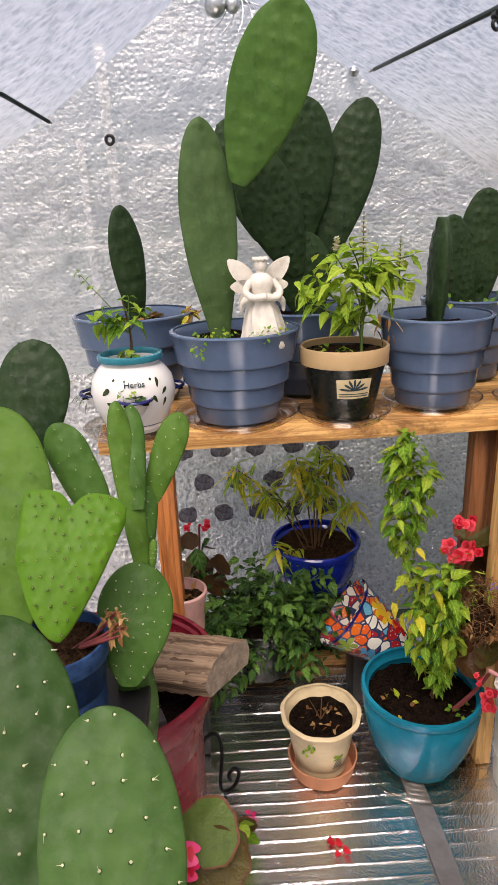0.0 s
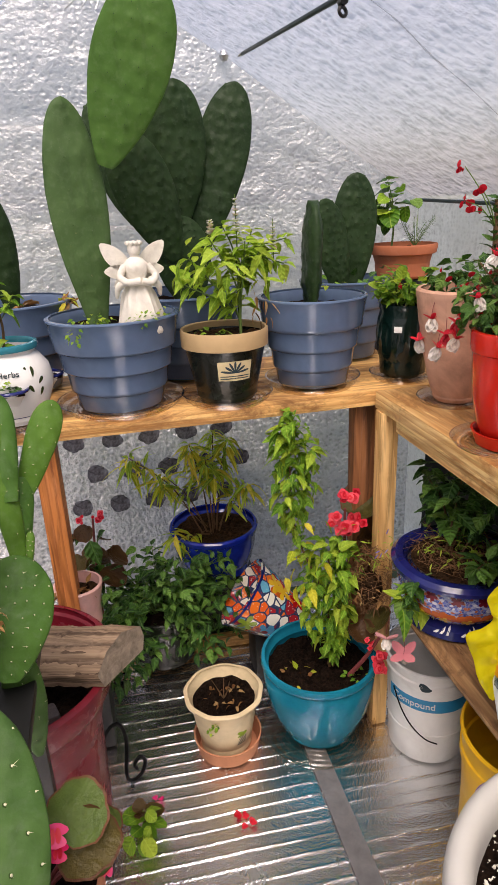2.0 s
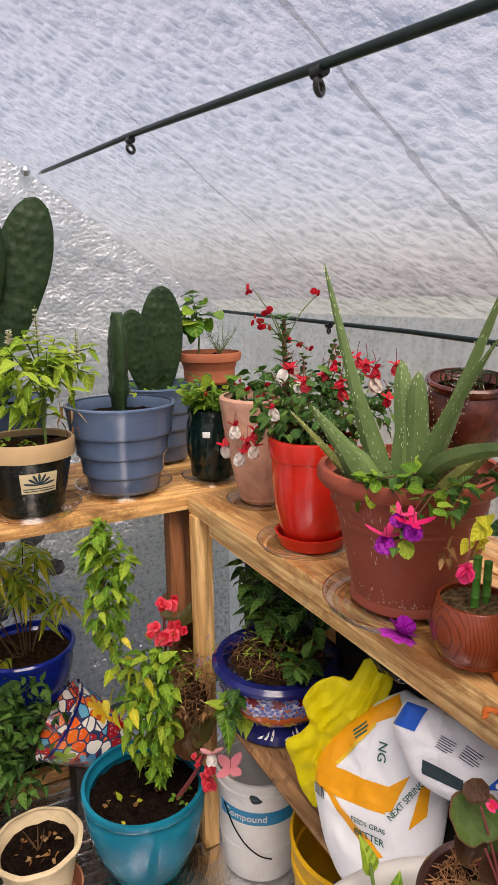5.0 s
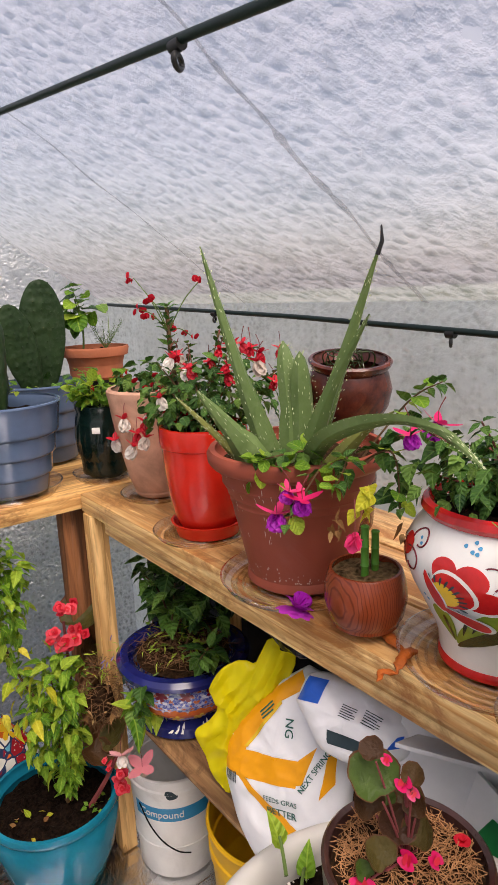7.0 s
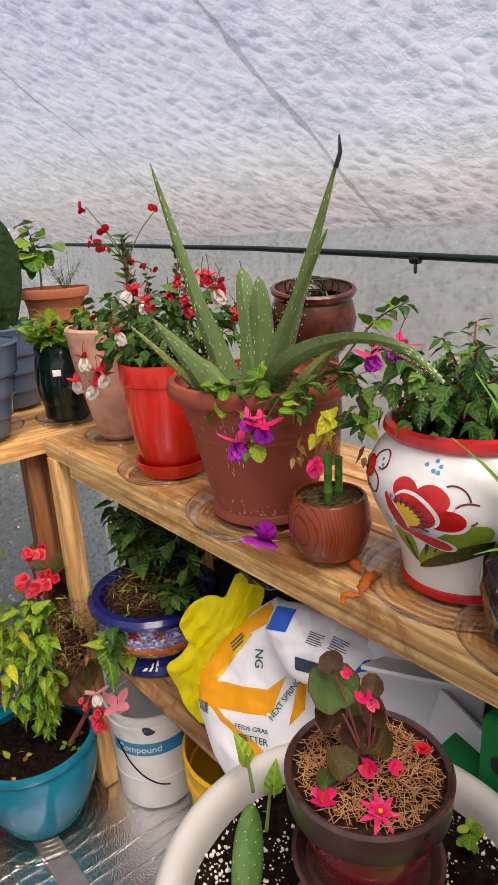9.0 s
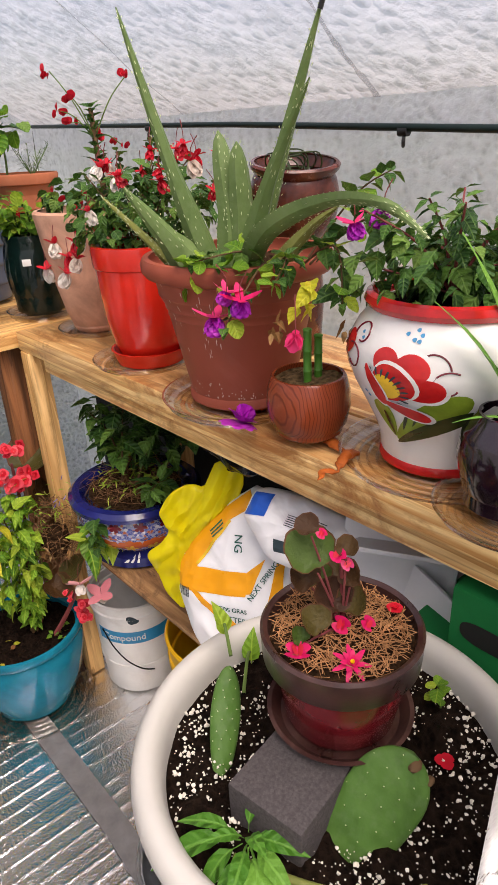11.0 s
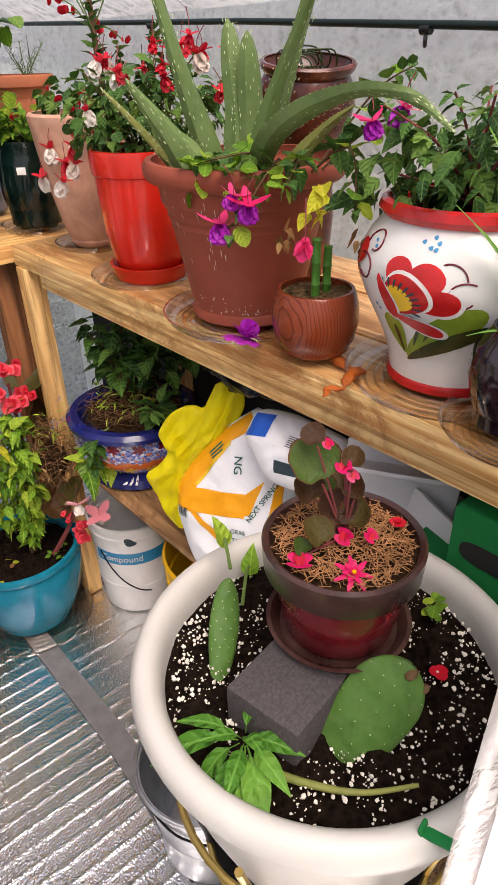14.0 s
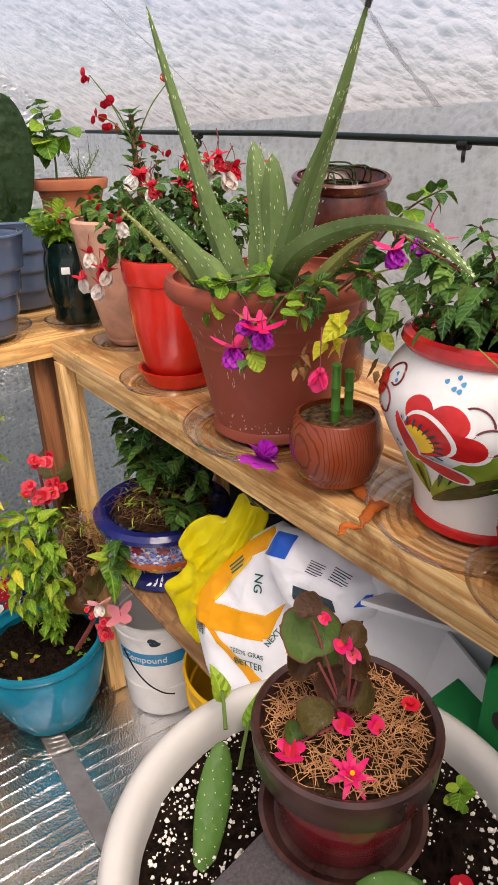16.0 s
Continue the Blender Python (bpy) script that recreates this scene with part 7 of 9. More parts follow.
for k, (x, y, z) in enumerate(((-0.02, 0.11, 0.29), (0.03, 0.08, 0.32), (0.08, 0.04, 0.33), (0.12, 0.0, 0.31), (0.03, -0.02, 0.30), (-0.05, 0.05, 0.26), (0.10, 0.08, 0.34), (0.05, 0.0, 0.26), (-0.03, 0.0, 0.24), (0.14, -0.04, 0.27))):
    leafy_stem(red_pot, [(0, 0, 0.16), (x * 0.4, y * 0.4, 0.17 + (z - 0.17) * 0.5), (x, y, z)], 0.0022, 0.001, STEM_BROWN, FUCH, rng, 9, 0.030, 0.3, 0.25)
leaf_cloud(red_pot, FUCH + ROUND, rng, (0.03, 0.01, 0.235), (0.12, 0.13, 0.065), 460, 0.021, 0.2)
leaf_cloud(red_pot, FUCH, rng, (-0.045, 0.03, 0.20), (0.04, 0.06, 0.03), 40, 0.022, 0.25)
for p, s in (((0.10, 0.04, 0.315), 1.3), ((0.085, -0.01, 0.32), 1.2), ((0.02, 0.10, 0.30), 1.1), ((-0.03, 0.08, 0.235), 1.1), ((-0.055, 0.105, 0.185), 1.2), ((-0.075, 0.07, 0.165), 1.2), ((-0.06, 0.13, 0.16), 1.2), ((-0.02, 0.02, 0.215), 1.0), ((0.13, -0.06, 0.31), 1.2), ((0.04, 0.03, 0.29), 1.1), ((-0.04, -0.03, 0.29), 1.2), ((0.0, -0.08, 0.28), 1.2), ((0.06, -0.09, 0.31), 1.2), ((-0.07, 0.02, 0.24), 1.1), ((-0.02, 0.06, 0.30), 1.2), ((0.09, -0.09, 0.26), 1.0)):
    hanging(red_pot, FUCHSIA_W if int(p[2] * 1000) % 3 == 0 else FUCHSIA_R, p, s * 0.85)
for k, p in enumerate(((-0.006, 0.032, 0.284), (-0.006, -0.165, 0.307), (-0.006, 0.124, 0.236), (-0.006, -0.069, 0.321), (-0.006, -0.089, 0.296), (-0.006, 0.062, 0.304), (-0.006, -0.150, 0.327))):
    hanging(red_pot, FUCHSIA_W if k < 3 else FUCHSIA_R, p, 1.0 if k < 3 else 0.75)
leafy_stem(red_pot, [(0.0, 0.07, 0.18), (0.015, 0.115, 0.29), (0.02, 0.13, 0.385)], 0.006, 0.004, STEM_BROWN, DEEP, rng, 10, 0.034, 0.45, -0.2, 3)
for k in range(7):
    a = k * 0.9
    c = Vector((0.02 + 0.05 * math.cos(a), 0.13 + 0.05 * math.sin(a), 0.33 + 0.018 * k))
    if k == 5:
        c = Vector((-0.025, 0.165, 0.44))
    if k == 6:
        c = Vector((0.075, 0.10, 0.43))
    stem(red_pot, [(0.018, 0.125, 0.34), (0.02 + (c.x - 0.02) * 0.5, 0.13 + (c.y - 0.13) * 0.5, (c.z + 0.36) / 2), c], 0.0012, 0.0008, STEM_GREEN)
    for j in range(4):
        placed("flower", FLOWER_RED, red_pot, aim(c + Vector((rng.uniform(-0.010, 0.010), rng.uniform(-0.010, 0.010), rng.uniform(-0.006, 0.006))), (rng.gauss(-0.3, 0.4), rng.gauss(-0.5, 0.4), 1), 0.9, rng.uniform(0, 90)))


# ---- aloe ----
def aloe_leaf(ctrl, w, mat, label="", blunt=1.6):
    pts = curve_pts(ctrl, 6)
    n = len(pts) - 1
    bm = bmesh.new()
    rows = []
    for i, p in enumerate(pts):
        t = i / n
        d = (pts[min(i + 1, n)] - pts[max(i - 1, 0)]).normalized()
        side = d.cross(Vector((0.35, 0.9, 0.2))).normalized()
        nrm = side.cross(d)
        hw = w * 0.5 * (1 - t ** blunt) * (0.75 + 0.25 * math.sin(math.pi * min(1, t * 2))) + 0.0008
        rows.append([bm.verts.new(p + side * hw * a + nrm * hw * b) for a, b in ((-1, 0.18), (-0.55, -0.12), (0, -0.22), (0.55, -0.12), (1, 0.18), (0.55, -0.45), (0, -0.58), (-0.55, -0.45))])
    for a, b in zip(rows, rows[1:]):
        for k in range(8):
            bm.faces.new((a[k], a[(k + 1) % 8], b[(k + 1) % 8], b[k]))
    bm.faces.new(rows[0])
    bm.faces.new(rows[-1][::-1])
    bmesh.ops.recalc_face_normals(bm, faces=bm.faces)
    ob = part("leaf", bm, mat, aloe_pot, label)
    bm = bmesh.new()
    rr = random.Random(n + int(w * 9999))
    for i in range(1, n):
        p, q = pts[i], pts[i + 1]
        d = (q - p)
        side = d.normalized().cross(Vector((0.35, 0.9, 0.2))).normalized()
        t = i / n
        hw = w * 0.5 * (1 - t ** blunt)
        for s in (-1, 1):
            for u in (0.0, 0.5):
                o = p + d * u + side * hw * s
                v = [bm.verts.new(o - d * 0.06), bm.verts.new(o + d * 0.06), bm.verts.new(o + side * s * 0.0017 + d * 0.03)]
                bm.faces.new(v)
        for s in (-1, 1):
            nrm = side.cross(d.normalized())
            for u in range(3):
                o = p + d * rr.random() + side * hw * rr.uniform(-0.7, 0.7) + nrm * hw * (-0.23 if s > 0 else -0.62)
                dd = d.normalized() * 0.0026
                bm.faces.new([bm.verts.new(o + dd), bm.verts.new(o + side * 0.0005), bm.verts.new(o - dd), bm.verts.new(o - side * 0.0005)])
    sub = part("teeth", bm, ALOE_TOOTH, ob)
    sub["kind"] = "stuff"


for world_pts, w, mat in (
        (((0.02, -0.622, 1.10), (-0.015, -0.595, 1.23), (-0.05, -0.562, 1.402)), 0.033, ALOE),
        (((0.035, -0.66, 1.10), (0.05, -0.71, 1.23), (0.06, -0.771, 1.392)), 0.038, ALOE),
        (((0.02, -0.675, 1.10), (0.01, -0.735, 1.215), (-0.0, -0.808, 1.315)), 0.034, ALOE),
        (((0.045, -0.635, 1.10), (0.05, -0.625, 1.18), (0.05, -0.606, 1.275)), 0.046, ALOE),
        (((0.05, -0.645, 1.10), (0.055, -0.64, 1.18), (0.05, -0.640, 1.262)), 0.042, ALOE),
        (((0.005, -0.615, 1.10), (-0.035, -0.60, 1.155), (-0.08, -0.582, 1.218)), 0.052, ALOE),
        (((-0.005, -0.60, 1.10), (-0.05, -0.585, 1.15), (-0.10, -0.562, 1.210)), 0.018, ALOE_DRY),
        (((0.03, -0.67, 1.10), (-0.01, -0.75, 1.170), (-0.02, -0.850, 1.208), (-0.035, -0.93, 1.208), (-0.05, -0.985, 1.186)), 0.036, ALOE),
        (((0.06, -0.68, 1.10), (0.08, -0.73, 1.16), (0.09, -0.77, 1.19)), 0.03, ALOE_DRY)):
    aloe_leaf([w2l(aloe_pot, p) + Vector((0.006, -0.005, 0)) for p in world_pts], w, mat, "", 6.0 if w in (0.046, 0.042) else 1.6)
part("dry_tip", tube([w2l(aloe_pot, p) + Vector((0.006, -0.005, -0.006)) for p in ((0.058, -0.768, 1.385), (0.060, -0.773, 1.40), (0.062, -0.770, 1.418))], [0.003, 0.0025, 0.001], 8), BLACK_PLASTIC, aloe_pot)

# purple fuchsia trailing over the brown pot's edge
trail = thing("fuchsia", "trailing fuchsia with purple and pink flowers in the brown pot", "fuchsia", 0.045, -0.69, 1.095)
rng = random.Random(105)
for ctrl, n in ((((0.0, 0.0, 0.0), (-0.04, -0.03, 0.05), (-0.10, 0.0, 0.045)), 8), (((0.0, 0.0, 0.0), (-0.03, -0.08, 0.05), (-0.08, -0.11, 0.03)), 9), (((0.0, -0.03, 0.0), (0.0, -0.12, 0.06), (-0.04, -0.17, 0.01)), 9), (((0.0, -0.04, 0.0), (0.05, -0.12, 0.08), (0.06, -0.16, 0.06)), 9), (((0.0, -0.02, 0.0), (-0.05, -0.06, 0.04), (-0.11, -0.06, -0.02)), 7), (((0.02, -0.03, 0.0), (0.08, -0.08, 0.10), (0.10, -0.12, 0.13)), 8)):
    leafy_stem(trail, ctrl, 0.0018, 0.0008, STEM_BROWN, ROUND_B + FUCH, rng, n, 0.030, 0.35, 0.15)
leaf_cloud(trail, ROUND_B, rng, (-0.085, 0.0, 0.035), (0.025, 0.04, 0.02), 18, 0.026, 0.1)
leaf_cloud(trail, FUCH, rng, (0.02, -0.14, 0.05), (0.05, 0.05, 0.05), 24, 0.030, 0.2)
leaf_cloud(trail, [leaf_mesh("leaf", LEAF_YELLOW, 0.7, 0.2)], rng, (-0.06, -0.135, 0.02), (0.02, 0.02, 0.02), 6, 0.026, 0.2)
leaf_cloud(trail, LEAF_D, rng, (-0.07, -0.105, -0.02), (0.012, 0.012, 0.01), 8, 0.016, 0.2)
leaf_cloud(trail, LEAF_D, rng, (-0.02, -0.17, -0.02), (0.02, 0.01, 0.02), 9, 0.022, 0.3)
for p, s in (((-0.112, -0.045, -0.01), 1.25), ((-0.098, -0.075, 0.012), 1.15), ((-0.105, -0.06, 0.02), 0.9)):
    hanging(trail, FUCHSIA_P, p, s)
bud = petals_mesh("flower", [PETAL_PINK], [(4, 0.013, 0.014, -50, 0, 0.4), (4, 0.013, 0.014, -80, 0, -0.2), (4, 0.006, 0.006, 60, 0, 0.1)])
hanging(trail, bud, (-0.085, -0.145, -0.018), 1.1, 0.04)

# painted pot's fuchsia, tall twining plant behind, vase leaves
rng = random.Random(106)
for k in range(12):
    a = k * 0.62
    x, y, z = 0.11 * math.cos(a) * rng.uniform(0.4, 1), 0.11 * math.sin(a) * rng.uniform(0.4, 1), rng.uniform(0.20, 0.285)
    leafy_stem(talavera, [(0, 0, 0.18), (x * 0.4, y * 0.4, 0.18 + (z - 0.18) * 0.6), (x, y, z)], 0.002, 0.001, STEM_RED, FUCH + DEEP, rng, 10, 0.028, 0.2, 0.3)
leaf_cloud(talavera, FUCH + DEEP, rng, (0.0, 0.0, 0.218), (0.10, 0.10, 0.05), 150, 0.027, 0.3)
hanging(talavera, FUCHSIA_P, (-0.02, 0.075, 0.262), 1.2)
hanging(talavera, FUCHSIA_P, (-0.05, 0.09, 0.252), 1.0)
vine = thing("potted_vine", "tall upright leafy plant in a dark pot", "potted plant", 0.235, -1.08, TOP)
part("pot", lathe(pot_shell([(0.05, 0), (0.055, 0.004), (0.07, 0.13), (0.074, 0.14), (0.072, 0.144)], 0.01, 0.005), 40), DARK_POT, vine)
part("soil", soil_disc(0.066, 0.125, 0.005, 61), SOIL, vine)
leafy_stem(vine, [(0, 0, 0.12), (0.0, 0.02, 0.25), (0.0, 0.03, 0.42)], 0.003, 0.0015, STEM_BROWN, DEEP, rng, 15, 0.052, 0.15, 0.5, 3)
leafy_stem(vine, [(0, -0.02, 0.12), (0.0, -0.05, 0.25), (0.01, -0.06, 0.40)], 0.003, 0.0015, STEM_BROWN, DEEP, rng, 13, 0.052, 0.15, 0.5, 3)
STRAP = leaf_mesh("leaf", LEAF_ROSETTE, 0.11, 0.25, 0.2, 7)
for way, s in (((-0.05, 0.12, 1.0), 0.17), ((-0.22, 0.30, 0.9), 0.13), ((-0.60, 0.40, 0.25), 0.06), ((0.1, -0.2, 1), 0.14), ((0.2, -0.4, 0.9), 0.13), ((-0.2, -0.5, 0.6), 0.10)):
    placed("leaf", STRAP, vase, aim((0, 0, 0.095), way, s, rng.uniform(-10, 10)))

# ---- things lying on the long bench ----
fl = thing("fallen_flower", "crumpled purple fuchsia flower lying on the bench", "flower", -0.030, -0.722, TOP + 0.020)
for k in range(3):
    placed("petals", petals_mesh("petals", [PETAL_PURPLE], [(8, 0.026, 0.020, 12 + 26 * k, 0, 0.35)]), fl, pose(0.004 * k, 0, 0.002 * k, 30 * k, 20, 50 * k))
chili = thing("dried_pod", "shrivelled orange dried pods lying on the bench", "dried pod", -0.005, -0.885, TOP + 0.004)
for ctrl, r in ((((0.03, 0.07, 0), (0.02, 0.04, 0.006), (0.012, 0.015, 0.004)), 0.008), (((0.02, 0.01, 0.002), (0.0, 0.005, 0.012), (-0.018, -0.002, 0.006)), 0.007), (((-0.018, -0.002, 0.006), (-0.022, 0.008, 0.004), (-0.03, 0.004, 0.0)), 0.004), (((0.035, 0.085, 0), (0.028, 0.065, 0.006), (0.02, 0.045, 0.004)), 0.006)):
    pts = curve_pts(ctrl, 8)
    bm = tube(pts, [0.62 * r * math.sin(math.pi * (0.12 + 0.8 * i / (len(pts) - 1))) for i in range(len(pts))], 10)
    for v in bm.verts:
        v.co += 0.0022 * noise.noise_vector(v.co * 260)
    for v in bm.verts:
        v.co = Vector((v.co.x * 1.5, v.co.y * 1.5, v.co.z * 1.1))
    part("pod", bm, CHILI, chili)

# ---- planter contents ----
stick = thing("prickly_pear", "small upright prickly pear cutting planted in the white planter", "cactus", -0.278, -0.962, 0.730)
pads(stick, [((-0.281, -0.966, 0.722), (-0.214, -0.906, 0.788), 0.030, 0.014, (-0.35, -0.8, 0.5), PAD_CUTTING)], rows=12, areole=ALOE_TOOTH, spine=0.002, dot=0.0008)
for ctrl in (((0.072, 0.062, 0.062), (0.088, 0.090, 0.075), (0.094, 0.108, 0.060)), ((0.08, 0.055, 0.01), (0.105, 0.075, 0.03), (0.118, 0.085, 0.020))):
    stem(stick, ctrl, 0.0022, 0.0015, STEM_GREEN)
placed("leaf", BRIGHT[0], stick, aim((0.085, 0.085, 0.062), (0.1, 0.4, 1), 0.040, 20))
placed("leaf", BRIGHT[1], stick, aim((0.112, 0.078, 0.012), (0.2, 0.2, 1), 0.036, -10))
broad = thing("prickly_pear", "broad pale green prickly pear cutting leaning on the paving block", "cactus", -0.214, -1.092, 0.730)
pads(broad, [((-0.258, -1.082, 0.716), (-0.176, -1.098, 0.802), 0.066, 0.016, (-0.55, -0.45, 0.55), PAD_CUTTING)], rows=8, areole=ALOE_TOOTH, spine=0.0015, dot=0.0007, peak=0.66, neck=0.62, rise=1.0)
for q, r in (((-0.1815, -1.1035, 0.797), 0.0050), ((-0.176, -1.115, 0.784), 0.0036)):
    bm = bmesh.new()
    bmesh.ops.create_icosphere(bm, subdivisions=2, radius=r)
    for v in bm.verts:
        v.co = Vector((v.co.x * 1.5, v.co.y * 1.1, v.co.z * 0.8)) + 0.0012 * noise.noise_vector(v.co * 300)
    part("corky_scar", bm, STEM_BROWN, broad, "dry brown scar").location = w2l(broad, q)
rose = thing("seedling", "bright green rosette seedling in the white planter", "seedling", -0.312, -1.026, 0.728)
rng = random.Random(107)
LONG = [leaf_mesh("leaf", LEAF_ROSETTE, w, b, 0.2, 8, 1.45, 0.22) for w, b in ((0.34, 0.55), (0.40, 0.75), (0.30, 0.45))]
for a, b, up, ln in ((-1.0, 0.15, 0.35, 0.066), (-0.9, -0.25, 0.5, 0.050), (-0.75, 0.55, 0.2, 0.046), (-0.35, 0.95, 0.25, 0.058), (0.0, 1.0, 0.15, 0.066), (0.22, 0.95, 0.3, 0.062), (0.5, 0.8, 0.45, 0.048), (0.55, 0.35, 0.6, 0.040), (0.35, 1.0, 0.0, 0.055), (-0.15, 0.9, 0.6, 0.052), (0.15, 0.5, 1.1, 0.040), (-0.5, 0.3, 0.9, 0.036), (0.6, 0.1, 0.5, 0.032), (0.1, -0.5, 0.9, 0.030)):
    way = Vector((0.75 * a - 0.66 * b, -0.66 * a - 0.75 * b, up))
    placed("leaf", rng.choice(LONG), rose, aim(Vector((0.010, -0.004, 0.020)) + way * 0.006, way, ln, rng.uniform(-22, 22)))
stalk = thing("fallen_stalk", "yellowing fleshy stalk lying on the planter's soil", "stalk", -0.275, -1.085, 0.738)
part("stem", tube(curve_pts([w2l(stalk, p) for p in ((-0.318, -1.030, 0.742), (-0.290, -1.085, 0.742), (-0.262, -1.122, 0.742), (-0.226, -1.150, 0.746))], 8), [0.0042 - 0.0001 * i for i in range(25)], 10), ALOE_DRY, stalk)
weed = thing("weed", "small green weed sprouting in the planter", "weed", -0.070, -1.060, 0.730)
leafy_stem(weed, [(0, 0, 0), (0.002, 0, 0.02), (-0.002, 0.004, 0.04)], 0.001, 0.0006, STEM_GREEN, ROUND_B, rng, 4, 0.020, 0.4, 0.1)
clipt = thing("plant_clip", "green plastic clip on the planter's rim", "clip", -0.262, -1.186, 0.762, 10)
part("plate", box((0.009, 0.026, 0.003), (0, -0.004, 0.009), 0.001, None, pose(0, 0, 0, -14, 0, 0)), GREEN_CARD, clipt)
part("jaw", box((0.014, 0.003, 0.012), (0, -0.017, 0.002), 0.001, None, pose(0, 0, 0, -14, 0, 0)), GREEN_CARD, clipt)
part("jaw", box((0.011, 0.003, 0.008), (0, 0.009, 0.009), 0.001, None, pose(0, 0, 0, -14, 0, 0)), GREEN_CARD, clipt)
petal1 = thing("fallen_petal", "red petal lying on the planter's soil", "petal", -0.120, -1.098, 0.742)
placed("petals", petals_mesh("petals", [PETAL_RED], [(3, 0.010, 0.010, 20, 0, 0.3)]), petal1, Matrix.Identity(4))

# begonia on the paving block
rng = random.Random(108)
bm = bmesh.new()
for _ in range(950):
    a, r = rng.uniform(0, 6.283), 0.058 * math.sqrt(rng.random())
    c = Vector((r * math.cos(a), r * math.sin(a), 0.094 + rng.uniform(-0.002, 0.006) + 0.006 * (1 - r / 0.06)))
    d = Vector((rng.gauss(0, 1), rng.gauss(0, 1), rng.gauss(0, 0.25))).normalized() * rng.uniform(0.004, 0.010)
    tube([c - d, c + Vector((rng.uniform(-0.003, 0.003), rng.uniform(-0.003, 0.003), rng.uniform(-0.001, 0.002))), c + d], 0.00034, 3, bm)
cf = part("coir_mulch", bm, STRAW, beg, "brown coir fibre mulch")
cf["kind"] = "stuff"
EYEWARD = Vector((-0.62, -0.48, 0.62))
for p, s, m, dx, dz in (((-0.017, 0.022, 0.173), 0.036, LEAF_BEG_G[0], 0.1, 0.1), ((-0.005, 0.006, 0.129), 0.029, LEAF_BEG[0], 0.3, -0.2), ((0.006, -0.008, 0.125), 0.024, LEAF_BEG[1], -0.4, 0.0), ((-0.030, 0.004, 0.119), 0.023, BEG_OLIVE, 0.4, 0.2), ((-0.020, 0.025, 0.147), 0.022, LEAF_BEG[1], 0.3, -0.3), ((-0.018, 0.023, 0.197), 0.017, LEAF_BEG[0], 0.2, 0.4), ((0.002, -0.003, 0.179), 0.016, LEAF_BEG[1], -0.3, 0.1), ((0.005, -0.004, 0.150), 0.019, LEAF_BEG[0], -0.5, -0.2), ((-0.042, 0.010, 0.106), 0.014, LEAF_BEG_G[1], 0.3, 0.2), ((0.016, 0.014, 0.135), 0.026, LEAF_BEG[0], -0.2, 0.3), ((-0.004, 0.030, 0.140), 0.026, LEAF_BEG_G[1], 0.4, 0.2)):
    c = Vector(p)
    way = Vector((c.x, c.y, 0)) * 8 + Vector((0.2 * dx, -0.2 * dx, 0.6 + dz))
    nrm = (EYEWARD + Vector((dx, -dx, dz)) * 0.7).normalized()
    way = (way - nrm * way.dot(nrm)).normalized()
    s *= 1.22
    q = aim(c - way * s * 0.5, way, s, rng.uniform(-10, 10), nrm)
    placed("leaf", m, beg, q)
    stem(beg, [(0, 0, 0.09), (c - way * s * 0.5) * 0.5 + Vector((0, 0, 0.05)), c - way * s * 0.45], 0.0013, 0.0009, STEM_RED)
stem(beg, [(0, 0, 0.085), (0.002, 0.002, 0.13), (0.0, 0.004, 0.185)], 0.0028, 0.0014, STEM_RED)
for p, s in (((-0.014, 0.011, 0.193), 0.42), ((-0.006, 0.0, 0.173), 0.66), ((-0.012, -0.010, 0.112), 0.72), ((0.004, -0.024, 0.112), 0.6), ((-0.002, -0.006, 0.166), 0.5)):
    placed("flower", FLOWER_BEG, beg, facing(p, EYEWARD + Vector((rng.gauss(0, 0.2), rng.gauss(0, 0.2), 0)), s, rng.uniform(0, 90)))
PINK_STAR = petals_mesh("flower", [PETAL_PINK, YELLOW_DOT], [(7, 0.020, 0.0042, 10, 0, 0.25), (7, 0.015, 0.004, 40, 0, 0.3), (5, 0.011, 0.0035, 62, 0, 0.2), (5, 0.006, 0.003, 70, 1, 0.0)])
placed("flower", PINK_STAR, beg, pose(-0.030, -0.036, 0.100, 20, -14, 0) @ Matrix.Scale(0.85, 4), "fallen pink star flower")
placed("flower", FLOWER_BEG, beg, pose(-0.052, 0.002, 0.100, 0, 0, 40))
placed("flower", FLOWER_RED, beg, pose(0.045, -0.022, 0.102, 0, 0, 40))

# ---- plants on the floor ----
rng = random.Random(109)
for ctrl, n, s in ((((0.03, 0.0, 0.18), (0.02, 0.0, 0.38), (-0.055, 0.01, 0.60), (-0.062, 0.01, 0.86)), 19, 0.050), (((0.03, 0.01, 0.18), (0.05, -0.01, 0.33), (0.02, -0.01, 0.52)), 13, 0.050), (((0.04, 0.0, 0.18), (0.035, -0.02, 0.26), (0.05, -0.02, 0.36)), 9, 0.052), (((0.035, 0.0, 0.30), (0.06, 0.0, 0.42), (0.05, 0.0, 0.55)), 10, 0.046)):
    leafy_stem(teal, ctrl, 0.004, 0.0015, STEM_BROWN, BRIGHT + BASIL[:1], rng, int(n * 1.4), s * 0.75, 0.2, 0.15, 3)
leaf_cloud(teal, BRIGHT, rng, (-0.058, 0.0, 0.74), (0.050, 0.04, 0.16), 250, 0.036, 0.2)
leaf_cloud(teal, BRIGHT, rng, (0.03, -0.01, 0.42), (0.075, 0.05, 0.17), 260, 0.038, 0.2)
leaf_cloud(teal, [leaf_mesh("leaf", LEAF_YELLOW, 0.45, 0.4)], rng, (-0.03, -0.01, 0.50), (0.06, 0.04, 0.16), 16, 0.045, 0.4)
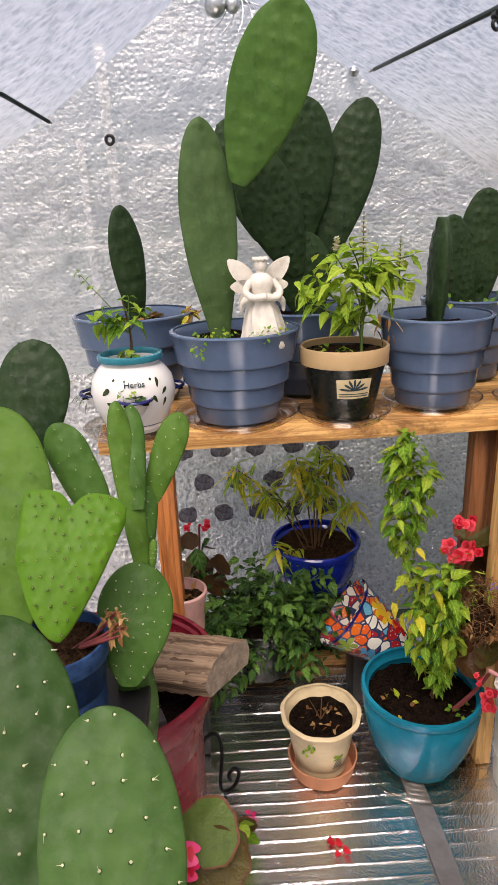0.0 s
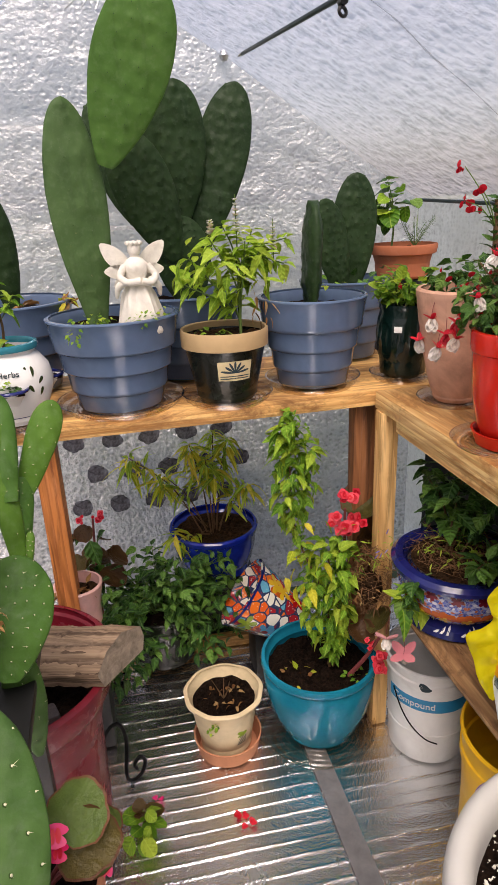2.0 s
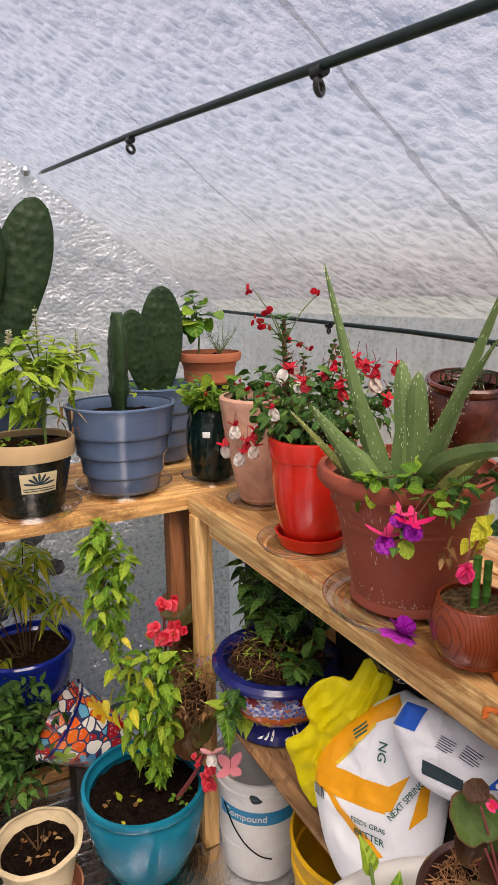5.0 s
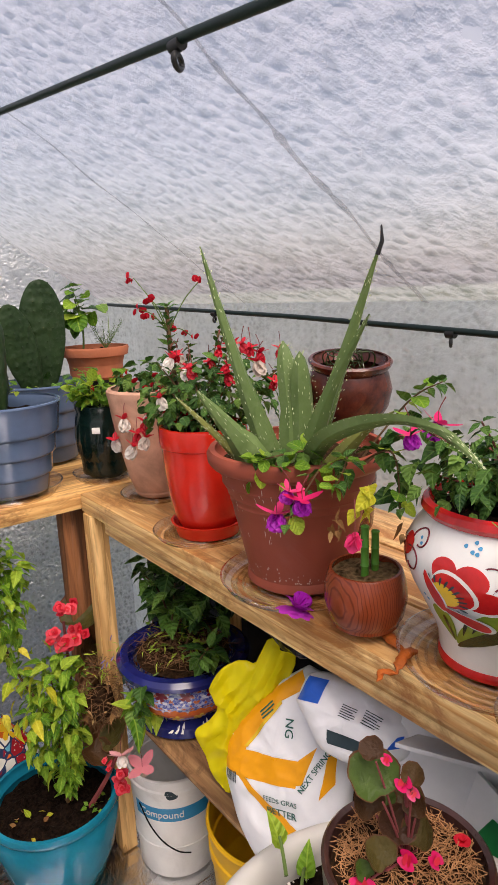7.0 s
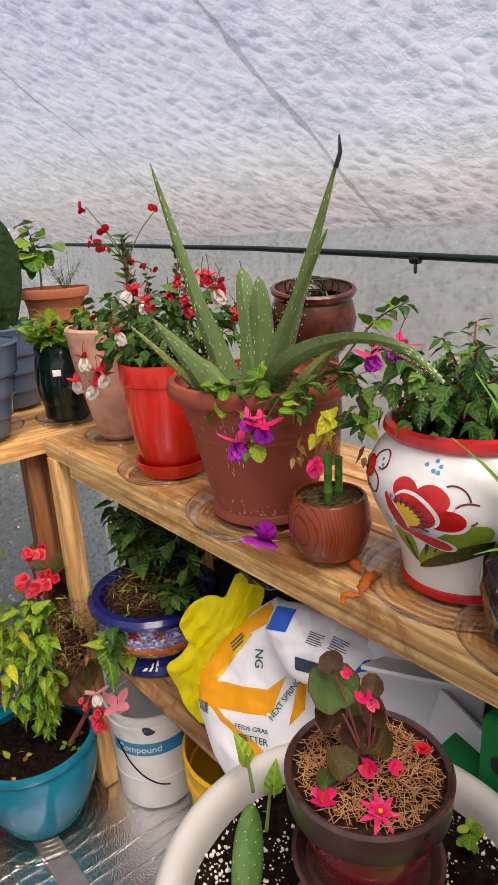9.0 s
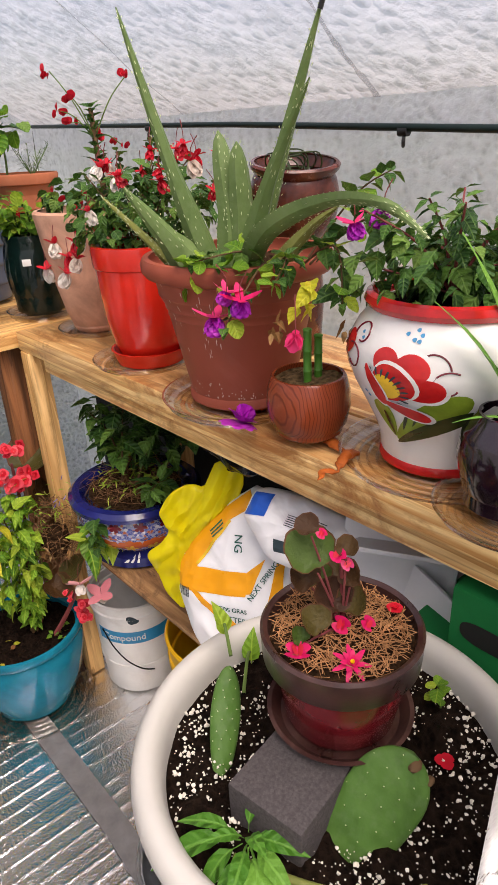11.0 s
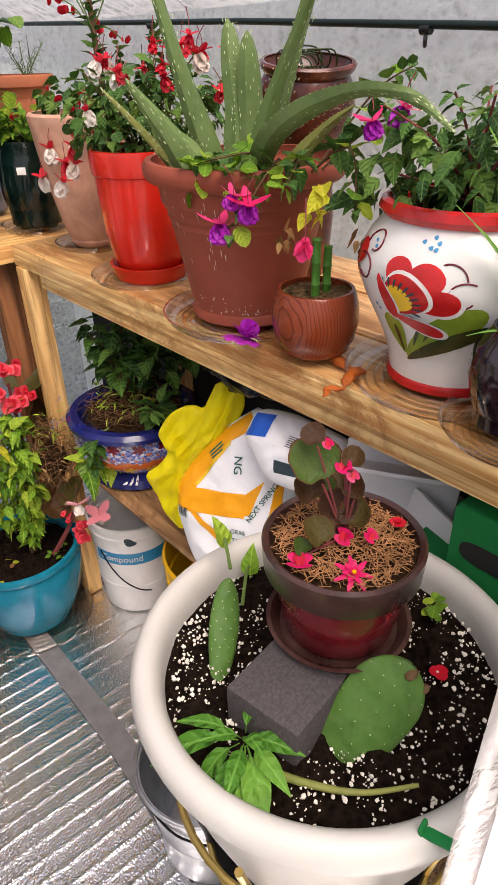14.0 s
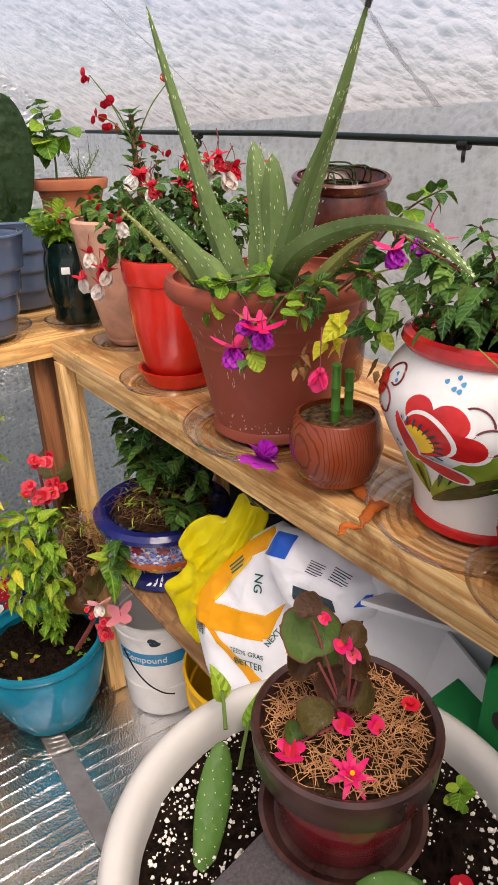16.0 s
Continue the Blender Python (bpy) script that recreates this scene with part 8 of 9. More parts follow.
leaf_cloud(teal, [leaf_mesh("leaf", LEAF_DRY, 0.6, 0.2), leaf_mesh("leaf", LEAF_YELLOW, 0.5, 0.2)], rng, (-0.06, -0.02, 0.196), (0.06, 0.06, 0.004), 10, 0.022, 0.0)
leaf_cloud(teal, SMALL, rng, (0.09, -0.06, 0.195), (0.04, 0.03, 0.01), 16, 0.014, 0.0)
begt = stem(teal, [(0.06, -0.05, 0.18), (0.10, -0.07, 0.25), (0.13, -0.08, 0.31)], 0.007, 0.004, STEM_RED)
placed("leaf", LEAF_BEG[0], teal, aim((0.10, -0.05, 0.32), (0.7, -0.3, 0.5), 0.085, 10))
placed("leaf", LEAF_BEG[1], teal, aim((0.08, -0.03, 0.33), (0.2, -0.7, -0.3), 0.07, 10))
BIG_CORAL = petals_mesh("flower", [PETAL_CORAL, PETAL_RED], [(4, 0.0165, 0.015, 6, 0, 0.2), (4, 0.011, 0.009, 28, 1, 0.2), (4, 0.004, 0.003, 60, 0, 0.1)])
for p, s in (((0.10, -0.09, 0.31), 0.7), ((0.125, -0.105, 0.275), 1.0), ((0.118, -0.11, 0.245), 1.1), ((0.115, -0.10, 0.26), 0.9)):
    for _ in range(2):
        placed("flower", BIG_CORAL, teal, facing(Vector(p) + Vector((rng.uniform(-0.014, 0.014), rng.uniform(-0.01, 0.01), rng.uniform(-0.014, 0.014))), (-0.3 + rng.gauss(0, 0.45), -0.85, 0.4 + rng.gauss(0, 0.45)), s * 0.62, rng.uniform(0, 90)))
    placed("flower", BIG_CORAL, teal, facing(p, (-0.3 + rng.gauss(0, 0.35), -0.85, 0.45 + rng.gauss(0, 0.35)), s, rng.uniform(0, 90)))
coralb = stem(teal, [(0.06, 0.02, 0.18), (0.085, 0.05, 0.40), (0.075, 0.02, 0.62)], 0.006, 0.003, STEM_RED)
for p, s in (((0.062, 0.0, 0.668), 1.0), ((0.088, 0.0, 0.655), 1.1), ((0.04, -0.005, 0.61), 1.3), ((0.062, -0.015, 0.59), 1.3), ((0.10, 0.0, 0.60), 1.2), ((0.085, -0.01, 0.585), 1.2), ((0.05, -0.01, 0.58), 1.0)):
    for _ in range(2):
        placed("flower", BIG_CORAL, teal, facing(Vector(p) + Vector((rng.uniform(-0.014, 0.014), rng.uniform(-0.01, 0.01), rng.uniform(-0.014, 0.014))), (-0.3 + rng.gauss(0, 0.45), -0.85, 0.4 + rng.gauss(0, 0.45)), s * 0.62, rng.uniform(0, 90)))
    placed("flower", BIG_CORAL, teal, facing(p, (-0.3 + rng.gauss(0, 0.35), -0.85, 0.4 + rng.gauss(0, 0.35)), s * 0.85, rng.uniform(0, 90)))
placed("leaf", LEAF_BEG[1], teal, aim((0.10, 0.05, 0.56), (0.7, 0.2, 0.5), 0.13, 10))
placed("leaf", LEAF_BEG[0], teal, aim((0.10, 0.04, 0.54), (0.6, -0.2, -0.7), 0.11, 10))

lob = thing("lobelia", "straggly half-dry lobelia with lilac flowers in a hanging moss ball", "lobelia", -0.035, -0.045, 0.40)
bm = bmesh.new()
for _ in range(300):
    d = Vector((rng.gauss(0, 1), rng.gauss(0, 1), rng.gauss(0, 1))).normalized()
    c = Vector((d.x * 0.055, d.y * 0.05, 0.07 + d.z * 0.09)) * rng.uniform(0.6, 1.0)
    e = Vector((rng.gauss(0, 1), rng.gauss(0, 1), rng.gauss(0, 1))).normalized() * rng.uniform(0.012, 0.03)
    tube([c - e, c + Vector((0.003, 0, 0.003)), c + e], 0.0006, 3, bm)
dm = part("dry_tangle", bm, STRAW_DARK, lob, "tangle of dry brown stems")
dm["kind"] = "stuff"
part("basket", lathe([(0, 0.0), (0.022, 0.005), (0.034, 0.04), (0.030, 0.07), (0, 0.075)], 24), SOIL_DRY, lob)
part("tie", tube([(0.02, 0.03, 0.05), (0.036, 0.035, 0.10)], 0.0015, 6), BLACK_IRON, lob)
leaf_cloud(lob, MIX, rng, (0.01, -0.01, 0.15), (0.06, 0.05, 0.05), 50, 0.018, 0.0)
leaf_cloud(lob, LEAF_D, rng, (-0.01, -0.01, 0.06), (0.055, 0.05, 0.06), 40, 0.018, 0.0)
LILAC = petals_mesh("flower", [PETAL_BLUE], [(5, 0.007, 0.006, 15, 0, 0.2)])
for p in ((0.0, -0.045, 0.165), (0.006, -0.05, 0.158), (0.022, -0.045, 0.163), (-0.004, -0.048, 0.155), (0.03, -0.03, 0.205)):
    placed("flower", LILAC, lob, aim(p, (-0.3, -1, 0.4), 1.0, rng.uniform(0, 90)))

# petals, fallen leaves and the cream pot's sprig
rng = random.Random(110)
for i, (x, y, n, m) in enumerate(((-0.417, -0.213, 6, PETAL_RED), (-0.40, -0.235, 4, PETAL_RED), (-0.60, -0.110, 2, PETAL_PINK))):
    t = thing("fallen_flower", "red petals scattered on the foil floor", "petals", x, y, 0.003, group="fallen petals")
    mm = petals_mesh("petals", [m], [(3, 0.014, 0.012, 25, 0, 0.3)])
    for k in range(n):
        placed("petals", mm, t, pose(rng.uniform(-0.016, 0.016), rng.uniform(-0.016, 0.016), 0.003, rng.uniform(-30, 30), 0, rng.uniform(0, 360)) @ Matrix.Scale(0.6, 4))
spr = thing("low_sprig", "leafy begonia sprig drooping over the foil floor", "sprig", -0.640, -0.215, 0.004)
leafy_stem(spr, [(0, 0, 0.01), (0.01, 0.01, 0.05), (0.015, 0.0, 0.08)], 0.002, 0.001, STEM_GREEN, ROUND_B + LEAF_BEG, rng, 6, 0.05, 0.1, 0.3)
leaf_cloud(spr, ROUND_B, rng, (0.0, -0.02, 0.05), (0.04, 0.03, 0.03), 9, 0.045, 0.5)
for k in range(5):
    a = k * 1.3
    stem(cream, [(0.0, 0.0, 0.138), (0.012 * math.cos(a), 0.012 * math.sin(a), 0.16), (0.03 * math.cos(a), 0.03 * math.sin(a), 0.165 + 0.012 * k)], 0.0016, 0.0008, STEM_BROWN)
leaf_cloud(cream, LEAF_D, rng, (0, 0, 0.148), (0.06, 0.06, 0.006), 22, 0.02, 0.0)
leaf_cloud(cream, SMALL, rng, (-0.045, -0.085, 0.13), (0.014, 0.006, 0.02), 12, 0.012, 0.3)

# ---- under the back bench ----
lowbox = thing("crate", "dark crate under the bench behind the plants", "crate", -0.30, 0.52, 0.0)
part("body", box((0.22, 0.17, 0.228), (-0.02, 0.01, 0.115), 0.005), BLACK_PLASTIC, lowbox)
cob = thing("potted_pepper", "yellowing narrow-leaved plant in a cobalt glazed pot", "potted plant", -0.325, 0.50, 0.230)
bm = lathe(pot_shell([(0.085, 0), (0.092, 0.004), (0.118, 0.05), (0.128, 0.10), (0.130, 0.135), (0.138, 0.142), (0.140, 0.155), (0.136, 0.160)], 0.01, 0.008), 72)
for v in bm.verts:
    if 0.02 < v.co.z < 0.12 and math.hypot(v.co.x, v.co.y) > 0.085:
        k = 1 + 0.022 * math.sin(16 * math.atan2(v.co.y, v.co.x)) * math.sin(v.co.z * 70)
        v.co.x, v.co.y = v.co.x * k, v.co.y * k
part("pot", bm, COBALT, cob)
part("soil", soil_disc(0.125, 0.135, 0.008, 62), SOIL_DRY, cob)
rng = random.Random(111)
for x, y, z, n in ((-0.24, -0.02, 0.42, 9), (-0.06, -0.02, 0.44, 11), (-0.02, -0.06, 0.40, 10), (0.06, 0.0, 0.44, 11), (0.09, -0.06, 0.30, 8), (-0.11, -0.08, 0.16, 6), (-0.14, 0.0, 0.34, 8), (0.02, 0.02, 0.46, 10)):
    leafy_stem(cob, [(x * 0.15, y * 0.2, 0.13), (x * 0.5, y * 0.5, 0.13 + (z - 0.13) * 0.6), (x, y, z)], 0.003, 0.0012, STEM_BROWN, YELL[:1] + MIX, rng, n + 3, 0.080, 0.5, 0.35, 3)
for x, y, z in ((-0.24, -0.02, 0.40), (-0.06, -0.03, 0.42), (0.05, -0.04, 0.43), (0.10, -0.08, 0.30), (-0.13, -0.09, 0.17), (0.0, -0.08, 0.36), (-0.15, -0.04, 0.33)):
    for k in range(11):
        a = k * 0.571 + rng.uniform(-0.2, 0.2)
        placed("leaf", rng.choice(YELL + MIX), cob, aim((x, y, z + rng.uniform(-0.02, 0.02)), (math.cos(a), math.sin(a), rng.uniform(-0.7, 0.25)), rng.uniform(0.055, 0.085), rng.uniform(-25, 25)))
for k in range(6):
    a = rng.uniform(0, 6.28)
    stem(cob, [(0.02 * math.cos(a), 0.02 * math.sin(a), 0.13), (0.07 * math.cos(a), 0.07 * math.sin(a), 0.17), (0.12 * math.cos(a), 0.1 * math.sin(a), 0.17 + 0.06 * rng.random())], 0.0016, 0.001, STEM_BROWN)

tilt = thing("painted_pot", "cone-shaped talavera pot with bright painted flowers, lying tilted", "pot", -0.235, 0.215, 0.225)
TP = [(0.050, 0.0), (0.060, 0.05), (0.072, 0.10), (0.085, 0.155)]
tm = pose(0.014, 0, 0.016, -22, -50, 12) @ Matrix.Scale(1.22, 4) @ Matrix.Translation((0, 0, -0.075))
part("body", lathe(pot_shell(TP, 0.01, 0.006), 56), MOSAIC, tilt).matrix_basis = tm
rng = random.Random(112)
PAINTS = [PAINT_ORANGE, PAINT_RED, PAINT_YELLOW, PAINT_BLUE, PAINT_GREEN, PAINT_MAROON]
for mi, mat in enumerate(PAINTS):
    bm = bmesh.new()
    for k in range(5):
        a, z = rng.uniform(0, 360), rng.uniform(0.02, 0.13)
        for j in range(5):
            wrapped(TP, petal_outline(a, z, 0.024, 0.015, j * 72 + mi * 20, 0.07, 8), 0.0008 + 0.0003 * mi, bm, 2)
    q = part("painted_pattern", bm, mat, tilt)
    q["kind"] = "stuff"
    q.matrix_basis = tm
bm = bmesh.new()
for z in (0.008, 0.148):
    for i in range(36):
        wrapped(TP, [(10 * i, z), (10 * i + 10.2, z), (10 * i + 10.2, z + 0.006), (10 * i, z + 0.006)], 0.0026, bm, 1)
bands = part("painted_band", bm, NAVY, tilt)
bands["kind"] = "stuff"
bands.matrix_basis = tm
tblock = thing("box", "dark box propping up the tilted painted pot", "box", -0.215, 0.275, 0.0)
part("body", box((0.10, 0.10, 0.165), (0, 0, 0.076), 0.004), BLACK_PLASTIC, tblock)

bushy = thing("potted_shrub", "bushy dark green plant spilling over the floor", "shrub", -0.52, 0.36, 0.04)
part("pot", lathe(pot_shell([(0.07, 0), (0.075, 0.004), (0.10, 0.16), (0.106, 0.17), (0.103, 0.174)], 0.01, 0.006), 40), DARK_POT, bushy)
part("soil", soil_disc(0.095, 0.155, 0.006, 63), SOIL, bushy)
for k in range(26):
    a = rng.uniform(0, 6.28)
    x, y = rng.uniform(-0.22, 0.24), rng.uniform(-0.14, 0.08)
    z = rng.uniform(0.10, 0.40) - abs(x) * 0.3
    leafy_stem(bushy, [(x * 0.1, y * 0.1, 0.15), (x * 0.5, y * 0.5, 0.18 + z * 0.3), (x, y, z)], 0.0025, 0.001, STEM_GREEN, DEEP, rng, 9, 0.050, 0.25, 0.1, 2)
leaf_cloud(bushy, DEEP, rng, (-0.02, -0.05, 0.24), (0.27, 0.12, 0.16), 430, 0.038, 0.12)
leaf_cloud(bushy, DEEP, rng, (0.10, -0.06, 0.14), (0.14, 0.10, 0.12), 210, 0.038, 0.12)
leaf_cloud(bushy, DEEP, rng, (-0.14, -0.14, 0.16), (0.12, 0.08, 0.14), 240, 0.038, 0.12)
redl = thing("potted_begonia", "dark-leaved begonia with red flower clusters", "begonia", -0.69, 0.36, 0.04)
part("pot", lathe(pot_shell([(0.05, 0), (0.055, 0.004), (0.07, 0.13), (0.066, 0.134)], 0.01, 0.005), 40), DARK_POT, redl)
stem(redl, [(0, 0, 0.1), (0, 0, 0.3), (0.01, -0.02, 0.50)], 0.005, 0.003, STEM_RED)
leaf_cloud(redl, LEAF_BEG + DEEP, rng, (0.0, -0.02, 0.40), (0.06, 0.04, 0.10), 26, 0.07, 0.4)
for k in range(9):
    placed("flower", BIG_CORAL if k % 2 else FLOWER_RED, redl, facing((rng.uniform(-0.03, 0.04), -0.06 + rng.uniform(-0.01, 0.01), 0.515 + rng.uniform(-0.015, 0.015)), (0, -1, 0.3), 0.6, rng.uniform(0, 90)))

# ---- under the long bench ----
btal = thing("painted_pot", "round blue talavera pot with painted flowers and a scalloped foot", "potted plant", 0.100, -0.207, 0.450)
btal.scale = (1.0, 1.0, 0.80)
BT = [(0.075, 0.03), (0.092, 0.045), (0.116, 0.08), (0.128, 0.115), (0.124, 0.145), (0.116, 0.162)]
part("body", lathe(pot_shell([(0.075, 0.0), (0.078, 0.02)] + BT, 0.01, 0.007), 72), LATTICE, btal)
part("rim", lathe([(0.110, 0.158), (0.130, 0.158), (0.142, 0.168), (0.143, 0.180), (0.134, 0.190), (0.118, 0.190), (0.108, 0.176), (0.110, 0.158)], 64), NAVY, btal, "dark blue glazed rim")
part("foot", lathe([(0.070, 0.0), (0.100, 0.0), (0.112, 0.010), (0.104, 0.030), (0.085, 0.040), (0.072, 0.036), (0.070, 0)], 64), NAVY, btal, "dark blue foot with white strokes")
bm = bmesh.new()
FOOT = [(0.100, 0.0), (0.110, 0.010), (0.104, 0.030), (0.085, 0.040)]
for k in range(36):
    wrapped(FOOT, petal_outline(10 * k, 0.004, 0.036, 0.007, 48 + 14 * (k % 3), 0.105, 8), 0.0008, bm, 3)
part("foot_stroke", bm, CERAMIC, btal)["kind"] = "stuff"
for mi, (mat, zz, ln, w) in enumerate(((PAINT_ORANGE, 0.070, 0.036, 0.022), (PAINT_MAROON, 0.142, 0.013, 0.010), (PAINT_YELLOW, 0.070, 0.016, 0.010))):
    for k in range(8):
        bm = bmesh.new()
        a = 180 + 24 * k + 12 * (mi == 1)
        for j in range(5):
            wrapped(BT, petal_outline(a, zz, ln, w, 18 + j * 36 if mi == 0 else j * 72, 0.118, 8), 0.0008 + 0.0006 * mi, bm, 3)
        part("painted_flower", bm, mat, btal)
part("soil", soil_disc(0.100, 0.176, 0.006, 64), SOIL_DRY, btal)
rng = random.Random(113)
bm = bmesh.new()
for _ in range(260):
    a, r = rng.uniform(0, 6.283), 0.10 * math.sqrt(rng.random())
    c = Vector((r * math.cos(a), r * math.sin(a), 0.185 + rng.uniform(0, 0.04)))
    e = Vector((rng.gauss(0, 1), rng.gauss(0, 1), rng.gauss(0, 0.5))).normalized() * rng.uniform(0.01, 0.03)
    tube([c - e, c, c + e], 0.0006, 3, bm)
part("dry_tangle", bm, STRAW_DARK, btal, "dry brown stems")["kind"] = "stuff"
leaf_cloud(btal, MIX + SMALL, rng, (0, 0, 0.215), (0.10, 0.10, 0.03), 110, 0.020, 0.0)
for ctrl in (((0.0, 0.0, 0.18), (0.05, 0.0, 0.28), (0.06, -0.03, 0.36)), ((0.0, 0.03, 0.18), (0.0, 0.08, 0.30), (-0.03, 0.10, 0.37)), ((0.02, -0.05, 0.18), (0.0, -0.10, 0.24), (-0.04, -0.13, 0.25)), ((0.0, 0.05, 0.18), (0.06, 0.05, 0.3), (0.08, 0.06, 0.38)), ((-0.02, 0.02, 0.18), (0.0, 0.03, 0.3), (0.02, 0.04, 0.4))):
    leafy_stem(btal, ctrl, 0.003, 0.0012, STEM_BROWN, DEEP + FUCH, rng, 9, 0.060, 0.25, 0.25, 2)
leaf_cloud(btal, DEEP, rng, (0.05, 0.03, 0.33), (0.10, 0.12, 0.07), 70, 0.052, 0.3)
leaf_cloud(btal, DEEP, rng, (0.09, 0.10, 0.29), (0.10, 0.17, 0.12), 130, 0.050, 0.3)
leafy_stem(btal, [(-0.09, -0.05, 0.19), (-0.13, -0.05, 0.17), (-0.14, -0.06, 0.10)], 0.002, 0.001, STEM_GREEN, FUCH, rng, 5, 0.045, 0.3, 0.2)

leafc = thing("fuchsia", "pale pink fuchsia hanging over the shelf's edge", "fuchsia", 0.03, -0.235, 0.450)
leafy_stem(leafc, [(0.02, 0.04, 0.005), (-0.03, 0.02, 0.07), (-0.075, -0.01, 0.09)], 0.003, 0.0015, STEM_GREEN, BRIGHT + FUCH, rng, 6, 0.06, 0.2, 0.2, 3)
leaf_cloud(leafc, BRIGHT, rng, (-0.055, -0.01, 0.09), (0.045, 0.03, 0.03), 12, 0.05, 0.2)
hanging(leafc, FUCHSIA_K, (-0.115, -0.02, 0.006), 1.5, 0.05)
hanging(leafc, FUCHSIA_K, (-0.075, -0.025, -0.038), 1.6, 0.06)


# ---- bags and boxes on the low shelf ----
def soft_bag(name, label, origin, way, outline, depth, seed, body, crease=0.006, freq=14.0, middle=(0.0, 0.0), drape=None):
    """A stuffed or draped plastic bag: a star-shaped outline in the plane that faces way, swollen to both sides and creased.
    Gives the thing and a function from (right, up, lift) to a place on its front."""
    t = thing(name, label, "bag", *origin)
    nrm = Vector(way).normalized()
    right = UP.cross(nrm).normalized()
    up = nrm.cross(right)
    mid = Vector((*middle, 0))
    loop = curve_pts([Vector((*q, 0)) for q in outline + outline[:1]], 8)[:-1]
    polar = sorted((math.atan2((q - mid).y, (q - mid).x), (q - mid).length) for q in loop)

    def reach(ang):
        for (a0, r0), (a1, r1) in zip(polar, polar[1:] + [(polar[0][0] + 2 * math.pi, polar[0][1])]):
            if a0 <= ang <= a1:
                return r0 + (r1 - r0) * (ang - a0) / max(1e-6, a1 - a0)
        return polar[0][1]

    def lift(u, v, k):
        q = Vector((u, v, seed))
        dome = depth * math.sqrt(max(0.0, 1 - k ** 2.6))
        fold = noise.ridged_multi_fractal(q * freq, 1.0, 2.1, 4, 1.0, 2.0) - 1.0
        out = dome + crease * (fold + 1.2 * noise.noise(q * freq * 0.6)) * (0.4 + 0.6 * math.sqrt(max(0.0, 1 - k * k)))
        if drape:
            turn, width, tall = drape
            run = (u * math.cos(radians(turn)) + v * math.sin(radians(turn))) / width + 1.3 * noise.noise(q * 13) + 0.35 * noise.noise(q * 40)
            out += tall * (abs(2 * (run % 1.0) - 1) - 0.5) * (0.6 + 0.8 * noise.noise(q * 17 + Vector((7, 0, 0))))
        return out

    def at(u, v, off=0.0):
        d = Vector((u, v, 0)) - mid
        k = min(1.0, d.length / max(1e-6, reach(math.atan2(d.y, d.x))))
        return right * u + up * v + nrm * (lift(u, v, k) + off)

    rings, seg = 30, 120
    bm = bmesh.new()
    front, back = [[bm.verts.new(at(*middle))]], [[bm.verts.new(right * mid.x + up * mid.y - nrm * depth * 0.7)]]
    for i in range(1, rings + 1):
        k = math.sin(math.pi / 2 * i / rings)
        f, g = [], []
        for j in range(seg):
            a = -math.pi + 2 * math.pi * j / seg
            q = mid + Vector((math.cos(a), math.sin(a), 0)) * reach(a) * k
            f.append(bm.verts.new(right * q.x + up * q.y + nrm * lift(q.x, q.y, k)))
            g.append(f[-1] if i == rings else bm.verts.new(right * q.x + up * q.y - nrm * 0.7 * depth * math.sqrt(1 - k * k)))
        front.append(f)
        back.append(g)
    for rows, flip in ((front, False), (back, True)):
        for j in range(seg):
            face = (rows[0][0], rows[1][j], rows[1][(j + 1) % seg])
            bm.faces.new(face[::-1] if flip else face)
        for r0, r1 in zip(rows[1:], rows[2:]):
            for j in range(seg):
                face = (r0[j], r1[j], r1[(j + 1) % seg], r0[(j + 1) % seg])
                bm.faces.new(face[::-1] if flip else face)
    part("film", bm, body, t, "", 55)
    return t, at


def bag_print(t, at, name, mat, corners, off=0.0012, n=18):
    """A printed panel that follows a bag's front."""
    bm = bmesh.new()
    (u0, v0), (u1, v1), (u2, v2), (u3, v3) = corners
    g = []
    for j in range(n + 1):
        b = j / n
        g.append([bm.verts.new(at((u0 * (1 - a) + u1 * a) * (1 - b) + (u3 * (1 - a) + u2 * a) * b, (v0 * (1 - a) + v1 * a) * (1 - b) + (v3 * (1 - a) + v2 * a) * b, off)) for a in [i / n for i in range(n + 1)]])
    for j in range(n):
        for i in range(n):
            bm.faces.new((g[j][i], g[j][i + 1], g[j + 1][i + 1], g[j + 1][i]))
    return part(name, bm, mat, t, "", 55)


def bag_text(t, at, words, size, mat, u, v, spin, off=0.0026):
    """Lettering laid on a bag's front."""
    me = text_mesh("lettering", words, size, mat, 0.0003)
    c, q = math.cos(radians(spin)), math.sin(radians(spin))
    for vert in me.vertices:
        a, b = vert.co.x * c - vert.co.z * q, vert.co.x * q + vert.co.z * c
        vert.co = at(u + a, v + b, off - vert.co.y)
    return placed("lettering", me, t, Matrix.Identity(4))


def print_bars(t, at, mat, u, v, width, height, count, spin=0.0, gap=0.5, upright=False):
    """Rows of unreadable print, or a bar code."""
    c, q = math.cos(radians(spin)), math.sin(radians(spin))
    bm = bmesh.new()
    for k in range(count):
        cell = (width if upright else height) / count
        a0, a1, b0, b1 = (k * cell, k * cell + cell * (gap if k % 3 else gap * 1.5), 0.0, height) if upright else (0.0, width * (1.0 if k % 3 else 0.8), k * cell, k * cell + cell * gap)
        rows = []
        for i in range(7):
            a = a0 + (a1 - a0) * i / 6
            rows.append([bm.verts.new(at(u + a * c - b * q, v + a * q + b * c, 0.0024)) for b in (b0, b1)])
        for r0, r1 in zip(rows, rows[1:]):
            bm.faces.new((r0[0], r1[0], r1[1], r0[1]))
    part("print_bar", bm, mat, t)["kind"] = "stuff"


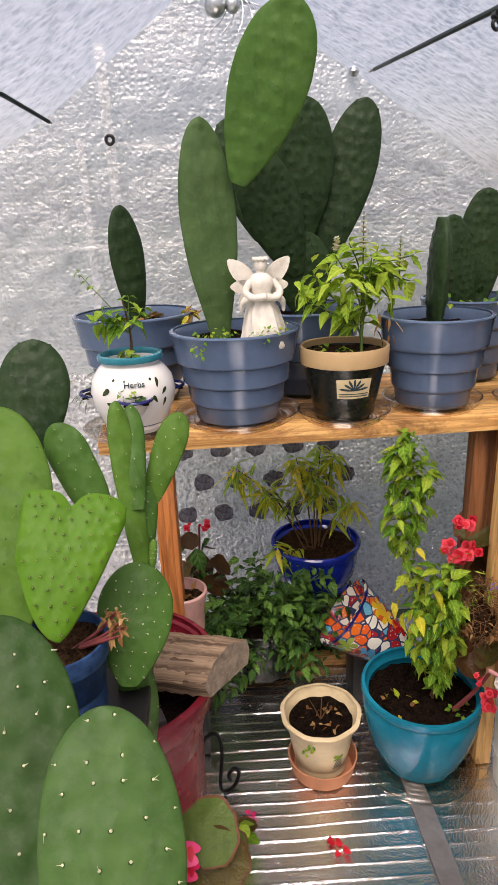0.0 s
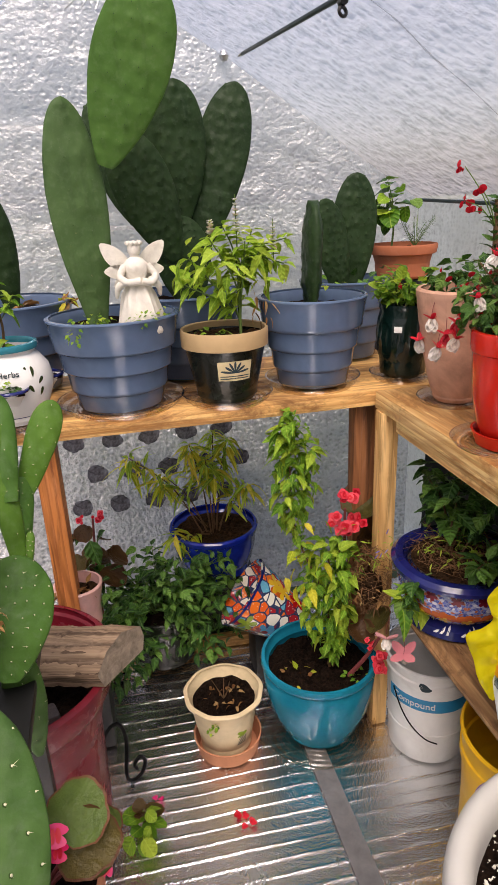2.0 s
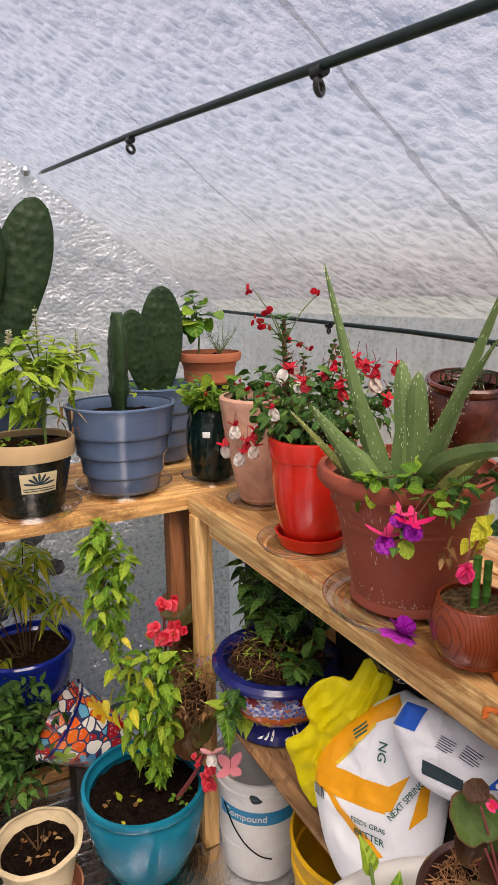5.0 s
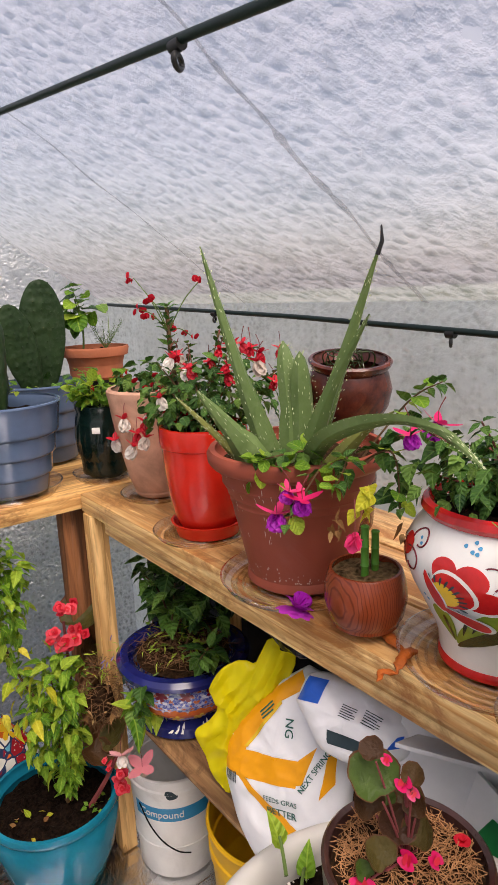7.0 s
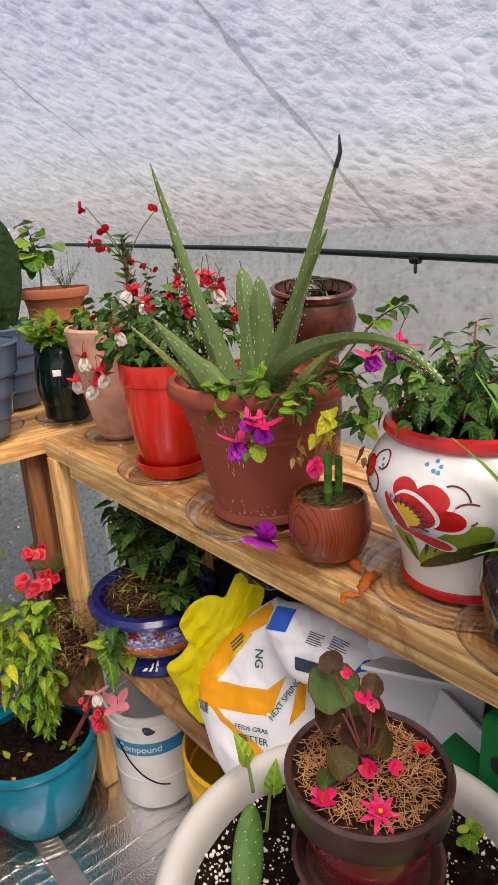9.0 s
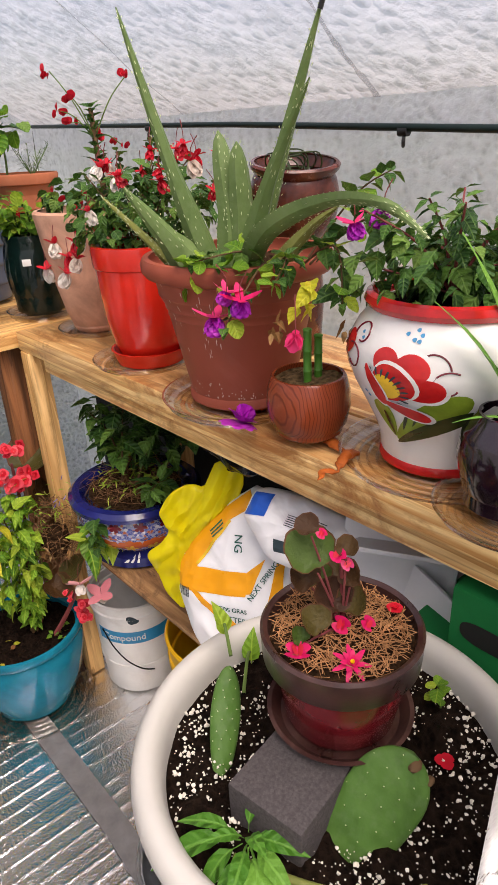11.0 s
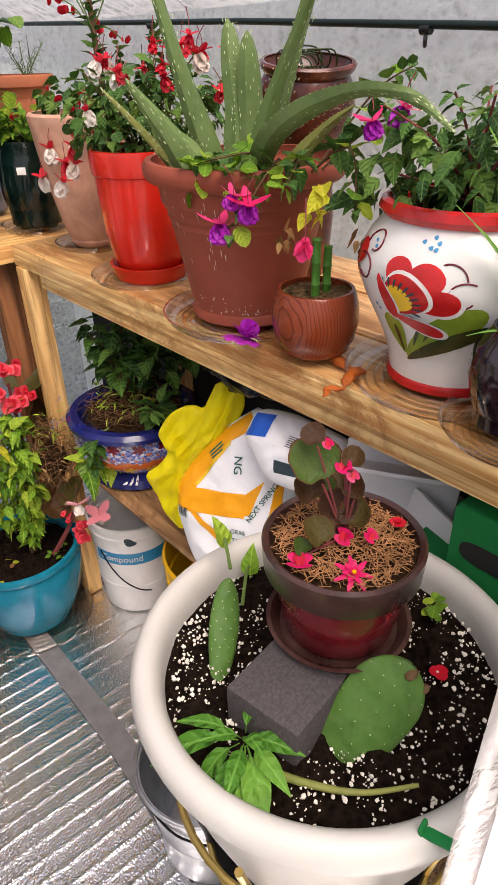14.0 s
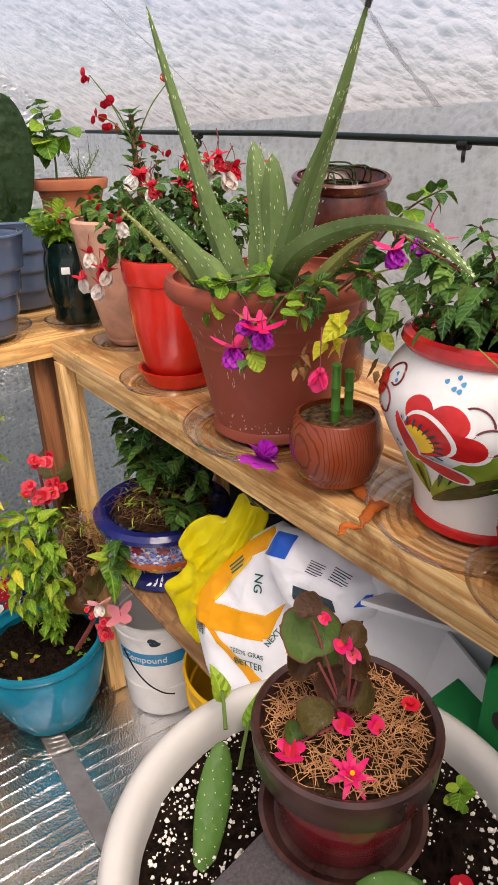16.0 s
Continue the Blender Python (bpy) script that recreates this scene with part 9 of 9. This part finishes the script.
sack1, on_sack = soft_bag("fertiliser_bag", "white and orange fertiliser bag slumped on the shelf", (0.045, -0.612, 0.625), (-0.88, -0.30, 0.35),
                          [(0.015, 0.138), (-0.025, 0.104), (-0.075, 0.045), (-0.113, -0.013), (-0.106, -0.070), (-0.055, -0.150), (-0.01, -0.182), (0.06, -0.182), (0.112, -0.12), (0.116, 0.0), (0.10, 0.065), (0.06, 0.122)], 0.045, 3.0, PAPER_WHITE, 0.005, 16.0)
for corners in (((-0.023, 0.097), (-0.007, 0.080), (0.032, 0.112), (0.012, 0.132)), ((-0.110, -0.013), (-0.056, -0.006), (-0.004, 0.082), (-0.025, 0.098)), ((-0.108, -0.052), (-0.060, -0.054), (-0.052, -0.004), (-0.111, -0.010)),
                ((-0.062, -0.053), (0.044, -0.033), (0.041, 0.006), (-0.058, -0.010)), ((-0.062, -0.052), (-0.046, -0.050), (0.052, -0.094), (0.036, -0.108)), ((0.041, -0.030), (0.052, -0.026), (0.066, 0.034), (0.040, 0.006)), ((0.080, -0.040), (0.098, -0.012), (0.094, 0.040), (0.084, 0.032))):
    bag_print(sack1, on_sack, "orange_print", BAG_ORANGE, corners)
bag_print(sack1, on_sack, "yellow_line", PAINT_YELLOW, ((-0.056, -0.004), (-0.050, -0.004), (-0.002, 0.079), (-0.006, 0.083)), 0.0018)
bag_text(sack1, on_sack, "FEEDS GRAS", 0.0105, INK_GREEN, 0.022, -0.064, 7)
bag_text(sack1, on_sack, "BETTER", 0.0150, INK_GREEN, 0.026, -0.083, 7)
bag_text(sack1, on_sack, "NEXT SPRING", 0.0125, INK_GREEN, 0.072, -0.003, 64)
bag_text(sack1, on_sack, "NG", 0.020, INK_GREEN, 0.013, 0.048, -82)
print_bars(sack1, on_sack, INK_GREEN, -0.030, 0.046, 0.030, 0.016, 3, 52)
print_bars(sack1, on_sack, INK, -0.088, -0.070, 0.026, 0.018, 9, 6, 0.5, True)
sack2, on_seed = soft_bag("seed_bag", "white and blue plastic bag stuffed under the bench", (0.055, -0.755, 0.750), (-0.80, -0.30, 0.55),
                          [(-0.098, 0.004), (-0.084, 0.045), (-0.043, 0.053), (0.015, 0.044), (0.078, 0.024), (0.080, -0.018), (0.02, -0.052), (-0.04, -0.050), (-0.070, -0.024)], 0.030, 8.0, PAPER_WHITE, 0.006, 22.0, (-0.01, 0.0))
for corners in (((-0.092, 0.006), (-0.052, 0.010), (-0.047, 0.044), (-0.080, 0.042)), ((0.050, -0.020), (0.068, -0.012), (0.070, 0.004), (0.062, 0.0))):
    bag_print(sack2, on_seed, "blue_print", BAG_BLUE, corners)
bag_print(sack2, on_seed, "dark_print", INK, ((-0.030, -0.036), (0.030, -0.034), (0.024, -0.020), (-0.032, -0.018)))
print_bars(sack2, on_seed, INK, -0.020, 0.004, 0.022, 0.018, 6, -6, 0.35)
print_bars(sack2, on_seed, INK, 0.012, 0.004, 0.026, 0.020, 6, -10, 0.35)
prop = thing("box", "dark box behind the bags on the shelf", "box", 0.20, -0.775, 0.450)
part("body", box((0.22, 0.30, 0.25), (0, 0, 0.126), 0.004), BLACK_PLASTIC, prop)
dark_bag = thing("bin_liner", "black plastic bag tucked under the bench", "bag", 0.10, -0.60, 0.80)
bm = bmesh.new()
bmesh.ops.create_icosphere(bm, subdivisions=5, radius=1.0)
for v in bm.verts:
    v.co = Vector((v.co.x * 0.07, v.co.y * 0.11, v.co.z * 0.035 + 0.03)) + 0.018 * noise.noise_vector(v.co * 3.2)
part("liner", bm, plain("black_liner", (0.01, 0.01, 0.012), 0.25, bump=0.5, fine=40), dark_bag, "", 70)


def crumpled(name, label, x, y, z, size, seed, mat, tip=0.0, k=2.6, amp=0.45):
    t = thing(name, label, "bag", x, y, z)
    bm = bmesh.new()
    bmesh.ops.create_icosphere(bm, subdivisions=6, radius=1.0)
    for v in bm.verts:
        n = v.co.copy()
        r = 1 + amp * noise.ridged_multi_fractal(n * k * 0.5 + Vector((seed, 0, 0)), 1.0, 2.1, 4, 1.0, 2.0) * 0.4 + 0.25 * noise.noise(n * 2 + Vector((0, seed, 0))) - 0.3
        up = max(0.0, n.z - 0.35)
        v.co = Vector((n.x * size[0] * r, n.y * size[1] * r + tip * up * 0.25 * size[2], n.z * size[2] * r * (1 + 0.3 * tip * up)))
    lo = min(v.co.z for v in bm.verts)
    for v in bm.verts:
        v.co.z = max(v.co.z - lo, 0.0)
    part("film", bm, mat, t, "", 50)
    return t


ybag, on_ybag = soft_bag("carrier_bag", "crumpled bright yellow plastic carrier bag draped over the fertiliser bag", (-0.032, -0.492, 0.624), (-0.75, -0.66, 0.15),
                         [(0.080, 0.030), (0.131, 0.098), (0.150, 0.125), (0.146, 0.160), (0.108, 0.170), (0.086, 0.128), (0.066, 0.130), (0.030, 0.115), (0.006, 0.075), (0.020, 0.046), (0.004, 0.020), (-0.020, -0.003), (0.002, -0.050), (0.024, -0.094), (0.046, -0.098), (0.062, -0.040)], 0.014, 5.0, BAG_YELLOW, 0.0022, 24.0, (0.060, 0.030), (-24.0, 0.030, 0.017))
for corners in (((0.012, 0.076), (0.024, 0.096), (0.062, 0.046), (0.048, 0.036)), ((0.114, 0.162), (0.138, 0.156), (0.094, 0.072), (0.078, 0.078))):
    bag_print(ybag, on_ybag, "bag_handle", BAG_YELLOW, corners, 0.006)
packing = thing("folded_packing", "folded sheets of white packing plastic under the bench", "packing sheet", 0.10, -0.93, 0.451)
for size, c, turn in (((0.006, 0.16, 0.34), (-0.045, 0.03, 0.178), (0, 14, 12)), ((0.006, 0.13, 0.30), (-0.055, -0.03, 0.160), (8, 10, -14)), ((0.13, 0.15, 0.006), (-0.005, 0.02, 0.330), (-12, 20, 8)), ((0.10, 0.16, 0.25), (0.04, 0.0, 0.126), (0, 0, 4))):
    part("sheet", box(size, c, 0.002, None, pose(0, 0, 0, *turn)), PACK_WHITE, packing)
crumpled("plastic_bag", "crumpled clear plastic hanging below the shelf", 0.05, -0.62, 0.20, (0.05, 0.10, 0.12), 17.0, PAPER_WHITE, 0.0, 2.4, 0.4)
carton = thing("cardboard_carton", "green cardboard carton with an oval grip hole", "carton", 0.15, -1.155, 0.451)
bm = box((0.29, 0.26, 0.378), (0, 0.006, 0.189), 0.004)
part("carton_body", bm, GREEN_CARD, carton)
bm = bmesh.new()
ring = [bm.verts.new((-0.1465, 0.088 + 0.034 * math.copysign(abs(math.cos(a)) ** 0.7, math.cos(a)), 0.331 + 0.014 * math.copysign(abs(math.sin(a)) ** 0.7, math.sin(a)))) for a in [2 * math.pi * i / 32 for i in range(32)]]
bm.faces.new(ring)
part("grip_hole", bm, BLACK_PLASTIC, carton, "dark oval grip hole")
bm = bmesh.new()
rr = [bm.verts.new((-0.1465, 0.060 + 0.055 * math.cos(a), 0.225 + 0.050 * math.sin(a))) for a in [2 * math.pi * i / 32 for i in range(32)]]
bm.faces.new(rr)
part("emblem", bm, INK, carton, "dark round emblem")
box2 = thing("cardboard_carton", "small green carton beside the larger one", "carton", 0.10, -0.985, 0.451)
part("carton_body", box((0.20, 0.06, 0.28), (0, 0, 0.14), 0.003), GREEN_CARD, box2)
scoop = thing("scoop", "purple plastic scoop in the yellow bucket", "scoop", 0.02, -0.545, 0.34, 30)
part("handle", box((0.11, 0.045, 0.025), (-0.03, 0, 0), 0.008, None, pose(0, 0, 0, 20, 25, 0)), PURPLE, scoop)

# clear plastic door flap beside the camera
flap = thing("plastic_flap", "clear plastic sheet hanging in folds beside the planter", "plastic sheet", -0.277, -1.204, 0.0)
bm = bmesh.new()
cols = []
for i in range(25):
    u = i / 24
    col = []
    for j in range(41):
        v = j / 40
        col.append(bm.verts.new((0.004 * math.sin(v * 9) + 0.26 * u, 0.012 * math.sin(u * 31 + v * 3) * min(1, 6 * u) - 0.05 * u, 0.004 + 1.28 * v)))
    cols.append(col)
for a, b in zip(cols, cols[1:]):
    for j in range(40):
        bm.faces.new((a[j], b[j], b[j + 1], a[j + 1]))
part("sheet", bm, CLEAR_SHEET, flap)

# ---- fittings on the film ----
ball = thing("toggle_ball", "grey plastic toggle ball holding the film", "toggle", -0.19, BACK - 0.02, 1.70, group="film toggles")
part("ball", lathe([(0, -0.014), (0.008, -0.012), (0.014, 0), (0.008, 0.012), (0, 0.014)], 20), GALV, ball)
grom = thing("toggle_ball", "black ring grommet in the film", "toggle", -0.85, BACK - 0.02, 1.555, group="film toggles")
part("ring", tube([(0.010 * math.cos(a), -0.002, 0.011 * math.sin(a)) for a in [2 * math.pi * i / 20 for i in range(21)]], 0.0045, 8), BLACK_PLASTIC, grom)
for nm, x0, z0, x1, z1, w in (("seam_tape", -0.855, 1.78, -0.84, 0.95, 0.028), ("seam_tape", -0.93, 1.56, -0.93, 0.95, 0.02), ("seam_tape", -0.86, 1.545, -0.66, 1.53, 0.012), ("seam_tape", -1.3, 1.285, -0.2, 1.275, 0.012)):
    a, b = Vector((x0, BACK - 0.022, z0)), Vector((x1, BACK - 0.022, z1))
    n = (b - a).cross(Vector((0, 1, 0))).normalized() * w / 2
    bm = bmesh.new()
    rows = []
    for i in range(21):
        p = a.lerp(b, i / 20) + Vector((0, 0.003 * noise.noise(a * 3 + Vector((i, 0, 0))), 0))
        rows.append([bm.verts.new(p - n), bm.verts.new(p + n)])
    for r0, r1 in zip(rows, rows[1:]):
        bm.faces.new((r0[0], r0[1], r1[1], r1[0]))
    tagged(new(nm, mesh_of(nm, bm, SEAM)), "pale tape over a seam of the film wall", "tape", kind="structure")

SLOPE = (UP_Z - EAVE_Z) / (UP_X - EAVE_X)


def rib_shadow_strip(p, q, w):
    """A dark broken strip that paints an outer rib's shadow on the roof film, given by (x, y) ends."""
    bm = bmesh.new()
    rows = []
    n = 40
    for i in range(n + 1):
        t = i / n
        x, y = p[0] + (q[0] - p[0]) * t, p[1] + (q[1] - p[1]) * t
        z = EAVE_Z + SLOPE * (x - EAVE_X) - 0.012
        side = Vector((q[1] - p[1], -(q[0] - p[0]), 0)).normalized() * w * 0.5 * (0.35 + 1.5 * abs(noise.noise(Vector((t * 22, p[0] * 9, p[1])))))
        y += 0.010 * noise.noise(Vector((t * 7, p[1] * 3, 4)))
        side.z = SLOPE * side.x
        c = Vector((x, y, z))
        rows.append([bm.verts.new(c - side), bm.verts.new(c + side)])
    for r0, r1 in zip(rows, rows[1:]):
        bm.faces.new((r0[0], r0[1], r1[1], r1[0]))
    tagged(new("roof_rib_shadow", mesh_of("roof_rib_shadow", bm, RIB_SHADOW)), "dark broken line painting an outer rib's shadow on the roof film", "seam", kind="structure")


rib_shadow_strip((0.395, -0.59), (-0.17, -0.633), 0.013)
rib_shadow_strip((0.395, -0.09), (-0.17, -0.135), 0.007)
rib_shadow_strip((0.395, -1.09), (-0.17, -1.133), 0.012)

orn = thing("hanging_ornament", "metal ball-bodied insect ornament hanging from the roof", "ornament", -0.555, 0.10, 1.712)
for x, r in ((-0.02, 0.020), (0.012, 0.014)):
    b = part("ball", lathe([(0, -r)] + [(r * math.cos(radians(a)), r * math.sin(radians(a))) for a in range(-75, 90, 15)] + [(0, r)], 24), GALV, orn)
    b.location = (x, 0, 0)
for k in range(6):
    a = k * 0.45 - 0.9
    part("leg", tube(curve_pts([(0.015, 0, 0), (0.03 + 0.02 * a, 0.01 * k, 0.015), (0.03 + 0.04 * a, 0.0, -0.02), (0.02 + 0.06 * a, -0.01, -0.045)], 5), 0.0012, 6), GALV, orn)
part("wire", tube([(0, 0, 0.015), (0, 0, 0.19)], 0.0007, 5), GALV, orn)

# dark blotches on the low wall film
rng = random.Random(120)
BLOTCH = plain("dark_blotch", (0.10, 0.10, 0.12), 0.35, vary=0.9, scale=60, bump=0.8)
for row in range(3):
    for col in range(5):
        x, z = -0.72 + 0.115 * col + 0.055 * (row % 2), 0.44 + 0.11 * row
        bm = bmesh.new()
        c = bm.verts.new((0, 0, 0))
        ring = []
        for i in range(22):
            a = 2 * math.pi * i / 22
            r = 0.034 * (0.85 + 0.25 * noise.noise(Vector((math.cos(a) * 1.6 + col * 3, math.sin(a) * 1.6 + row * 5, 1))))
            ring.append(bm.verts.new((r * math.cos(a) * 1.1, 0.002 * math.sin(3 * a), r * math.sin(a))))
        for i in range(22):
            bm.faces.new((c, ring[i], ring[(i + 1) % 22]))
        sp = new("wall_blotch", mesh_of("wall_blotch", bm, BLOTCH))
        sp.location = (x, BACK - 0.034, z)
        tagged(sp, "dark blotch on the film wall", "blotch", kind="structure")
